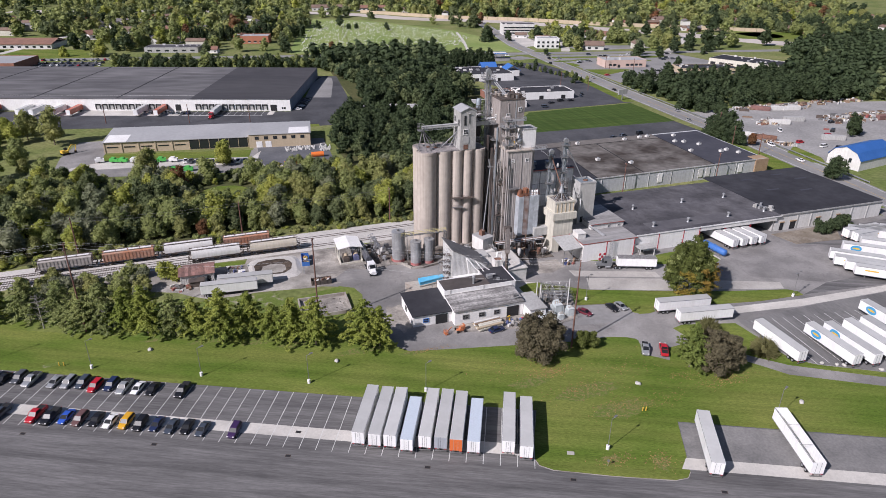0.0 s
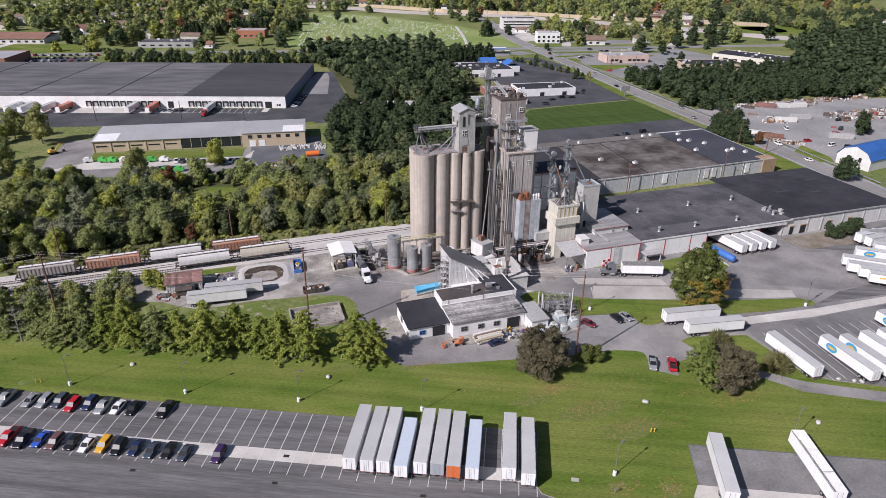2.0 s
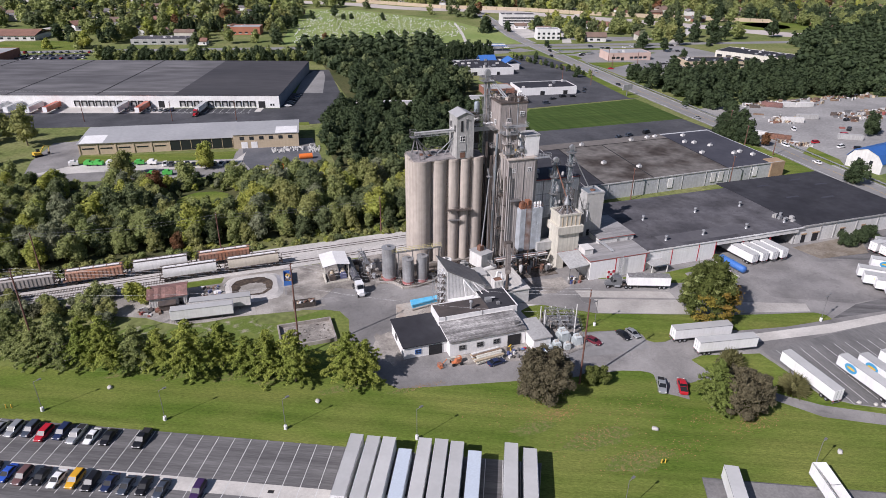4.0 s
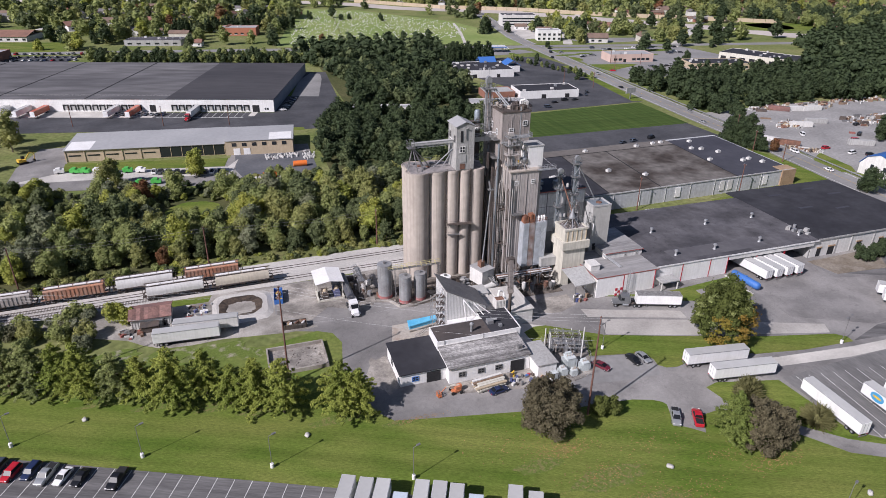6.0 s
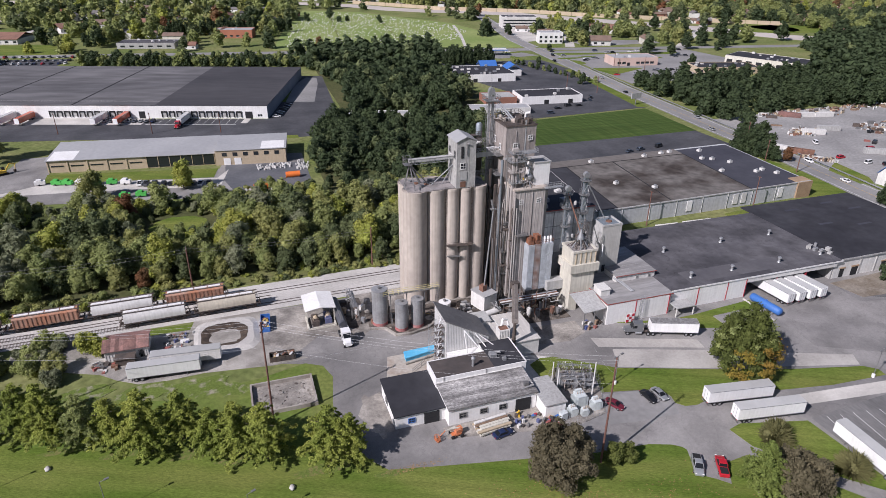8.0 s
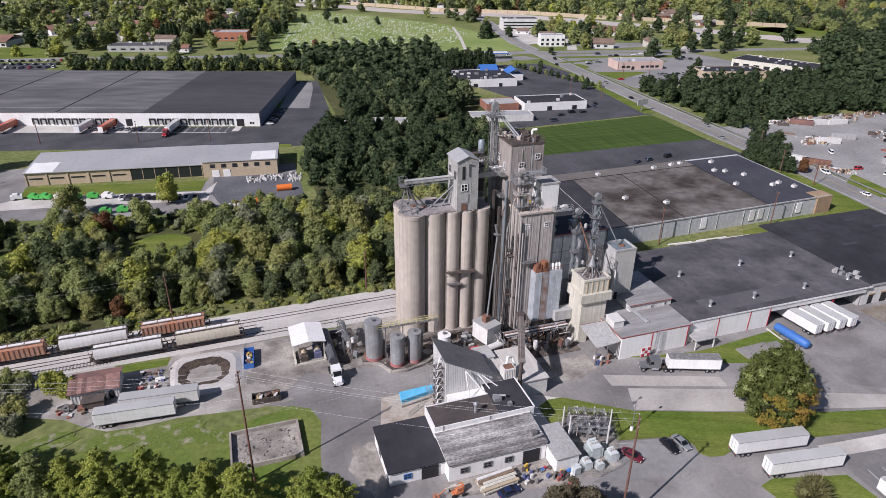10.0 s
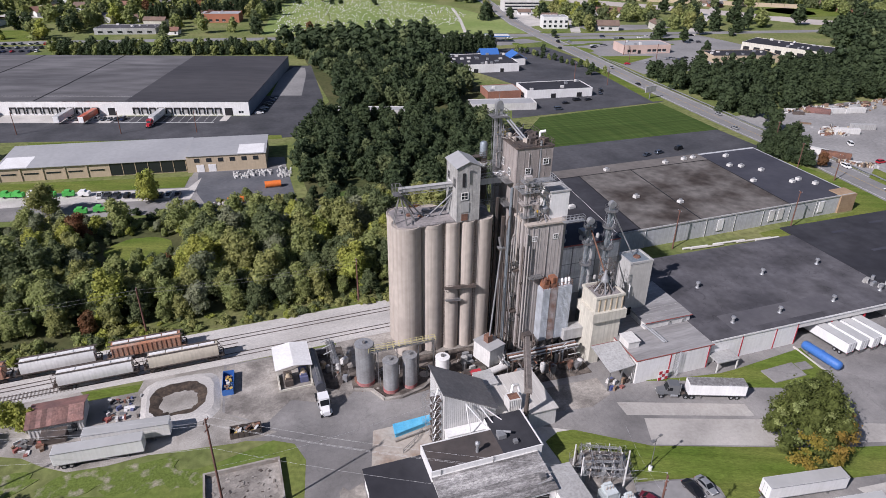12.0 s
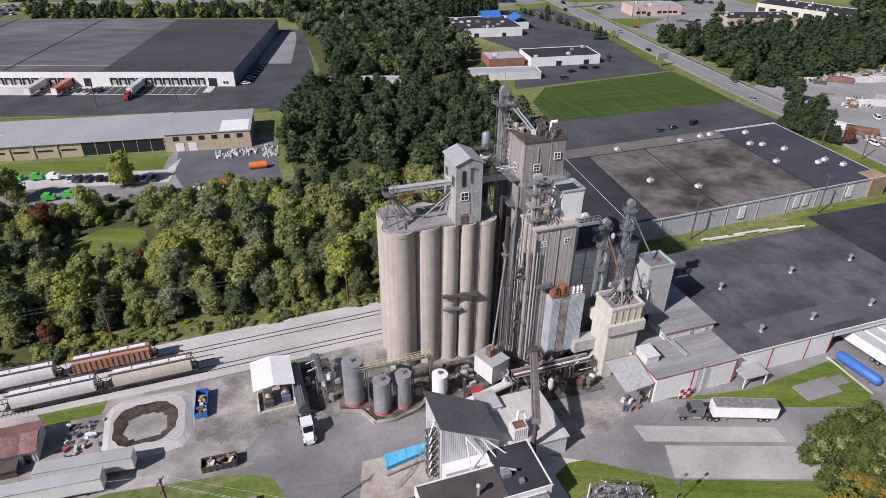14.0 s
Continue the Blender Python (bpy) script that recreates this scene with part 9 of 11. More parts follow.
def crown(h, w, n, size, seed, low=0.10, cone=0.0, sub=1, lobes=10):
    """A broadleaf crown: about n leaf sprays over uneven lobes round a ragged heart, h high and w wide; cone narrows its top."""
    g = np.random.default_rng(seed)
    balls = [(0, 0, h * (0.5 + low * 0.4), w * 0.33, h * 0.36)]
    for k in range(lobes):
        t, a = (k + g.uniform(0.1, 0.9)) / lobes, 2.4 * k + g.uniform(-0.6, 0.6)
        d = w * 0.5 * math.sin(math.pi * (0.24 + 0.66 * t)) ** 0.6 * (1 - cone * t) * g.uniform(0.40, 0.86)
        r = w * g.uniform(0.62, 1.30) * 0.66 / math.sqrt(lobes) * (1.1 - 0.3 * t)
        balls.append((d * math.cos(a), d * math.sin(a), h * (low + 0.10 + (0.83 - low) * t) + g.uniform(-0.06, 0.06) * h, r, r * g.uniform(0.75, 1.1)))
    q = np.array(balls)
    mid, half = q[:, :3], q[:, [3, 3, 4]]
    iv, jf = ICO[sub]
    k = len(iv)
    core = (mid[:, None] + iv[None] * half[:, None] * g.uniform(0.66, 0.92, (len(q), k, 1))).reshape(-1, 3)
    cf = (jf[None] + (np.arange(len(q)) * k)[:, None, None]).reshape(-1, 3)
    share = q[:, 3] * q[:, 4]
    who = g.choice(len(q), size=int(n * 1.7), p=share / share.sum())
    d = g.normal(size=(len(who), 3))
    d /= np.linalg.norm(d, axis=1)[:, None]
    c = mid[who] + d * half[who] * (g.uniform(0.80, 1.12, (len(who), 1)) + 0.22 * (g.random((len(who), 1)) > 0.93))
    deep = (np.linalg.norm((c[:, None] - mid[None]) / half[None], axis=2) < 0.76).any(axis=1)
    keep = ~deep & (c[:, 2] > h * low * 0.5) & ~((d[:, 2] < -0.45) & (g.random(len(who)) < 0.7))
    c, d = c[keep][:n], d[keep][:n]
    m = len(c)
    nrm = d * 0.60 + g.normal(scale=0.55, size=(m, 3)) + (0, 0, 0.40)
    nrm /= np.linalg.norm(nrm, axis=1)[:, None]
    a = np.cross(nrm, g.normal(size=(m, 3)))
    a /= np.linalg.norm(a, axis=1)[:, None]
    b = np.cross(nrm, a)
    s = size * g.uniform(0.5, 1.4, (m, 1))
    leaf = np.stack([c - a * s, c + a * s * 0.55 - b * s * 0.75, c + a * s * 0.55 + b * s * 0.75], axis=1).reshape(-1, 3)
    return np.concatenate([core, leaf]), np.concatenate([cf, np.arange(3 * m).reshape(-1, 3) + len(core)])


def sprays(lobes, leaves, size, seed):
    """Flat drooping leaf sprays about the points (x, y, z, r), each with a small core."""
    g = np.random.default_rng(seed)
    p = np.array(lobes)
    iv, jf = ICO[0]
    k = len(iv)
    cores = (iv[None] * (p[:, 3] * 0.36)[:, None, None] * np.array((1, 1, 0.5)) * g.uniform(0.7, 1.2, (len(p), k, 1)) + p[:, None, :3]).reshape(-1, 3)
    cf = (jf[None] + (np.arange(len(p)) * k)[:, None, None]).reshape(-1, 3)
    q = np.repeat(p, leaves, axis=0)
    n = len(q)
    d = g.normal(size=(n, 3))
    d /= np.linalg.norm(d, axis=1)[:, None]
    c = q[:, :3] + d * (q[:, 3:] * g.uniform(0.25, 1.30, (n, 1))) * np.array((1, 1, 0.48))
    out = q[:, :2] / (np.linalg.norm(q[:, :2], axis=1)[:, None] + 0.5)
    nrm = g.normal(scale=0.55, size=(n, 3)) + d * 0.3 + np.concatenate([out * 0.5, np.full((n, 1), 0.75)], axis=1)
    nrm /= np.linalg.norm(nrm, axis=1)[:, None]
    a = np.cross(nrm, g.normal(size=(n, 3)))
    a /= np.linalg.norm(a, axis=1)[:, None]
    b = np.cross(nrm, a)
    s = size * g.uniform(0.55, 1.35, (n, 1))
    leaf = np.stack([c - a * s, c + a * s * 0.55 - b * s * 0.7, c + a * s * 0.55 + b * s * 0.7], axis=1).reshape(-1, 3)
    return np.concatenate([cores, leaf]), np.concatenate([cf, np.arange(3 * n).reshape(-1, 3) + len(cores)])


def layer_lobes(h, w, seed):
    """Small flat sprays along tiers of level branches, longest low down, with gaps between the tiers."""
    r = random.Random(seed)
    out = []
    for k in range(13):
        t = (k + 0.5) / 13
        z = h * (0.16 + 0.82 * t)
        reach = w * 0.5 * (1.0 - t ** 1.7) ** 0.9 * (0.74 + 0.26 * min(1, 5 * t)) + 0.35
        n = 7 if t < 0.65 else 5 if t < 0.85 else 3
        for j in range(n):
            a = 2.4 * k + 6.28 * j / n + r.uniform(-0.35, 0.35)
            d = reach * r.choice((0.55, 0.8, 0.95, 1.05, 1.2)) * r.uniform(0.9, 1.1)
            tilt = r.uniform(0.0, 0.26)
            zz = z + r.uniform(-0.35, 0.35)
            m = max(3, round(d / 0.75))
            for q in range(m):
                f = (q + 1) / m
                side = r.uniform(-0.45, 0.45) * (0.4 + f)
                out.append((d * f * math.cos(a) - side * math.sin(a), d * f * math.sin(a) + side * math.cos(a), zz + (tilt - 0.26 * f) * d * f + r.uniform(-0.15, 0.15), r.uniform(0.40, 0.72) * (1.15 - 0.4 * f)))
    return out


def trunk_shape(h, w, r0, seed):
    s = Shape()
    r = random.Random(seed)
    s.tube((0, 0, -0.1), (0, 0, h * 0.35), r0, r0 * 0.75, 8).tube((0, 0, h * 0.35), (0.1, 0.1, h * 0.8), r0 * 0.75, r0 * 0.25, 7)
    for k in range(7):
        a, z = 2.4 * k + r.uniform(-0.3, 0.3), h * (0.28 + 0.07 * k)
        s.tube((0, 0, z), (w * 0.3 * math.cos(a), w * 0.3 * math.sin(a), z + h * 0.14), r0 * 0.35, r0 * 0.1, 5)
    return s


def tree(name, label, foliage_data, leaf, h, w, r0, seed, group="", second=None):
    t = thing(name, label, "tree", group)
    part("trunk", trunk_shape(h, w, r0, seed), BARK, t)
    part("crown", raw_mesh("crown", *foliage_data, leaf), leaf, t)
    if second:
        part("crown", raw_mesh("crown", *second[0], second[1]), second[1], t, "turning golden foliage")
    return t


# row of loose conical trees above the lawn
rowtree = [tree("lawn_tree", "fresh green loosely layered tree on the lawn edge", sprays(layer_lobes(14.2, 10.8, s), 42, 0.235, s), LEAF_LIME, 13.6, 11.5, 0.24, s, group="trees along the lawn") for s in (11, 12, 13)]
rowset = []
GREYBARK = mat("grey_bark", (0.300, 0.280, 0.250), (0.220, 0.205, 0.185), rough=0.95, s1=1.0, s2=6, var=0.2)
ROWT = ((-50.4, 175.1, 1.0), (-44.8, 170.6, 0.95), (-39.3, 168.4, 1.05), (-33.8, 167.2, 0.95), (-28.5, 163.4, 1.05), (-21.5, 160.6, 0.9), (-16.5, 159.4, 0.82), (-9.4, 154.6, 1.08), (-2.4, 155.4, 0.92), (3.4, 150.6, 0.8), (8.0, 147.9, 0.95), (13.6, 144.8, 1.02), (25.6, 140.2, 1.02), (29.4, 139.4, 0.85), (-60, 180, 1.0), (-70, 184, 1.05), (-82, 190, 1.0), (-95, 195, 1.0))
for k, (x, y, s) in enumerate(ROWT):
    m = pose(x, y, 0.03, 0, 0, 97 * k)
    c = rowtree[k] if k < 3 else copy_thing(rowtree[k % 3], m)
    c.matrix_world = m @ Matrix.Scale(s, 4)
    rowset.append(c)
for k in (0, 1, 2, 5, 14):
    for o in rowset[k].children:
        if o.name.startswith("crown"):
            o.material_slots[0].link = "OBJECT"
            o.material_slots[0].material = LEAF_GREEN
for k, (x, y, h) in enumerate(((-55.7, 174.8, 11.0), (-39.1, 167.0, 8.5))):
    t = thing("bare_tree", "leafless grey tree among the lawn trees", "tree", "bare trees", at=pose(x, y, 0.03, 0, 0, 70 * k))
    r = random.Random(440 + k)
    part("trunk", Shape().tube((0, 0, -0.1), (0.1, 0, h * 0.5), 0.22, 0.15, 8).tube((0.1, 0, h * 0.5), (0, 0.1, h), 0.15, 0.03, 6), GREYBARK, t)
    for j in range(34):
        a, z = 2.4 * j + r.uniform(-0.4, 0.4), h * (0.18 + 0.76 * j / 34)
        d = h * 0.36 * (1.08 - z / h) + 0.5
        tip = (d * math.cos(a), d * math.sin(a), z + d * 0.25)
        part("branch", Shape().tube((0.05, 0.05, z), tip, 0.06, 0.02, 5).tube(tuple(0.55 * q for q in tip[:2]) + (z + d * 0.14,), (tip[0] * 0.9 + r.uniform(-0.7, 0.7), tip[1] * 0.9 + r.uniform(-0.7, 0.7), tip[2] + r.uniform(0.1, 0.6)), 0.035, 0.015, 4), GREYBARK, t)
golden = []
rg = random.Random(21)
for k in range(46):
    a, z = rg.uniform(-2.7, -0.3), rg.uniform(2.0, 11.0)
    d = 8.2 * math.sin(math.pi * min(0.62, 0.22 + z / 18)) * rg.uniform(0.86, 1.0)
    golden.append((d * math.cos(a), d * math.sin(a), z, rg.uniform(0.6, 1.3)))
mp_ = tree("maple", "big broad maple turning golden on one side", crown(17.6, 18.0, 11500, 0.28, 21, 0.05, 0.25, 1, 60), LEAF_MAPLE, 16, 12, 0.4, 21, second=(sprays(golden, 60, 0.27, 22), LEAF_GOLD))
tinted = [(6.6 * math.cos(a) * math.cos(e), 6.6 * math.sin(a) * math.cos(e), 8.6 + 7.4 * math.sin(e), rg.uniform(0.5, 1.2)) for a, e in ((rg.uniform(-3.14, 3.14), rg.uniform(-0.3, 1.4)) for k in range(40))]
part("crown", raw_mesh("crown", *sprays(tinted, 45, 0.27, 23), LEAF_GREEN), LEAF_GREEN, mp_, "olive tinted foliage")
mp_.matrix_world = pose(125.4, 139.6, 0.16)
pt = tree("purple_tree", "round dark purple-leaved tree on the lawn", crown(11.6, 16.8, 12500, 0.23, 22, 0.0, 0.05, 1, 84), LEAF_PURPLE, 10.5, 9, 0.3, 22)
pt.matrix_world = pose(67.6, 123.2, 0.03)
p2 = tree("purple_tree", "dark purple-leaved tree beside the drive", crown(10.5, 13.8, 10500, 0.23, 23, 0.0, 0.05, 1, 74), LEAF_PURPLE, 9.5, 8, 0.3, 23)
p2.matrix_world = pose(107.4, 104.4, 0.03)
sp = tree("spruce", "broad green spruce beside the drive", sprays(layer_lobes(12.8, 8.8, 24), 42, 0.22, 24), LEAF_SPRUCE, 11, 7.0, 0.25, 24)
sp.matrix_world = pose(101.4, 106.8, 0.03)
for k, (x, y, h, w) in enumerate(((115.6, 117.6, 5.8, 7.8), (123.4, 105.8, 5.2, 8.0))):
    t = thing("shrub", "wide spiky brown-green shrub on the lawn strip", "shrub")
    r = random.Random(30 + k)
    blades = Shape()
    for i in range(620):
        a, e = r.uniform(0, 6.28), math.asin(r.uniform(0.08, 0.98))
        d = Vector((math.cos(a) * math.cos(e), math.sin(a) * math.cos(e), math.sin(e)))
        q = Vector((d.x * w / 2, d.y * w / 2, d.z * h)) * r.uniform(0.78, 1.12)
        side = d.cross(Vector((0, 0, 1))).normalized() * 0.13 * r.uniform(0.6, 1.3)
        m = q * 0.55 + Vector((0, 0, 0.35))
        blades.add([(0, 0, 0.1), m - side, q - Vector((0, 0, 0.3)), m + side + Vector((0, 0, 0.08))], [(0, 1, 2), (0, 2, 3)])
    tagged(part("foliage", blades, LEAF_SHRUB, t), kind="stuff")
    part("crown", raw_mesh("crown", *crown(h * 0.75, w * 0.7, 900, 0.24, 30 + k, 0.02), LEAF_SHRUB), LEAF_SHRUB, t)
    t.matrix_world = pose(x, y, 0.06)
for k, (x, y, h, w) in enumerate(((79.6, 122.4, 5.4, 4.6), (82.2, 122.6, 4.0, 4.0), (-25.4, 195.0, 6.5, 6.5), (-32, 184, 4.0, 5), (-38, 190, 4.5, 6), (-46, 193, 5, 6), (-55, 196, 5, 7), (202.7, 163, 4.4, 6.5), (209.4, 163.6, 4.6, 6.5), (216.5, 165.8, 4.2, 5.5), (-22.6, 193.8, 5.0, 4.5))):
    t = thing("bush", "small leafy green bush beside the yard" if k else "green bush below a utility pole", "bush", "bushes")
    m = (LEAF_MAPLE, LEAF_MAPLE, LEAF_YELLOW, LEAF_GREY, LEAF_GREEN, LEAF_OLIVE, LEAF_GREY, LEAF_DARK_AND_SHADED, LEAF_DARK_AND_SHADED, LEAF_DARK_AND_SHADED, LEAF_YELLOW)[k]
    part("crown", raw_mesh("crown", *crown(h, w, 1500, 0.26, 40 + k, 0.02), m), m, t)
    part("stem", Shape().tube((0, 0, -0.1), (0, 0, h * 0.4), 0.1), BARK, t)
    t.matrix_world = pose(x, y, 0.1)

rb = random.Random(55)
for k in range(26):
    x = rb.uniform(-72, -24)
    y = 198.5 + rb.uniform(-11, 5) - (x + 24) * 0.02
    if -26 < x and y > 182:
        continue
    t = thing("bush", "grey-green scrubby bush below the tracks", "bush", "bushes", at=pose(x, y, 0.05, 0, 0, 60 * k))
    m = (LEAF_BRUSH, LEAF_GREEN, LEAF_GREY, LEAF_OLIVE)[k % 4]
    h = rb.uniform(2.2, 4.6)
    part("crown", raw_mesh("crown", *crown(h, h * 1.35, 800, 0.30, 100 + k, 0.02), m), m, t)
    part("stem", Shape().tube((0, 0, -0.1), (0, 0, h * 0.4), 0.1), BARK, t)

# fallen leaves on the lawn
lf = random.Random(61)
litter = Shape()
for cx, cy, a, b, n in ((72, 107, 9, 3.5, 150), (77, 99, 8, 4, 150), (87, 98, 7, 3, 70), (67, 115.5, 7, 2.5, 200), (106, 99.5, 7, 2.5, 170), (97, 104, 5, 2, 60), (66, 84, 4, 2, 80), (75, 81, 3, 3, 80), (42, 133.8, 6, 0.8, 90), (60, 120, 12, 6, 90), (85, 112, 12, 6, 90)):
    for i in range(2 * n):
        x, y, r_, t_ = cx + lf.gauss(0, a / 2), cy + lf.gauss(0, b / 2), lf.uniform(0.06, 0.17), lf.uniform(0, 3.14)
        c_, s_ = r_ * math.cos(t_), r_ * math.sin(t_)
        litter.add([(x + c_, y + s_, 0.055), (x - s_, y + c_, 0.07), (x - c_, y - s_, 0.055), (x + s_, y - c_, 0.085)], [(0, 1, 2, 3)])
solid("fallen_leaves", litter, LITTER, "scattered brown fallen leaves on the lawn", "leaves", "stuff")

# woods
protos, far_protos, tiny_protos = [], [], []
for k, (h, w, c) in enumerate(((12.5, 10.4, 0.15), (11.0, 9.0, 0.45), (13.5, 9.8, 0.30), (9.0, 8.6, 0.10), (8.0, 7.0, 0.50))):
    protos.append((crown(h, w, 1540, 0.40, 60 + k, 0.02, c, 1, 11), h))
    far_protos.append((crown(h, w, 330, 0.86, 70 + k, 0.02, c, 1, 8), h))
    tiny_protos.append((crown(h, w * 1.1, 90, 1.6, 90 + k, 0.02, c, 1, 4), h))
con = crown(13.5, 5.6, 260, 0.75, 80, 0.02, 0.9, 1, 12)
WOOD_MATS = (LEAF_GREEN, LEAF_DARK_AND_SHADED, LEAF_OLIVE, LEAF_YELLOW, LEAF_RED, LEAF_GREY, LEAF_DEEP)


def scatter(poly, step, seed, holes=()):
    """Places on a jittered grid inside an outline and outside its holes."""
    r = random.Random(seed)
    xs, ys = [p[0] for p in poly], [p[1] for p in poly]
    out, y, row = [], min(ys), 0
    while y < max(ys):
        x = min(xs) + (row % 2) * step / 2
        while x < max(xs):
            a, b = x + r.uniform(-0.4, 0.4) * step, y + r.uniform(-0.4, 0.4) * step
            if inside(a, b, poly) and not any(((a - hx) / hr) ** 2 + ((b - hy) / hs) ** 2 < 1 for hx, hy, hr, hs in holes):
                out.append((a, b, r.random(), r.random(), r.random()))
            x += step
        y += step * 0.87
        row += 1
    return out


def join(batch, name, material, label):
    """One mesh out of many placed crowns: (verts, faces), x, y, scale, turn."""
    vs, fs, k = [], [], 0
    for (v, f), x, y, s, a in batch:
        c, d = math.cos(a), math.sin(a)
        vs.append(np.stack([x + s * (v[:, 0] * c - v[:, 1] * d), y + s * (v[:, 0] * d + v[:, 1] * c), v[:, 2] * s], axis=1))
        fs.append(f + k)
        k += len(v)
    if vs:
        tagged(new(name, raw_mesh(name, np.concatenate(vs), np.concatenate(fs), material)), label, "woods", kind="stuff")


WOODS_A = [(-128, 224), (-75, 225), (0, 226), (50, 223.5), (80, 224), (88, 235), (98, 262), (90, 285), (50, 297), (10, 290), (-20, 293), (-60, 298), (-92, 300), (-128, 316)]
WOODS_B = [(48, 302), (92, 286), (100, 266), (128, 290), (150, 330), (152, 378), (140, 384), (130, 386), (80, 398), (66, 396), (50, 345)]
WOODS_C = [(84, 410), (128, 402), (150, 402), (166, 440), (166, 480), (170, 545), (190, 560), (200, 590), (180, 606), (84, 610), (70, 560), (86, 540), (90, 470)]
WOODS_D = [(290, 432), (284, 400), (281, 340), (279, 310), (290, 318), (304, 342), (360, 346), (430, 332), (520, 340), (720, 400), (740, 585), (610, 566), (548, 540), (505, 480), (480, 428), (380, 425), (340, 432)]
batches = {m: [] for m in range(7)}
nearw = []
for x, y, a, b, c in scatter(WOODS_A, 5.7, 1, ((-7, 272, 11, 9), (-51, 276, 8, 5), (68, 296, 13, 8), (30, 292, 16, 5), (-70, 240, 9, 5))):
    kind = 0 if c < 0.36 else 6 if c < 0.60 else 5 if c < 0.70 else 2 if c < 0.88 else 3 if c < 0.975 else 4
    # Trees near the east clearing take the leaf colour with shade in it.
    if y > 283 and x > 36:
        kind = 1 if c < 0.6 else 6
    if x < -40 and c > 0.5:
        kind = 3 if c > 0.80 else 5 if c > 0.65 else 2
    if y < 247 and -70 < x:
        nearw.append((x, y, a, b, kind))
    else:
        short = 0.5 if (abs(x + 7) < 13 or abs(x + 51) < 9) and y > 250 else 1.0
        batches[kind].append((protos[int(a * 5) % 5][0], x, y, short * (0.55 + 0.62 * b) * (1.0 if y < 268 else 0.74), 6.28 * a))
# Woods B, C and D: cloud shade carried by the dark leaf colour.
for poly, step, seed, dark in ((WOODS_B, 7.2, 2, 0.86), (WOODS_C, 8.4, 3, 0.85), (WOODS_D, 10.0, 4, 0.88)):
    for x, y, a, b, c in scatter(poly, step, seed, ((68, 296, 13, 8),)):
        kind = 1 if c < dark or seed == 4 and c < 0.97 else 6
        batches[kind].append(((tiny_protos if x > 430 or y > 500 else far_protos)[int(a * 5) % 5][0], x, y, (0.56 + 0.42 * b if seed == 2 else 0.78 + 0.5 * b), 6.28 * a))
low = crown(2.2, 3.4, 240, 0.30, 95, 0.0, 0.0, 1, 4)
ru = random.Random(31)
for i in range(250):
    x = ru.uniform(-90, 84)
    y = (219.4 if x > -10 else 218.6 + 0.03 * x) + 7.5 * ru.random() ** 1.4
    batches[ru.choice((0, 2, 2, 3, 6))].append((low, x, y, ru.uniform(0.25, 0.8) if x > -5 else ru.uniform(0.35, 1.15), 6.28 * ru.random()))
for i in range(160):
    x, y = ru.uniform(-95, 40), ru.uniform(284, 302)
    batches[ru.choice((0, 2, 1))].append((low, x, y, ru.uniform(0.5, 1.3), 6.28 * ru.random()))
# the edge trees of the woods stand singly
edge_proto = {}
for x, y, a, b, kind in nearw:
    i = int(a * 5) % 5
    s = 0.45 + 0.45 * b if y < 231 else 0.66 + 0.42 * b
    m = pose(x, y, 0.03, 0, 0, 360 * a) @ Matrix.Scale(s, 4)
    if (i, kind) not in edge_proto:
        t = thing("woodland_tree", ("green leafy woodland tree", "dark green woodland tree", "olive-green woodland tree", "yellowing woodland tree", "rust-red woodland tree", "grey-green woodland tree", "deep green woodland tree")[kind] + " beside the tracks", "tree", "woodland edge trees")
        part("crown", raw_mesh("crown", *protos[i][0], WOOD_MATS[kind]), WOOD_MATS[kind], t)
        part("trunk", trunk_shape(protos[i][1], 8, 0.2, i), BARK, t)
        edge_proto[(i, kind)] = t
        t.matrix_world = m
    else:
        c = copy_thing(edge_proto[(i, kind)], Matrix())
        c.matrix_basis = m

# trees of the far town, in groves between the houses
FAR_SKIP = ([(-300, 712), (-118, 672), (-112, 740), (-140, 815), (-260, 850), (-330, 800)], [(-80, 672), (-22, 660), (-22, 722), (-78, 738)], [(4, 690), (58, 680), (58, 722), (4, 734)], [(-148, 800), (-108, 800), (-100, 900), (-145, 900)], [(55, 655), (128, 985), (205, 950), (300, 800), (310, 600), (160, 625)], [(-330, 695), (-90, 655), (-100, 600), (-330, 630)], [(290, 440), (380, 440), (440, 470), (430, 590), (300, 600)], [(160, 370), (275, 376), (285, 580), (175, 600), (165, 480)],
            [(310, 610), (345, 610), (345, 650), (310, 650)], [(355, 440), (430, 425), (490, 430), (480, 510), (420, 520), (355, 490)], [(355, 600), (420, 605), (418, 632), (355, 626)], [(320, 720), (380, 720), (380, 770), (320, 770)], [(530, 760), (610, 700), (640, 740), (560, 800)])


def near_line(x, y, pts, d):
    p = Vector((x, y))
    for a, b in zip(pts[:-1], pts[1:]):
        a, b = Vector(a), Vector(b)
        t = max(0, min(1, (p - a).dot(b - a) / (b - a).length_squared))
        if (p - a.lerp(b, t)).length < d:
            return True
    return False


STREET = [(-420, 720), (-190, 680), (-72, 662), (42, 642), (158, 622), (250, 604), (330, 590), (460, 565), (640, 535)]


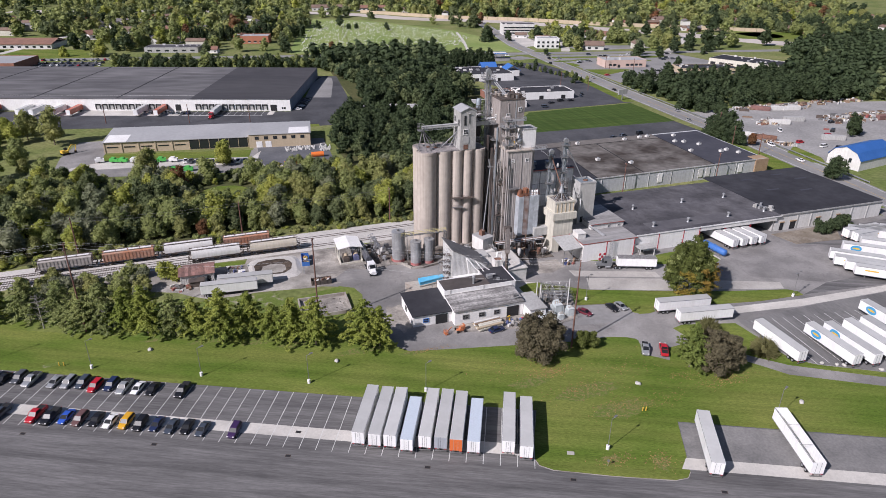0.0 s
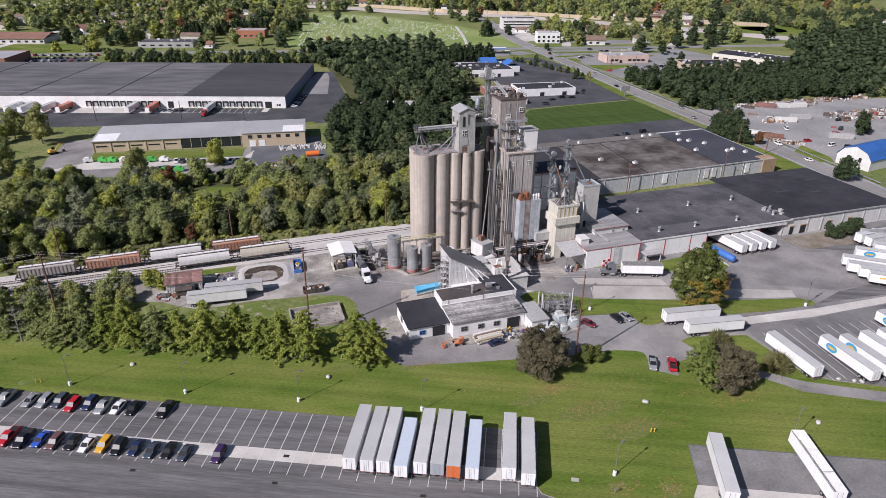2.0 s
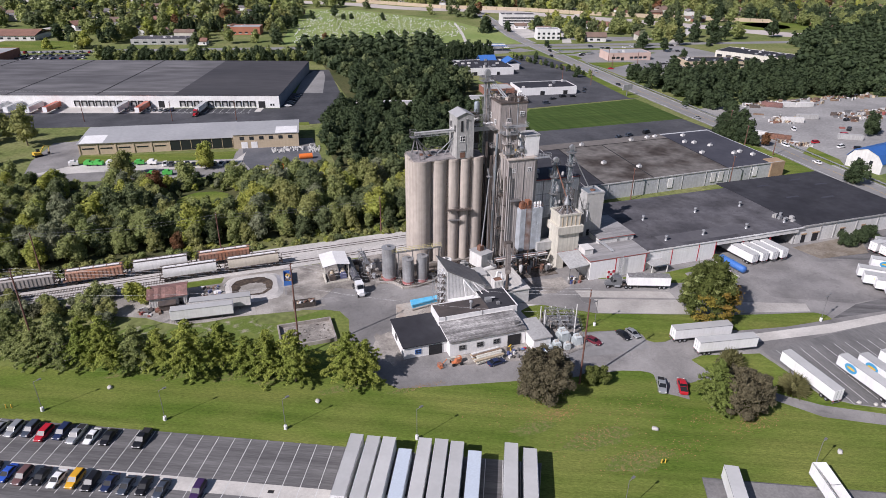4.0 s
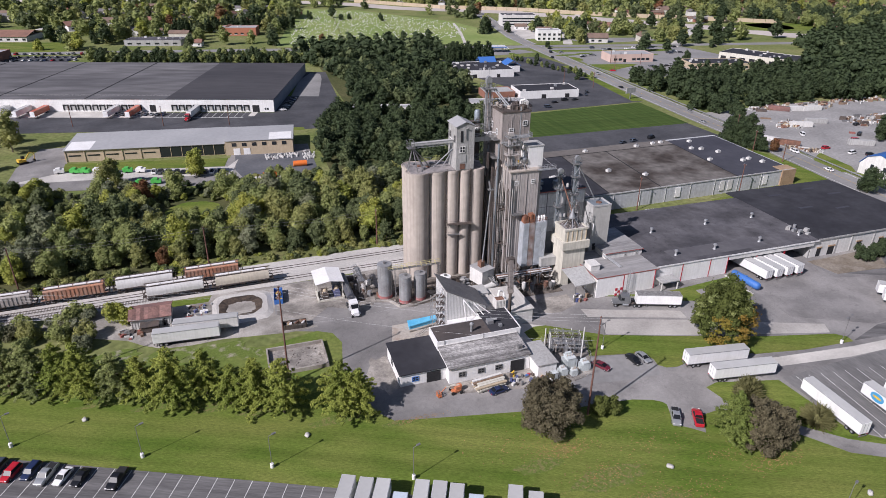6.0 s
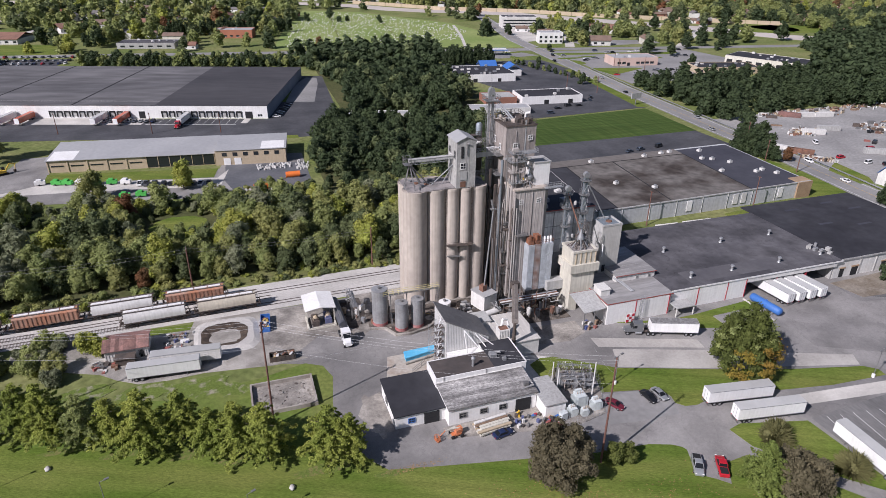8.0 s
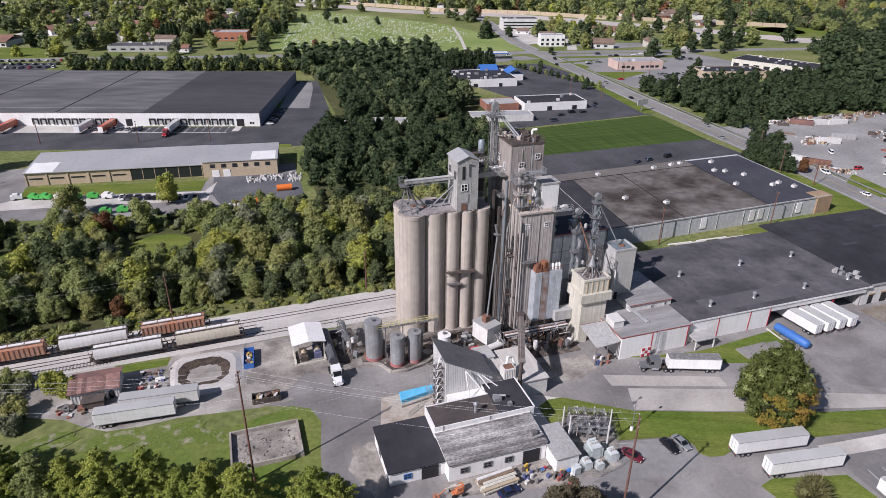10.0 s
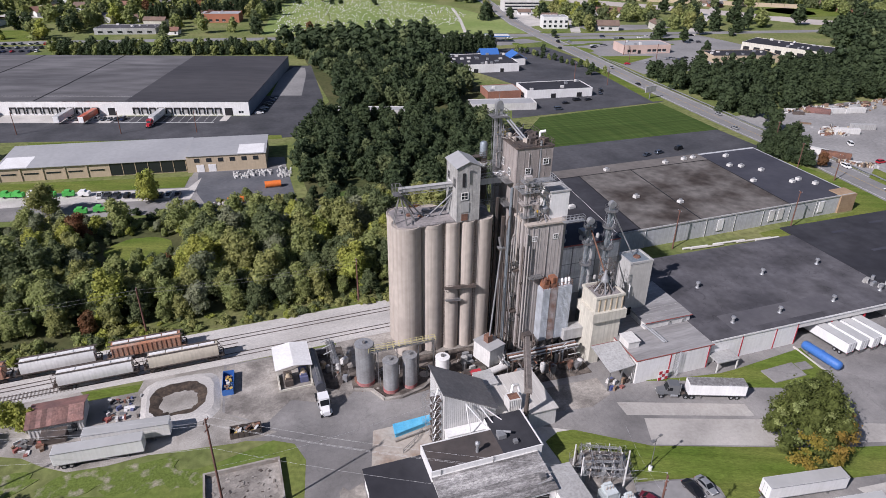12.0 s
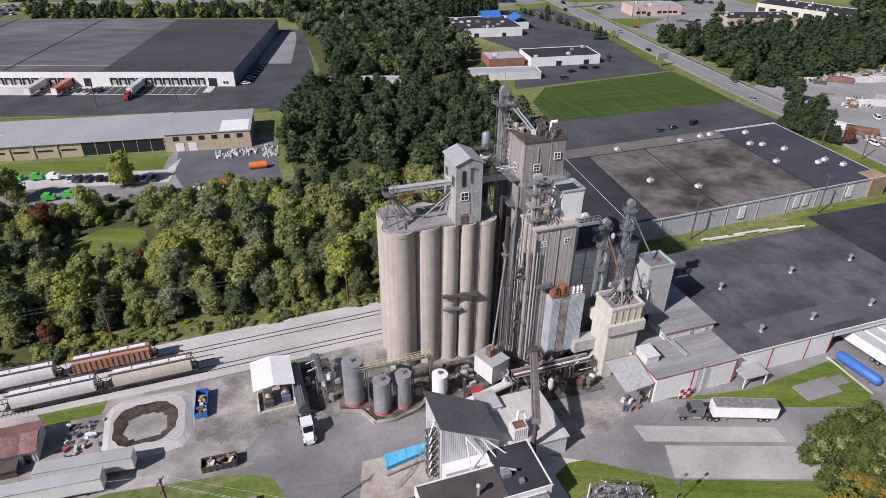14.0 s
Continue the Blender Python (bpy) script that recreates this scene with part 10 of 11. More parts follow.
def free(x, y, pad=0):
    if 180 < x < 640 and near_line(x, y + 62, HIGHWAY, 62) and (x * 0.37 + y * 0.61) % 10 > 3.0:
        return False
    if ((x - 632) / 36) ** 2 + ((y - 644) / 81) ** 2 < 1:
        return False
    return not any(inside(x, y, p) for p in FAR_SKIP) and not near_line(x, y, STREET, 11 + pad) and not near_line(x, y, HIGHWAY, 34 + pad) and not near_line(x, y, ROAD_R, 12 + pad)


town = [(-520, 690), (-100, 668), (60, 660), (130, 990), (210, 955), (310, 800), (330, 605), (640, 560), (900, 700), (1300, 1400), (900, 1650), (-700, 1650)]
houses = []
for x, y, a, b, c in scatter(town, 34, 5):
    if free(x, y, 8) and a < 0.50 and -0.36 * y - 20 < x < 1.32 * y and y < 1350:
        houses.append((x, y, a, b, c))
TOWN_EXTRA = [(-330, 560), (-250, 470), (-250, 330), (-120, 330), (-100, 395), (-260, 445), (-420, 520)]
for x, y, a, b, c in scatter(town, 15.0, 6):
    if x < -0.36 * y - 30 or x > 1.32 * y + 60 or y > 1420 or (y > 1050 and a > 0.75) or not free(x, y) or any(abs(x - h[0]) < 9 and abs(y - h[1]) < 8 for h in houses) or a < (0.46 if x < 300 else 0.30):
        continue
    if 7 < x < 58 and 722 < y < 765 or -76 < x < -14 and 680 < y < 720:
        continue
    kind = 0 if c < 0.40 else 6 if c < 0.66 else 1 if c < 0.74 else 2 if c < 0.92 else 3 if c < 0.985 else 4
    if x > 470 and y < 760 and c > 0.3:
        kind = 6 if c < 0.6 else 1
    batches[kind].append(((far_protos if y < 800 else tiny_protos)[int(b * 5) % 5][0], x, y, 0.9 + 0.9 * b, 6.28 * a))
for x, y, a, b, c in scatter(TOWN_EXTRA, 16, 7):
    batches[(0, 2, 3, 1)[int(c * 4)]].append((far_protos[int(b * 5) % 5][0], x, y, 0.6 + 0.5 * b, 6.28 * a))
# lines of dark evergreens and hedges
for x0, y0, x1, y1, n, s in ((-88, 612, 72, 574, 34, 0.76), (-86, 620, 72, 582, 34, 0.8), (-60, 606, 72, 568, 30, 0.7), (-40, 760, 90, 770, 40, 0.95), (-30, 775, 80, 790, 34, 1.0), (184, 534, 222, 530, 18, 1.0), (184, 540, 222, 536, 18, 1.1), (243, 535, 268, 450, 16, 0.42)):
    rr = random.Random(n)
    for k in range(n):
        t = k / (n - 1)
        batches[1 if s > 0.85 or k % 3 else 0].append((con if s > 0.85 else far_protos[k % 5][0], x0 + (x1 - x0) * t + rr.uniform(-1, 1), y0 + (y1 - y0) * t + rr.uniform(-1.5, 1.5), s * rr.uniform(0.8, 1.15), 6.28 * rr.random()))
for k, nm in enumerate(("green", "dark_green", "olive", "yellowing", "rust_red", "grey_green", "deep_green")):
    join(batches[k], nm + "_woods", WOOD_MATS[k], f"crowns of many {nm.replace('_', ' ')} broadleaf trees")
# single trees
singles = [(-39, 309, 1.0, 2), (-6.3, 310.6, 1.1, 3), (-89, 371, 1.45, 2), (-81, 305, 1.2, 0), (-60.6, 296, 1.0, 0), (-12.9, 287.4, 0.95, 0), (28, 300, 0.5, 0), (-104, 384, 1.2, 2), (-116, 392, 1.2, 3), (-66, 300, 0.6, 0), (5.2, 280, 0.95, 0), (-98, 340, 1.1, 0), (-103, 318, 1.0, 3), (-112, 352, 1.3, 0), (-92, 322, 0.9, 2),
           (102, 657, 0.8, 4), (161, 642, 0.8, 2), (147, 867, 1.1, 1), (154, 842, 0.75, 1), (164, 846, 0.8, 1), (118, 857, 0.8, 1), (198, 822, 0.8, 1), (176, 604, 0.7, 1), (74, 631, 0.65, 1), (83, 628.5, 0.65, 1), (278, 689, 1.3, 1), (389, 561, 1.3, 5), (393, 532, 0.9, 1), (457, 574, 1.3, 1), (385, 493, 1.0, 1), (336, 857, 1.2, 4), (256, 447, 0.7, 1), (333, 688, 0.9, 0), (350, 635, 1.0, 0), (261, 527, 0.7, 1), (286, 700, 1.2, 1), (305, 690, 1.0, 1), (300, 740, 1.1, 2), (258, 274, 1.2, 1), (263, 266, 0.8, 4), (251, 284, 1.0, 1), (254, 279, 1.2, 1), (261, 283, 1.15, 1), (268.5, 300, 0.9, 1), (257, 268, 0.9, 1), (257.4, 208.9, 0.9, 1), (260.6, 211.6, 0.8, 1), (332, 265, 1.0, 1), (337, 268, 0.9, 1),
           (90, 636, 0.5, 1), (110, 634, 0.5, 1), (134, 630, 0.5, 1), (192, 628, 0.6, 1), (-72, 738, 1.3, 2), (-140, 690, 1.1, 3), (-126, 730, 1.2, 1), (-60, 735, 0.8, 2), (430, 560, 1.2, 1), (470, 560, 1.2, 1), (455, 548, 0.8, 1), (377, 544, 1.25, 1), (489, 571, 1.2, 1), (505, 604, 1.5, 1), (362, 640, 1.2, 0), (58, 664, 1.6, 1), (-6, 717, 0.9, 3), (-139, 737, 1.4, 1), (-107, 680, 1.2, 3), (303, 590, 0.6, 1), (248, 600, 0.6, 1)]
for k, (x, y, s, kind) in enumerate(singles):
    i = k % 5
    t = thing("tree", ("green broadleaf tree", "dark green tree", "olive-green tree", "yellow-green tree", "rust-red autumn tree", "grey-green tree")[kind] + " standing alone", "tree", "single trees", at=pose(x, y, 0.03, 0, 0, 50 * k) @ Matrix.Scale(s, 4))
    part("crown", raw_mesh("crown", *(protos if y < 420 else far_protos)[i][0], WOOD_MATS[kind]), WOOD_MATS[kind], t)
    part("trunk", trunk_shape(protos[i][1], 8, 0.22, k), BARK, t)

# far houses
HWALL = [WHITE, OLDWHITE, BRICK, CREAM, WHITE]
HROOF = [mat("grey_shingles", (0.170, 0.160, 0.155), (0.130, 0.122, 0.118), rough=0.95, var=0.15), mat("brown_shingles", (0.200, 0.140, 0.105), (0.150, 0.105, 0.085), rough=0.95, var=0.15), mat("red_brown_shingles", (0.250, 0.135, 0.095), (0.190, 0.105, 0.078), rough=0.95, var=0.15)]
hproto = {}
for k, (x, y, a, b, c) in enumerate(houses[:170]):
    i, j = int(b * 5) % 5, int(c * 3) % 3
    m = pose(x, y, 0.03, 0, 0, -18 + 90 * (int(a * 100) % 2) + 10 * (c - 0.5))
    if (i, j) not in hproto:
        w, d, h = 13 + 2 * i, 9, 3.2 + 2.6 * (i % 2)
        t = thing("house", "small gabled suburban house among trees", "house", "suburban houses")
        part("wall", Shape().box(-w / 2, -d / 2, 0, w / 2, d / 2, h), HWALL[i], t)
        part("roof", Shape().gable(-w / 2, -d / 2, w / 2, d / 2, h, 2.6, 0.5, 0.25, "x"), HROOF[j], t)
        for q in (0, 2):
            part("window", Shape().box(-w / 3 + q * w / 3 - 0.7, -d / 2 - 0.08, 1.0, -w / 3 + q * w / 3 + 0.7, -d / 2, 2.4), GLASS, t)
        part("chimney", Shape().box(w * 0.2, 0.5, h, w * 0.2 + 0.8, 1.3, h + 3.4), BRICK, t)
        t.matrix_world = m
        hproto[(i, j)] = t
    else:
        copy_thing(hproto[(i, j)], m)
# low red-brown roofs of a school at the upper left
for k, (x, y, w, d, a) in enumerate(((-190, 770, 70, 34, -14), (-240, 740, 60, 26, -14), (-130, 830, 26, 20, 30), (-95, 850, 26, 18, -14), (-60, 850, 20, 16, -14), (-60, 1000, 44, 16, -14), (230, 1090, 60, 16, -10), (170, 1110, 50, 14, -10), (420, 680, 40, 18, -25), (365, 606, 19, 11, -20))):
    t = thing("low_hall", "long low hall with red-brown roof", "building", at=pose(x, y, 0.03, 0, 0, a))
    part("wall", Shape().box(-w / 2, -d / 2, 0, w / 2, d / 2, 4.4), OLDWHITE if k != 1 else BRICK, t)
    part("roof", Shape().gable(-w / 2, -d / 2, w / 2, d / 2, 4.4, 4.0, 0.8, 0.3, "x"), HROOF[2 if k % 2 == 0 else 1], t)
    for q in range(int(w / 7)):
        part("window", Shape().box(-w / 2 + 3 + 7 * q, -d / 2 - 0.1, 1.2, -w / 2 + 6 + 7 * q, -d / 2, 3.0), GLASS, t)
# headstones
hs_ = Shape()
rs_ = random.Random(9)
for k in range(2000):
    y = 648 + 5.5 * rs_.randrange(56)
    x = rs_.uniform(72, 290)
    if inside(x, y, [(72, 668), (92, 800), (135, 950), (190, 925), (268, 800), (276, 720), (240, 672), (160, 640)]):
        hs_.block(x, y + rs_.uniform(-0.8, 0.8), 0, rs_.uniform(0.6, 1.2), 0.35, rs_.uniform(0.5, 1.05), rs_.uniform(-12, 12))
solid("headstones", hs_, mat("pale_marble", (0.740, 0.730, 0.700), (0.560, 0.550, 0.530), rough=0.6, s1=0.02, s2=0.3, var=0.2), "many small pale headstones in rows", "headstones", "stuff")


# ---- small things ----
def lamp_post(x, y, h=8.0, arm=22.0):
    t = thing("lamp_post", "slim grey lamp post on a white concrete base", "street lamp", "lot lamp posts", at=pose(x, y, 0.03, 0, 0, arm))
    part("base", Shape().lathe(0, 0, [(0, 0.38), (0.95, 0.38), (1.0, 0.3)], 14), WHITE, t)
    part("pole", Shape().tube((0, 0, 0.9), (0, 0, h), 0.075, 0.055), STEEL, t)
    part("arm", Shape().tube((0, 0, h - 0.1), (1.2, 0, h), 0.05), GALV, t)
    part("lamp_head", Shape().box(0.8, -0.22, h - 0.06, 1.6, 0.22, h + 0.1), STEEL, t)
    return t


for x, y in ((-66, 162.2), (-40.6, 151.0), (-14.9, 139.7), (9.6, 128.9), (35.4, 117.4), (66.1, 87.4), (107.3, 84.4)):
    lamp_post(x, y)
for x, y, a in ((93.4, 144.4, 20), (154.6, 127.6, 20)):
    t = lamp_post(x, y, 8.2, a)
    part("lamp_head", Shape().box(-1.6, -0.3, 8.0, -0.7, 0.3, 8.2), STEEL, t)
    part("arm", Shape().tube((0, 0, 8.0), (-1.2, 0, 8.1), 0.05), STEEL, t)
for x, y in ((-27.6, 155.2), (17.4, 135.7), (84.9, 104.6), (117.2, 87.0)):
    r = random.Random(int(x))
    v, f = ICO[2]
    g = np.random.default_rng(abs(int(x)))
    me = raw_mesh("boulder", v * g.uniform(0.75, 1.1, (len(v), 1)) * np.array((0.85, 0.6, 0.42)) + (0, 0, 0.22), f, ROCK)
    ob = tagged(new("boulder", me), "pale flat boulder lying on the lawn", "boulder", "lawn boulders")
    ob.matrix_world = pose(x, y, 0.03, 0, 0, r.uniform(0, 180))
for k, x in enumerate((134.5, 137.5, 139, 146.5, 149, 151.5, 154.5, 157)):
    g = np.random.default_rng(900 + k)
    v, f = ICO[2]
    me = raw_mesh("stone", v * g.uniform(0.75, 1.1, (len(v), 1)) * np.array((0.7, 0.5, 0.4)) + (0, 0, 0.2), f, ROCK)
    tagged(new("stone", me), "rounded edging stone by the trailer yard", "stone", "edging stones").matrix_world = pose(x, 99.6 - (x - 131) * 0.56, 0.12, 0, 0, 40 * k)
for x, y in ((-48.4, 154.5), (-47.3, 154.2), (80.3, 95.8), (81.0, 95.6)):
    t = thing("bollard", "yellow steel bollard in the lawn", "bollard", "bollards")
    part("post", Shape().lathe(x, y, [(0.03, 0.12), (1.0, 0.12), (1.1, 0.05)], 10), YELLOW, t)
for u, v in ((-66.4, -20.5), (-37.0, -20.4), (-8.1, -20.4), (20.8, -20.3), (-8.2, -13.2), (49.8, -20.3), (78.7, -20.2)):
    x, y = lot(u, v)
    t = thing("drain_grate", "dark cast-iron drain grate in the asphalt", "drain", "lot drains", at=pose(x, y, 0.078, 0, 0, LOT))
    part("frame", Shape().box(-0.6, -0.38, 0, 0.6, -0.3, 0.02).box(-0.6, 0.3, 0, 0.6, 0.38, 0.02).box(-0.6, -0.3, 0, -0.5, 0.3, 0.02).box(0.5, -0.3, 0, 0.6, 0.3, 0.02), DARKRUST, t)
    part("grate", Shape().box(-0.5, -0.3, 0, 0.5, 0.3, 0.012), DARK, t)
x, y = lot(49.8, -12.9)
solid("catch_basin", Shape().block(x, y, 0.03, 1.5, 0.9, 0.12, LOT), CONC, "square concrete catch basin in the lawn", "drain")
x, y = 63.5, 83.1
t = thing("signpost", "small grey sign on a post in the lawn", "sign", at=pose(x, y, 0.03, 0, 0, LOT))
part("post", Shape().tube((0, 0, 0), (0, 0, 1.6), 0.05), GALV, t)
part("panel", Shape().box(-0.25, -0.07, 1.2, 0.25, -0.04, 1.75), STEEL, t)
# worn dry patches of the lawn
for k, (cx, cy, a, b) in enumerate(((72, 106, 9, 3), (76, 98, 8, 3), (65, 84.5, 2.6, 1.2), (74.6, 80.5, 2.0, 2.6), (60, 113, 5, 2), (38, 133.6, 6, 1.0), (-24, 160.0, 7, 1.6), (-12, 155.2, 7, 1.6), (0, 151.0, 7, 1.6), (8, 146.6, 5, 1.5), (24, 138.6, 6, 1.5))):
    solid("bare_patch", Shape().prism(ring(cx, cy, a * 0.9, b * 0.9, 22, 0.3, 700 + k), 0.0, 0.045), DRY, "patch of dry yellowed grass in the lawn", "ground", "structure")


solid("bare_patch", Shape().prism(ring(-50.5, 155.6, 1.8, 0.9, 16, 0.3, 790), 0.0, 0.05), WORN, "pale worn patch beside the bollards", "ground", "structure")


def wire(p, q, sag=1.2, r=0.03):
    n = 10
    p, q = Vector(p), Vector(q)
    side = (q - p).cross(Vector((0, 0, 1))).normalized() * r
    up = Vector((0, 0, r))
    vs, fs = [], []
    for i in range(n + 1):
        c = p.lerp(q, i / n) - Vector((0, 0, sag * 4 * (i / n) * (1 - i / n)))
        vs += [tuple(c + up), tuple(c - up * 0.5 + side * 0.87), tuple(c - up * 0.5 - side * 0.87)]
    for i in range(n):
        for j in range(3):
            a, b = 3 * i + j, 3 * i + (j + 1) % 3
            fs.append((a, b, b + 3, a + 3))
    return Shape().add(vs, fs + [(0, 2, 1), (3 * n, 3 * n + 1, 3 * n + 2)])


def utility_pole(x, y, h=21.5, arm=60.0, arms=2):
    t = thing("utility_pole", "tall red-brown wooden utility pole with cross-arms", "utility pole", "utility poles", at=pose(x, y, 0, 0, 0, arm))
    part("pole", Shape().tube((0, 0, 0), (0, 0, h), 0.24, 0.15, 10), POLE, t)
    for k in range(arms):
        z = h - 0.5 - 1.6 * k
        ca = part("cross_arm", Shape().box(-0.75, -0.06, z, 0.75, 0.06, z + 0.14), POLE, t)
        for d in (-0.65, 0, 0.65):
            part("insulator", Shape().lathe(d, 0, [(z + 0.2, 0.05), (z + 0.3, 0.1), (z + 0.5, 0.04)], 6), GALV, ca)
    return t


POLES = ((-104, 176, 26.0), (-44.6, 169.6, 26.5), (15.8, 154.5, 26.2), (77.1, 123.4, 25.6))
for x, y, h in POLES:
    utility_pole(x, y, h)
WIRE = mat("pale_wire", (0.480, 0.480, 0.475), rough=0.5, metal=0.2, var=0.05)
pw = thing("power_line", "thin pale power wires between wooden poles", "power line")
for (a, b, c), (d, e, f) in zip(POLES[:-1], POLES[1:]):
    for z, o in ((-0.1, 0.7), (-0.1, -0.7), (-1.6, 0.5), (-6, 0)):
        part("wire", wire((a + o * 0.5, b + o * 0.86, c + z), (d + o * 0.5, e + o * 0.86, f + z), 1.6, 0.014), WIRE, pw)
part("wire", wire((77.1, 123.4, 22), (89.6, 149.0, 8.4), 0.8, 0.014), WIRE, pw)
part("wire", wire((15.8, 154.5, 16), (57.0, 163, 12), 1.2, 0.014), WIRE, pw)
for x, y in ((-110, 222), (-54.8, 223.0), (-1.6, 222.2), (52.3, 220.4), (155, 221.5), (204, 222.6), (252, 268), (266, 296), (255, 252)):
    utility_pole(x, y, 13.5 if y < 240 else 11, 90, 1)
for a, b in (((-110, 222), (-54.8, 223.0)), ((-54.8, 223.0), (-1.6, 222.2)), ((-1.6, 222.2), (52.3, 220.4))):
    part("wire", wire((*a, 13), (*b, 13), 0.9, 0.02), STEEL, pw)
    part("wire", wire((*a, 12), (*b, 12), 0.9, 0.02), STEEL, pw)
for x, y in ((-24, 400), (-70, 412), (10, 392), (-95, 390), (240, 440), (252, 420), (300, 470), (315, 500), (330, 480)):
    utility_pole(x, y, 11, 70, 1)

# gravel yard: dumpsters, scrap and a dump truck
def skip(x, y, ang, L, col, label):
    t = thing("dumpster", label, "dumpster", at=pose(x, y, 0.06, 0, 0, ang))
    part("tub", Shape().box(-L / 2, -1.2, 0.1, L / 2, -1.12, 1.5).box(-L / 2, 1.12, 0.1, L / 2, 1.2, 1.5).box(-L / 2, -1.12, 0.1, -L / 2 + 0.08, 1.12, 1.5).box(L / 2 - 0.08, -1.12, 0.1, L / 2, 1.12, 1.5).box(-L / 2, -1.2, 0.0, L / 2, 1.2, 0.1), col, t)
    for k in range(6):
        part("rib", Shape().box(-L / 2 + 0.4 + k * (L - 0.8) / 5, -1.27, 0.1, -L / 2 + 0.5 + k * (L - 0.8) / 5, -1.2, 1.5), col, t)
    r = random.Random(int(x * 7))
    for k in range(16):
        part("scrap", Shape().block(r.uniform(-L / 2 + 0.6, L / 2 - 0.6), r.uniform(-0.8, 0.8), 0.2 + r.uniform(0.3, 0.9), r.uniform(0.4, 1.4), r.uniform(0.2, 0.7), r.uniform(0.2, 0.5), r.uniform(0, 180)), (OLDYELLOW, WOOD, OLDWHITE, STEEL, RUST)[k % 5], t)
    return t


skip(20.0, 178.6, -2, 6.2, DARKRUST, "rusty brown open dumpster full of yellow scrap")
skip(17.2, 195.2, 86, 7.0, BLUE, "blue open dumpster full of scrap beside the pond")
for i in range(34):
    r = random.Random(800 + i)
    x, y = r.uniform(-8, -0.6), r.uniform(188, 197.5)
    solid("scrap_item", Shape().block(x, y, 0.06, r.uniform(0.3, 1.5), r.uniform(0.2, 0.8), r.uniform(0.2, 0.9), r.uniform(0, 180)), (OLDBLUE, OLDRED, WHITE, OLDWHITE, STEEL, RUST, GREYWALL, DARKRUST)[i % 8], "scrap part lying in the gravel yard", "scrap", group="yard scrap")
for i in range(22):
    r = random.Random(850 + i)
    solid("scrap_item", Shape().block(r.uniform(-25, -18), r.uniform(185, 190), 0.06, r.uniform(0.5, 2.0), r.uniform(0.2, 0.8), r.uniform(0.2, 0.7), r.uniform(0, 180)), (OLDWHITE, DARKRUST, OLDRED, STEEL, WOOD, RUST)[i % 6], "scrap part lying beside the rusty shed", "scrap", group="yard scrap")
for i in range(14):
    r = random.Random(870 + i)
    solid("yard_gear", Shape().block(r.uniform(37.5, 45), r.uniform(186, 202), 0.06, r.uniform(0.4, 1.8), r.uniform(0.3, 1.1), r.uniform(0.4, 1.9), r.uniform(0, 90)), (STEEL, DARKRUST, OLDWHITE, TANWALL, RUST, GALV)[i % 6], "weathered gear standing beside the tanks", "machine", group="yard gear")
sheet("dirt_apron", [(43, 192.8), (43, 205.6), (62, 206.6), (84, 208), (98, 210), (98, 192)], 0.068, DUST, "dusty ground below the silos", "yard")
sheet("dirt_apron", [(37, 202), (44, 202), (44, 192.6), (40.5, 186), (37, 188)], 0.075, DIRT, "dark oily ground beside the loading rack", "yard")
lr = thing("loading_rack", "open steel loading rack with platforms beside the truck", "loading rack")
for y in (191, 198):
    part("frame", Shape().lattice((40.9, y, 0), (40.9, y, 4.4), 1.8, 2, 0.07), STEEL, lr)
part("platform", Shape().box(40.2, 190, 4.4, 41.6, 199, 4.52).rail([(40.2, 190, 4.52), (40.2, 199, 4.52)], 1.1, 0.04), STEEL, lr)
for k in range(3):
    part("loading_arm", Shape().tube((40.8, 192 + 2.4 * k, 4.5), (40.6, 192.4 + 2.4 * k, 6.4), 0.12).tube((40.6, 192.4 + 2.4 * k, 6.4), (38.6, 192.8 + 2.4 * k, 5.4), 0.12), GALV, lr)
# tan yard: green and orange machines, drums
for i in range(9):
    r = random.Random(950 + i)
    gx = -62 + 5.4 * i + r.uniform(-1, 1) if i < 7 else (-28 + 6 * (i - 7))
    t = thing("green_chipper", "bright green yard machine", "machine", "tan yard machines", at=pose(gx, 326.4 - 0.25 * (gx + 43) if i < 7 else 306, 0.09, 0, 0, r.uniform(-20, 20)))
    part("body", Shape().box(-2, -1, 0.5, 2, 1, 1.9).box(-1.2, -0.9, 1.9, 0.6, 0.9, 2.5), GREENP if i % 3 else WHITE, t)
    part("wheel", Shape().tube((-0.3, -1.1, 0.4), (-0.3, 1.1, 0.4), 0.4, seg=10), BLACK, t)
for x, y, w in ((22.2, 299.6, 2.6), (25.4, 300.0, 2.6), (38.1, 311.5, 6)):
    t = thing("orange_tank", "bright orange round-topped tank", "tank", "orange tanks", at=pose(x, y, 0.07))
    part("shell", Shape().tube((-w / 2, 0, 1.3), (w / 2, 0, 1.3), 1.3, seg=16), ORANGE, t, smooth=True)
    part("saddle", Shape().box(-w / 2 + 0.3, -0.9, 0, w / 2 - 0.3, 0.9, 0.4), STEEL, t)
drums = Shape()
for i in range(130):
    r = random.Random(1000 + i)
    x, y = (r.uniform(24, 39), r.uniform(324, 331)) if i < 60 else (r.uniform(16, 34), r.uniform(298, 301)) if i < 100 else (r.uniform(41, 47), r.uniform(320, 332))
    drums.lathe(x, y, [(0.06, 0.35), (0.95, 0.35)], 8)
solid("drums", drums, OLDWHITE, "rows of pale cans and drums in the yard", "drums", "stuff")
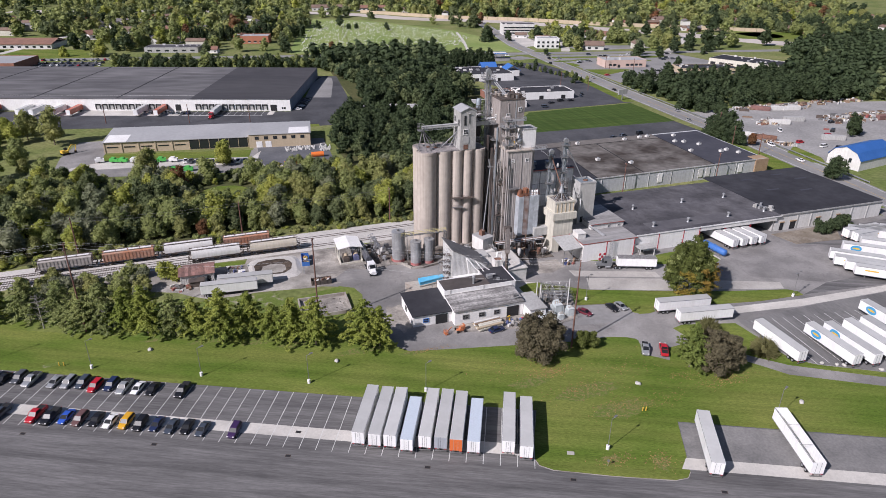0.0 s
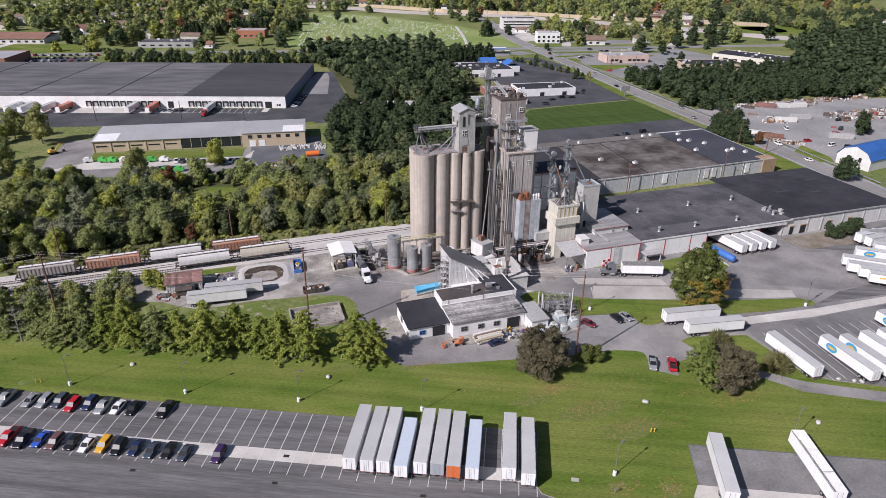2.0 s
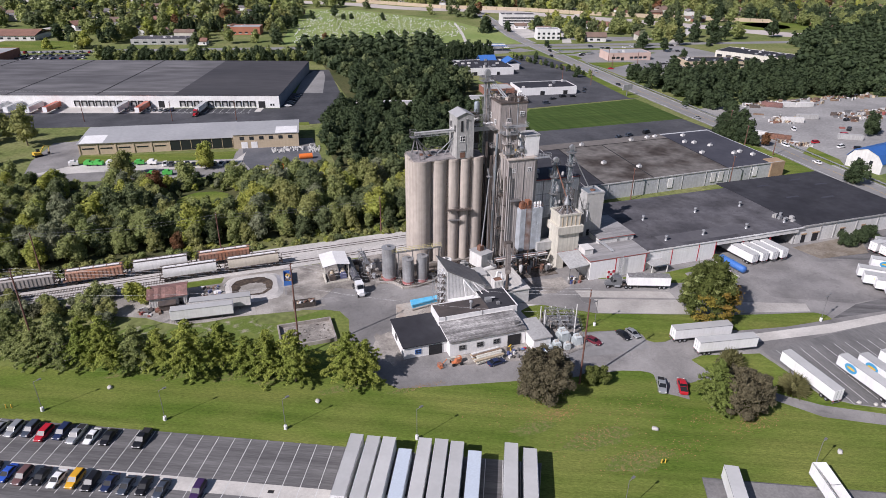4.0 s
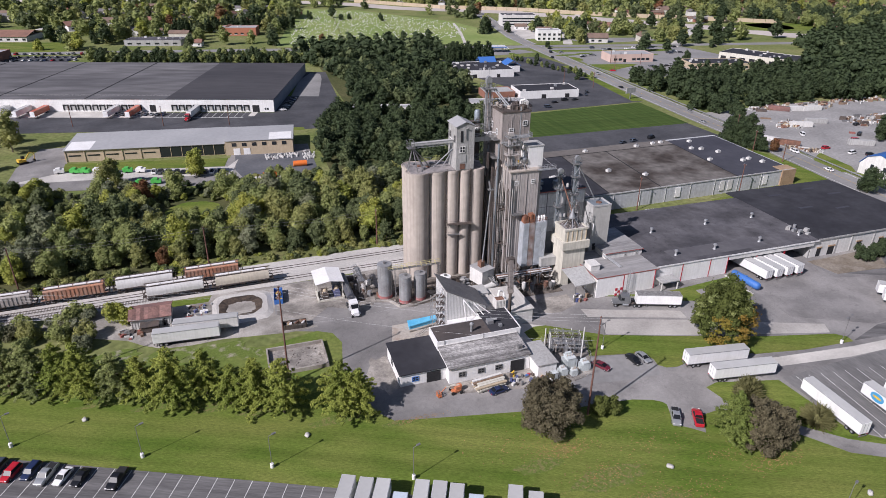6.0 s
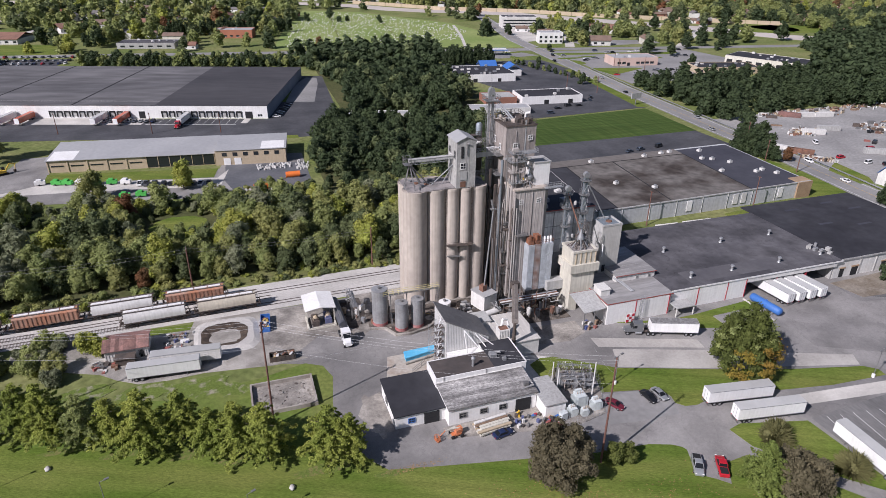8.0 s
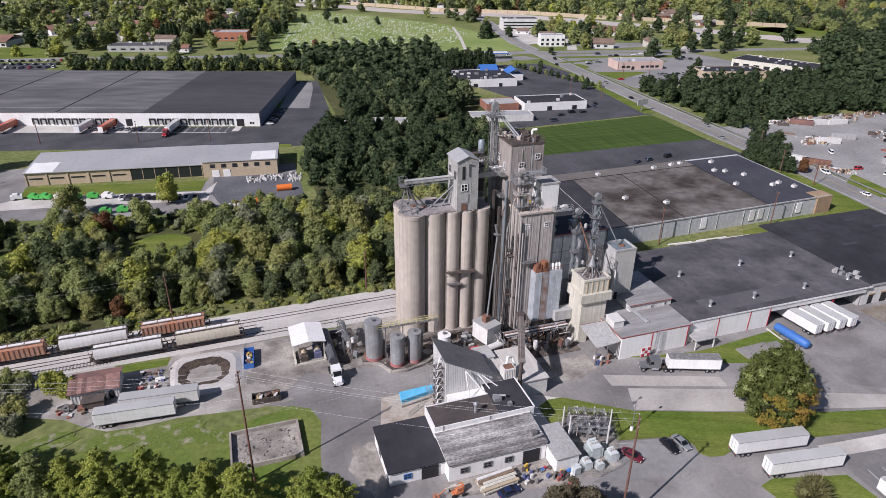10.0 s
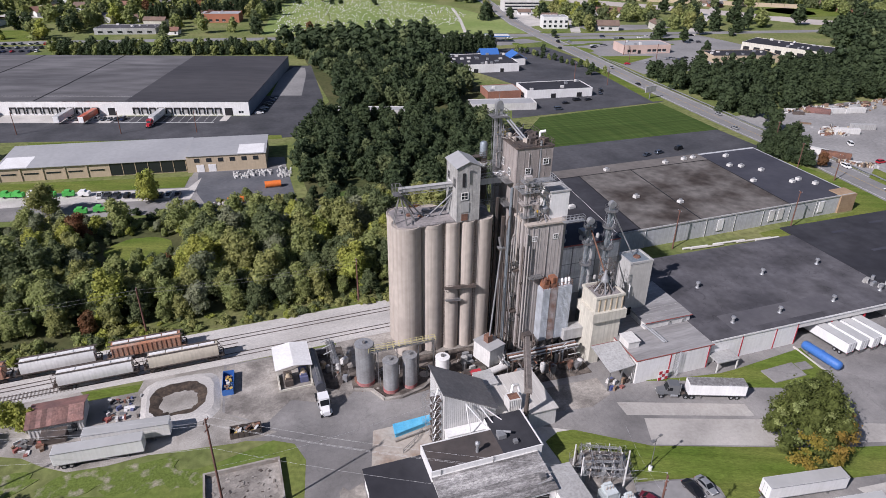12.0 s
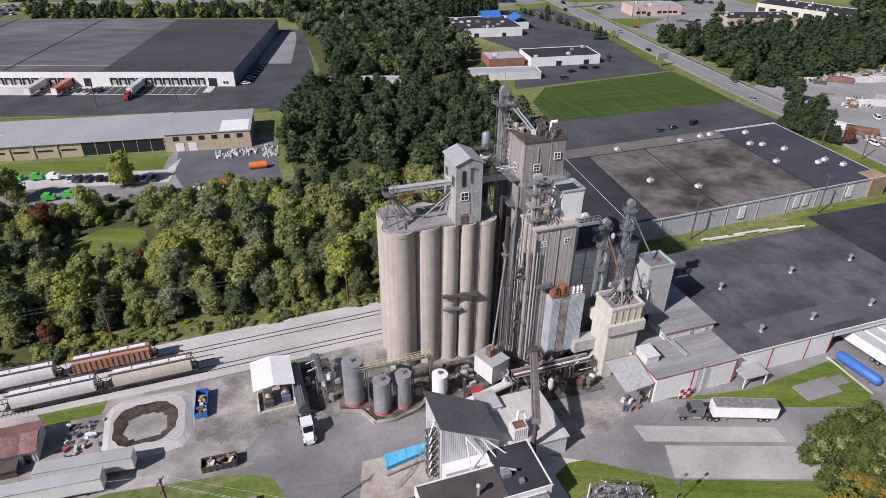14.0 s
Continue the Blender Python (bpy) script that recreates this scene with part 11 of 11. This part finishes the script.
# salvage yard clutter
SAL = (WOOD, GREYWALL, DARKRUST, GREYWALL, OLDRED, WOOD, STEEL, DARKRUST, OLDWHITE)
for i in range(96):
    r = random.Random(1200 + i)
    x, y = r.uniform(292, 440), r.uniform(240, 338)
    if i < 84:
        x, y = (r.uniform(316, 420), 341 - r.uniform(0, 9)) if i < 50 else (r.uniform(346, 440), r.choice((290, 295, 300, 305)) + r.uniform(-1.5, 1.5))
    if not inside(x, y, [(283, 332), (280, 268), (282, 245), (318, 238), (420, 222), (470, 315), (365, 340)]):
        continue
    solid("junk_item", Shape().block(x, y, 0.06, r.uniform(2, 6), r.uniform(0.8, 2.0), r.uniform(0.5, 2.0), r.uniform(-35, 15)), SAL[i % 9], "stack of timber, steel or junk in the salvage yard", "salvage bundle", group="salvage bundles")
for x, y, a, lab, m in ((313, 299, -24, "white box truck in the salvage yard", OLDWHITE), (349, 326.5, -10, "long pale storage container", OLDWHITE), (338, 329, -12, "white storage container beside another", OLDWHITE), (329, 332, -40, "red-brown container in the salvage yard", REDROOF), (327, 302, -20, "low dark-roofed shed in the salvage yard", GREYWALL), (278, 273, -48, "rusty orange container by the road", RUST), (273.6, 281, -60, "white container by the road", OLDWHITE), (315, 262, -30, "pale flat shed beside the barn", GREYWALL), (386, 290, 5, "long red-brown rack of steel", REDROOF)):
    t = thing("container", lab, "container", at=pose(x, y, 0.06, 0, 0, a))
    s = Shape().box(-6, -1.25, 0.1, 6, 1.25, 2.7)
    part("box", s, m, t)
    for k in range(10):
        part("rib", Shape().box(-5.9 + 1.2 * k, -1.3, 0.2, -5.7 + 1.2 * k, -1.25, 2.6), m, t)
    part("door", Shape().box(6, -1.15, 0.2, 6.06, 1.15, 2.6), STEEL, t)
bb = thing("roadside_billboard", "dark-backed roadside billboard on a post", "billboard", at=pose(258, 384, 0, 0, 0, 10))
part("panel", Shape().box(-4, -0.3, 4, 4, 0.3, 7.4), GREYWALL, bb)
part("post", Shape().tube((0, 0, 0), (0, 0, 4), 0.35), STEEL, bb)

# small junk of the salvage yard, by kind of stuff
for n, (m, nm) in enumerate(((WOOD, "timber_junk"), (TANWALL, "pale_timber_junk"), (RUST, "rusty_junk"), (GREYWALL, "grey_junk"), (DARKRUST, "dark_junk"), (OLDWHITE, "white_junk"))):
    s, r = Shape(), random.Random(2100 + n)
    for i in range(110):
        k = r.random()
        if k < 0.36:
            x, y = r.uniform(312, 420), 342 - abs(r.gauss(0, 5))
        elif k < 0.66:
            x, y = r.uniform(346, 440), r.uniform(288, 307)
        elif k < 0.84:
            x, y = r.gauss(309, 4), r.gauss(303, 3)
        else:
            x = r.uniform(274, 285)
            y = 268 - (x - 274) * 0.9 + r.uniform(-2, 2)
        s.block(x, y, 0.05, r.uniform(0.6, 3.2), r.uniform(0.25, 0.9), r.uniform(0.3, 1.6), r.uniform(-60, 60))
    solid(nm, s, m, "scattered small junk in the salvage yard", "junk", "stuff")
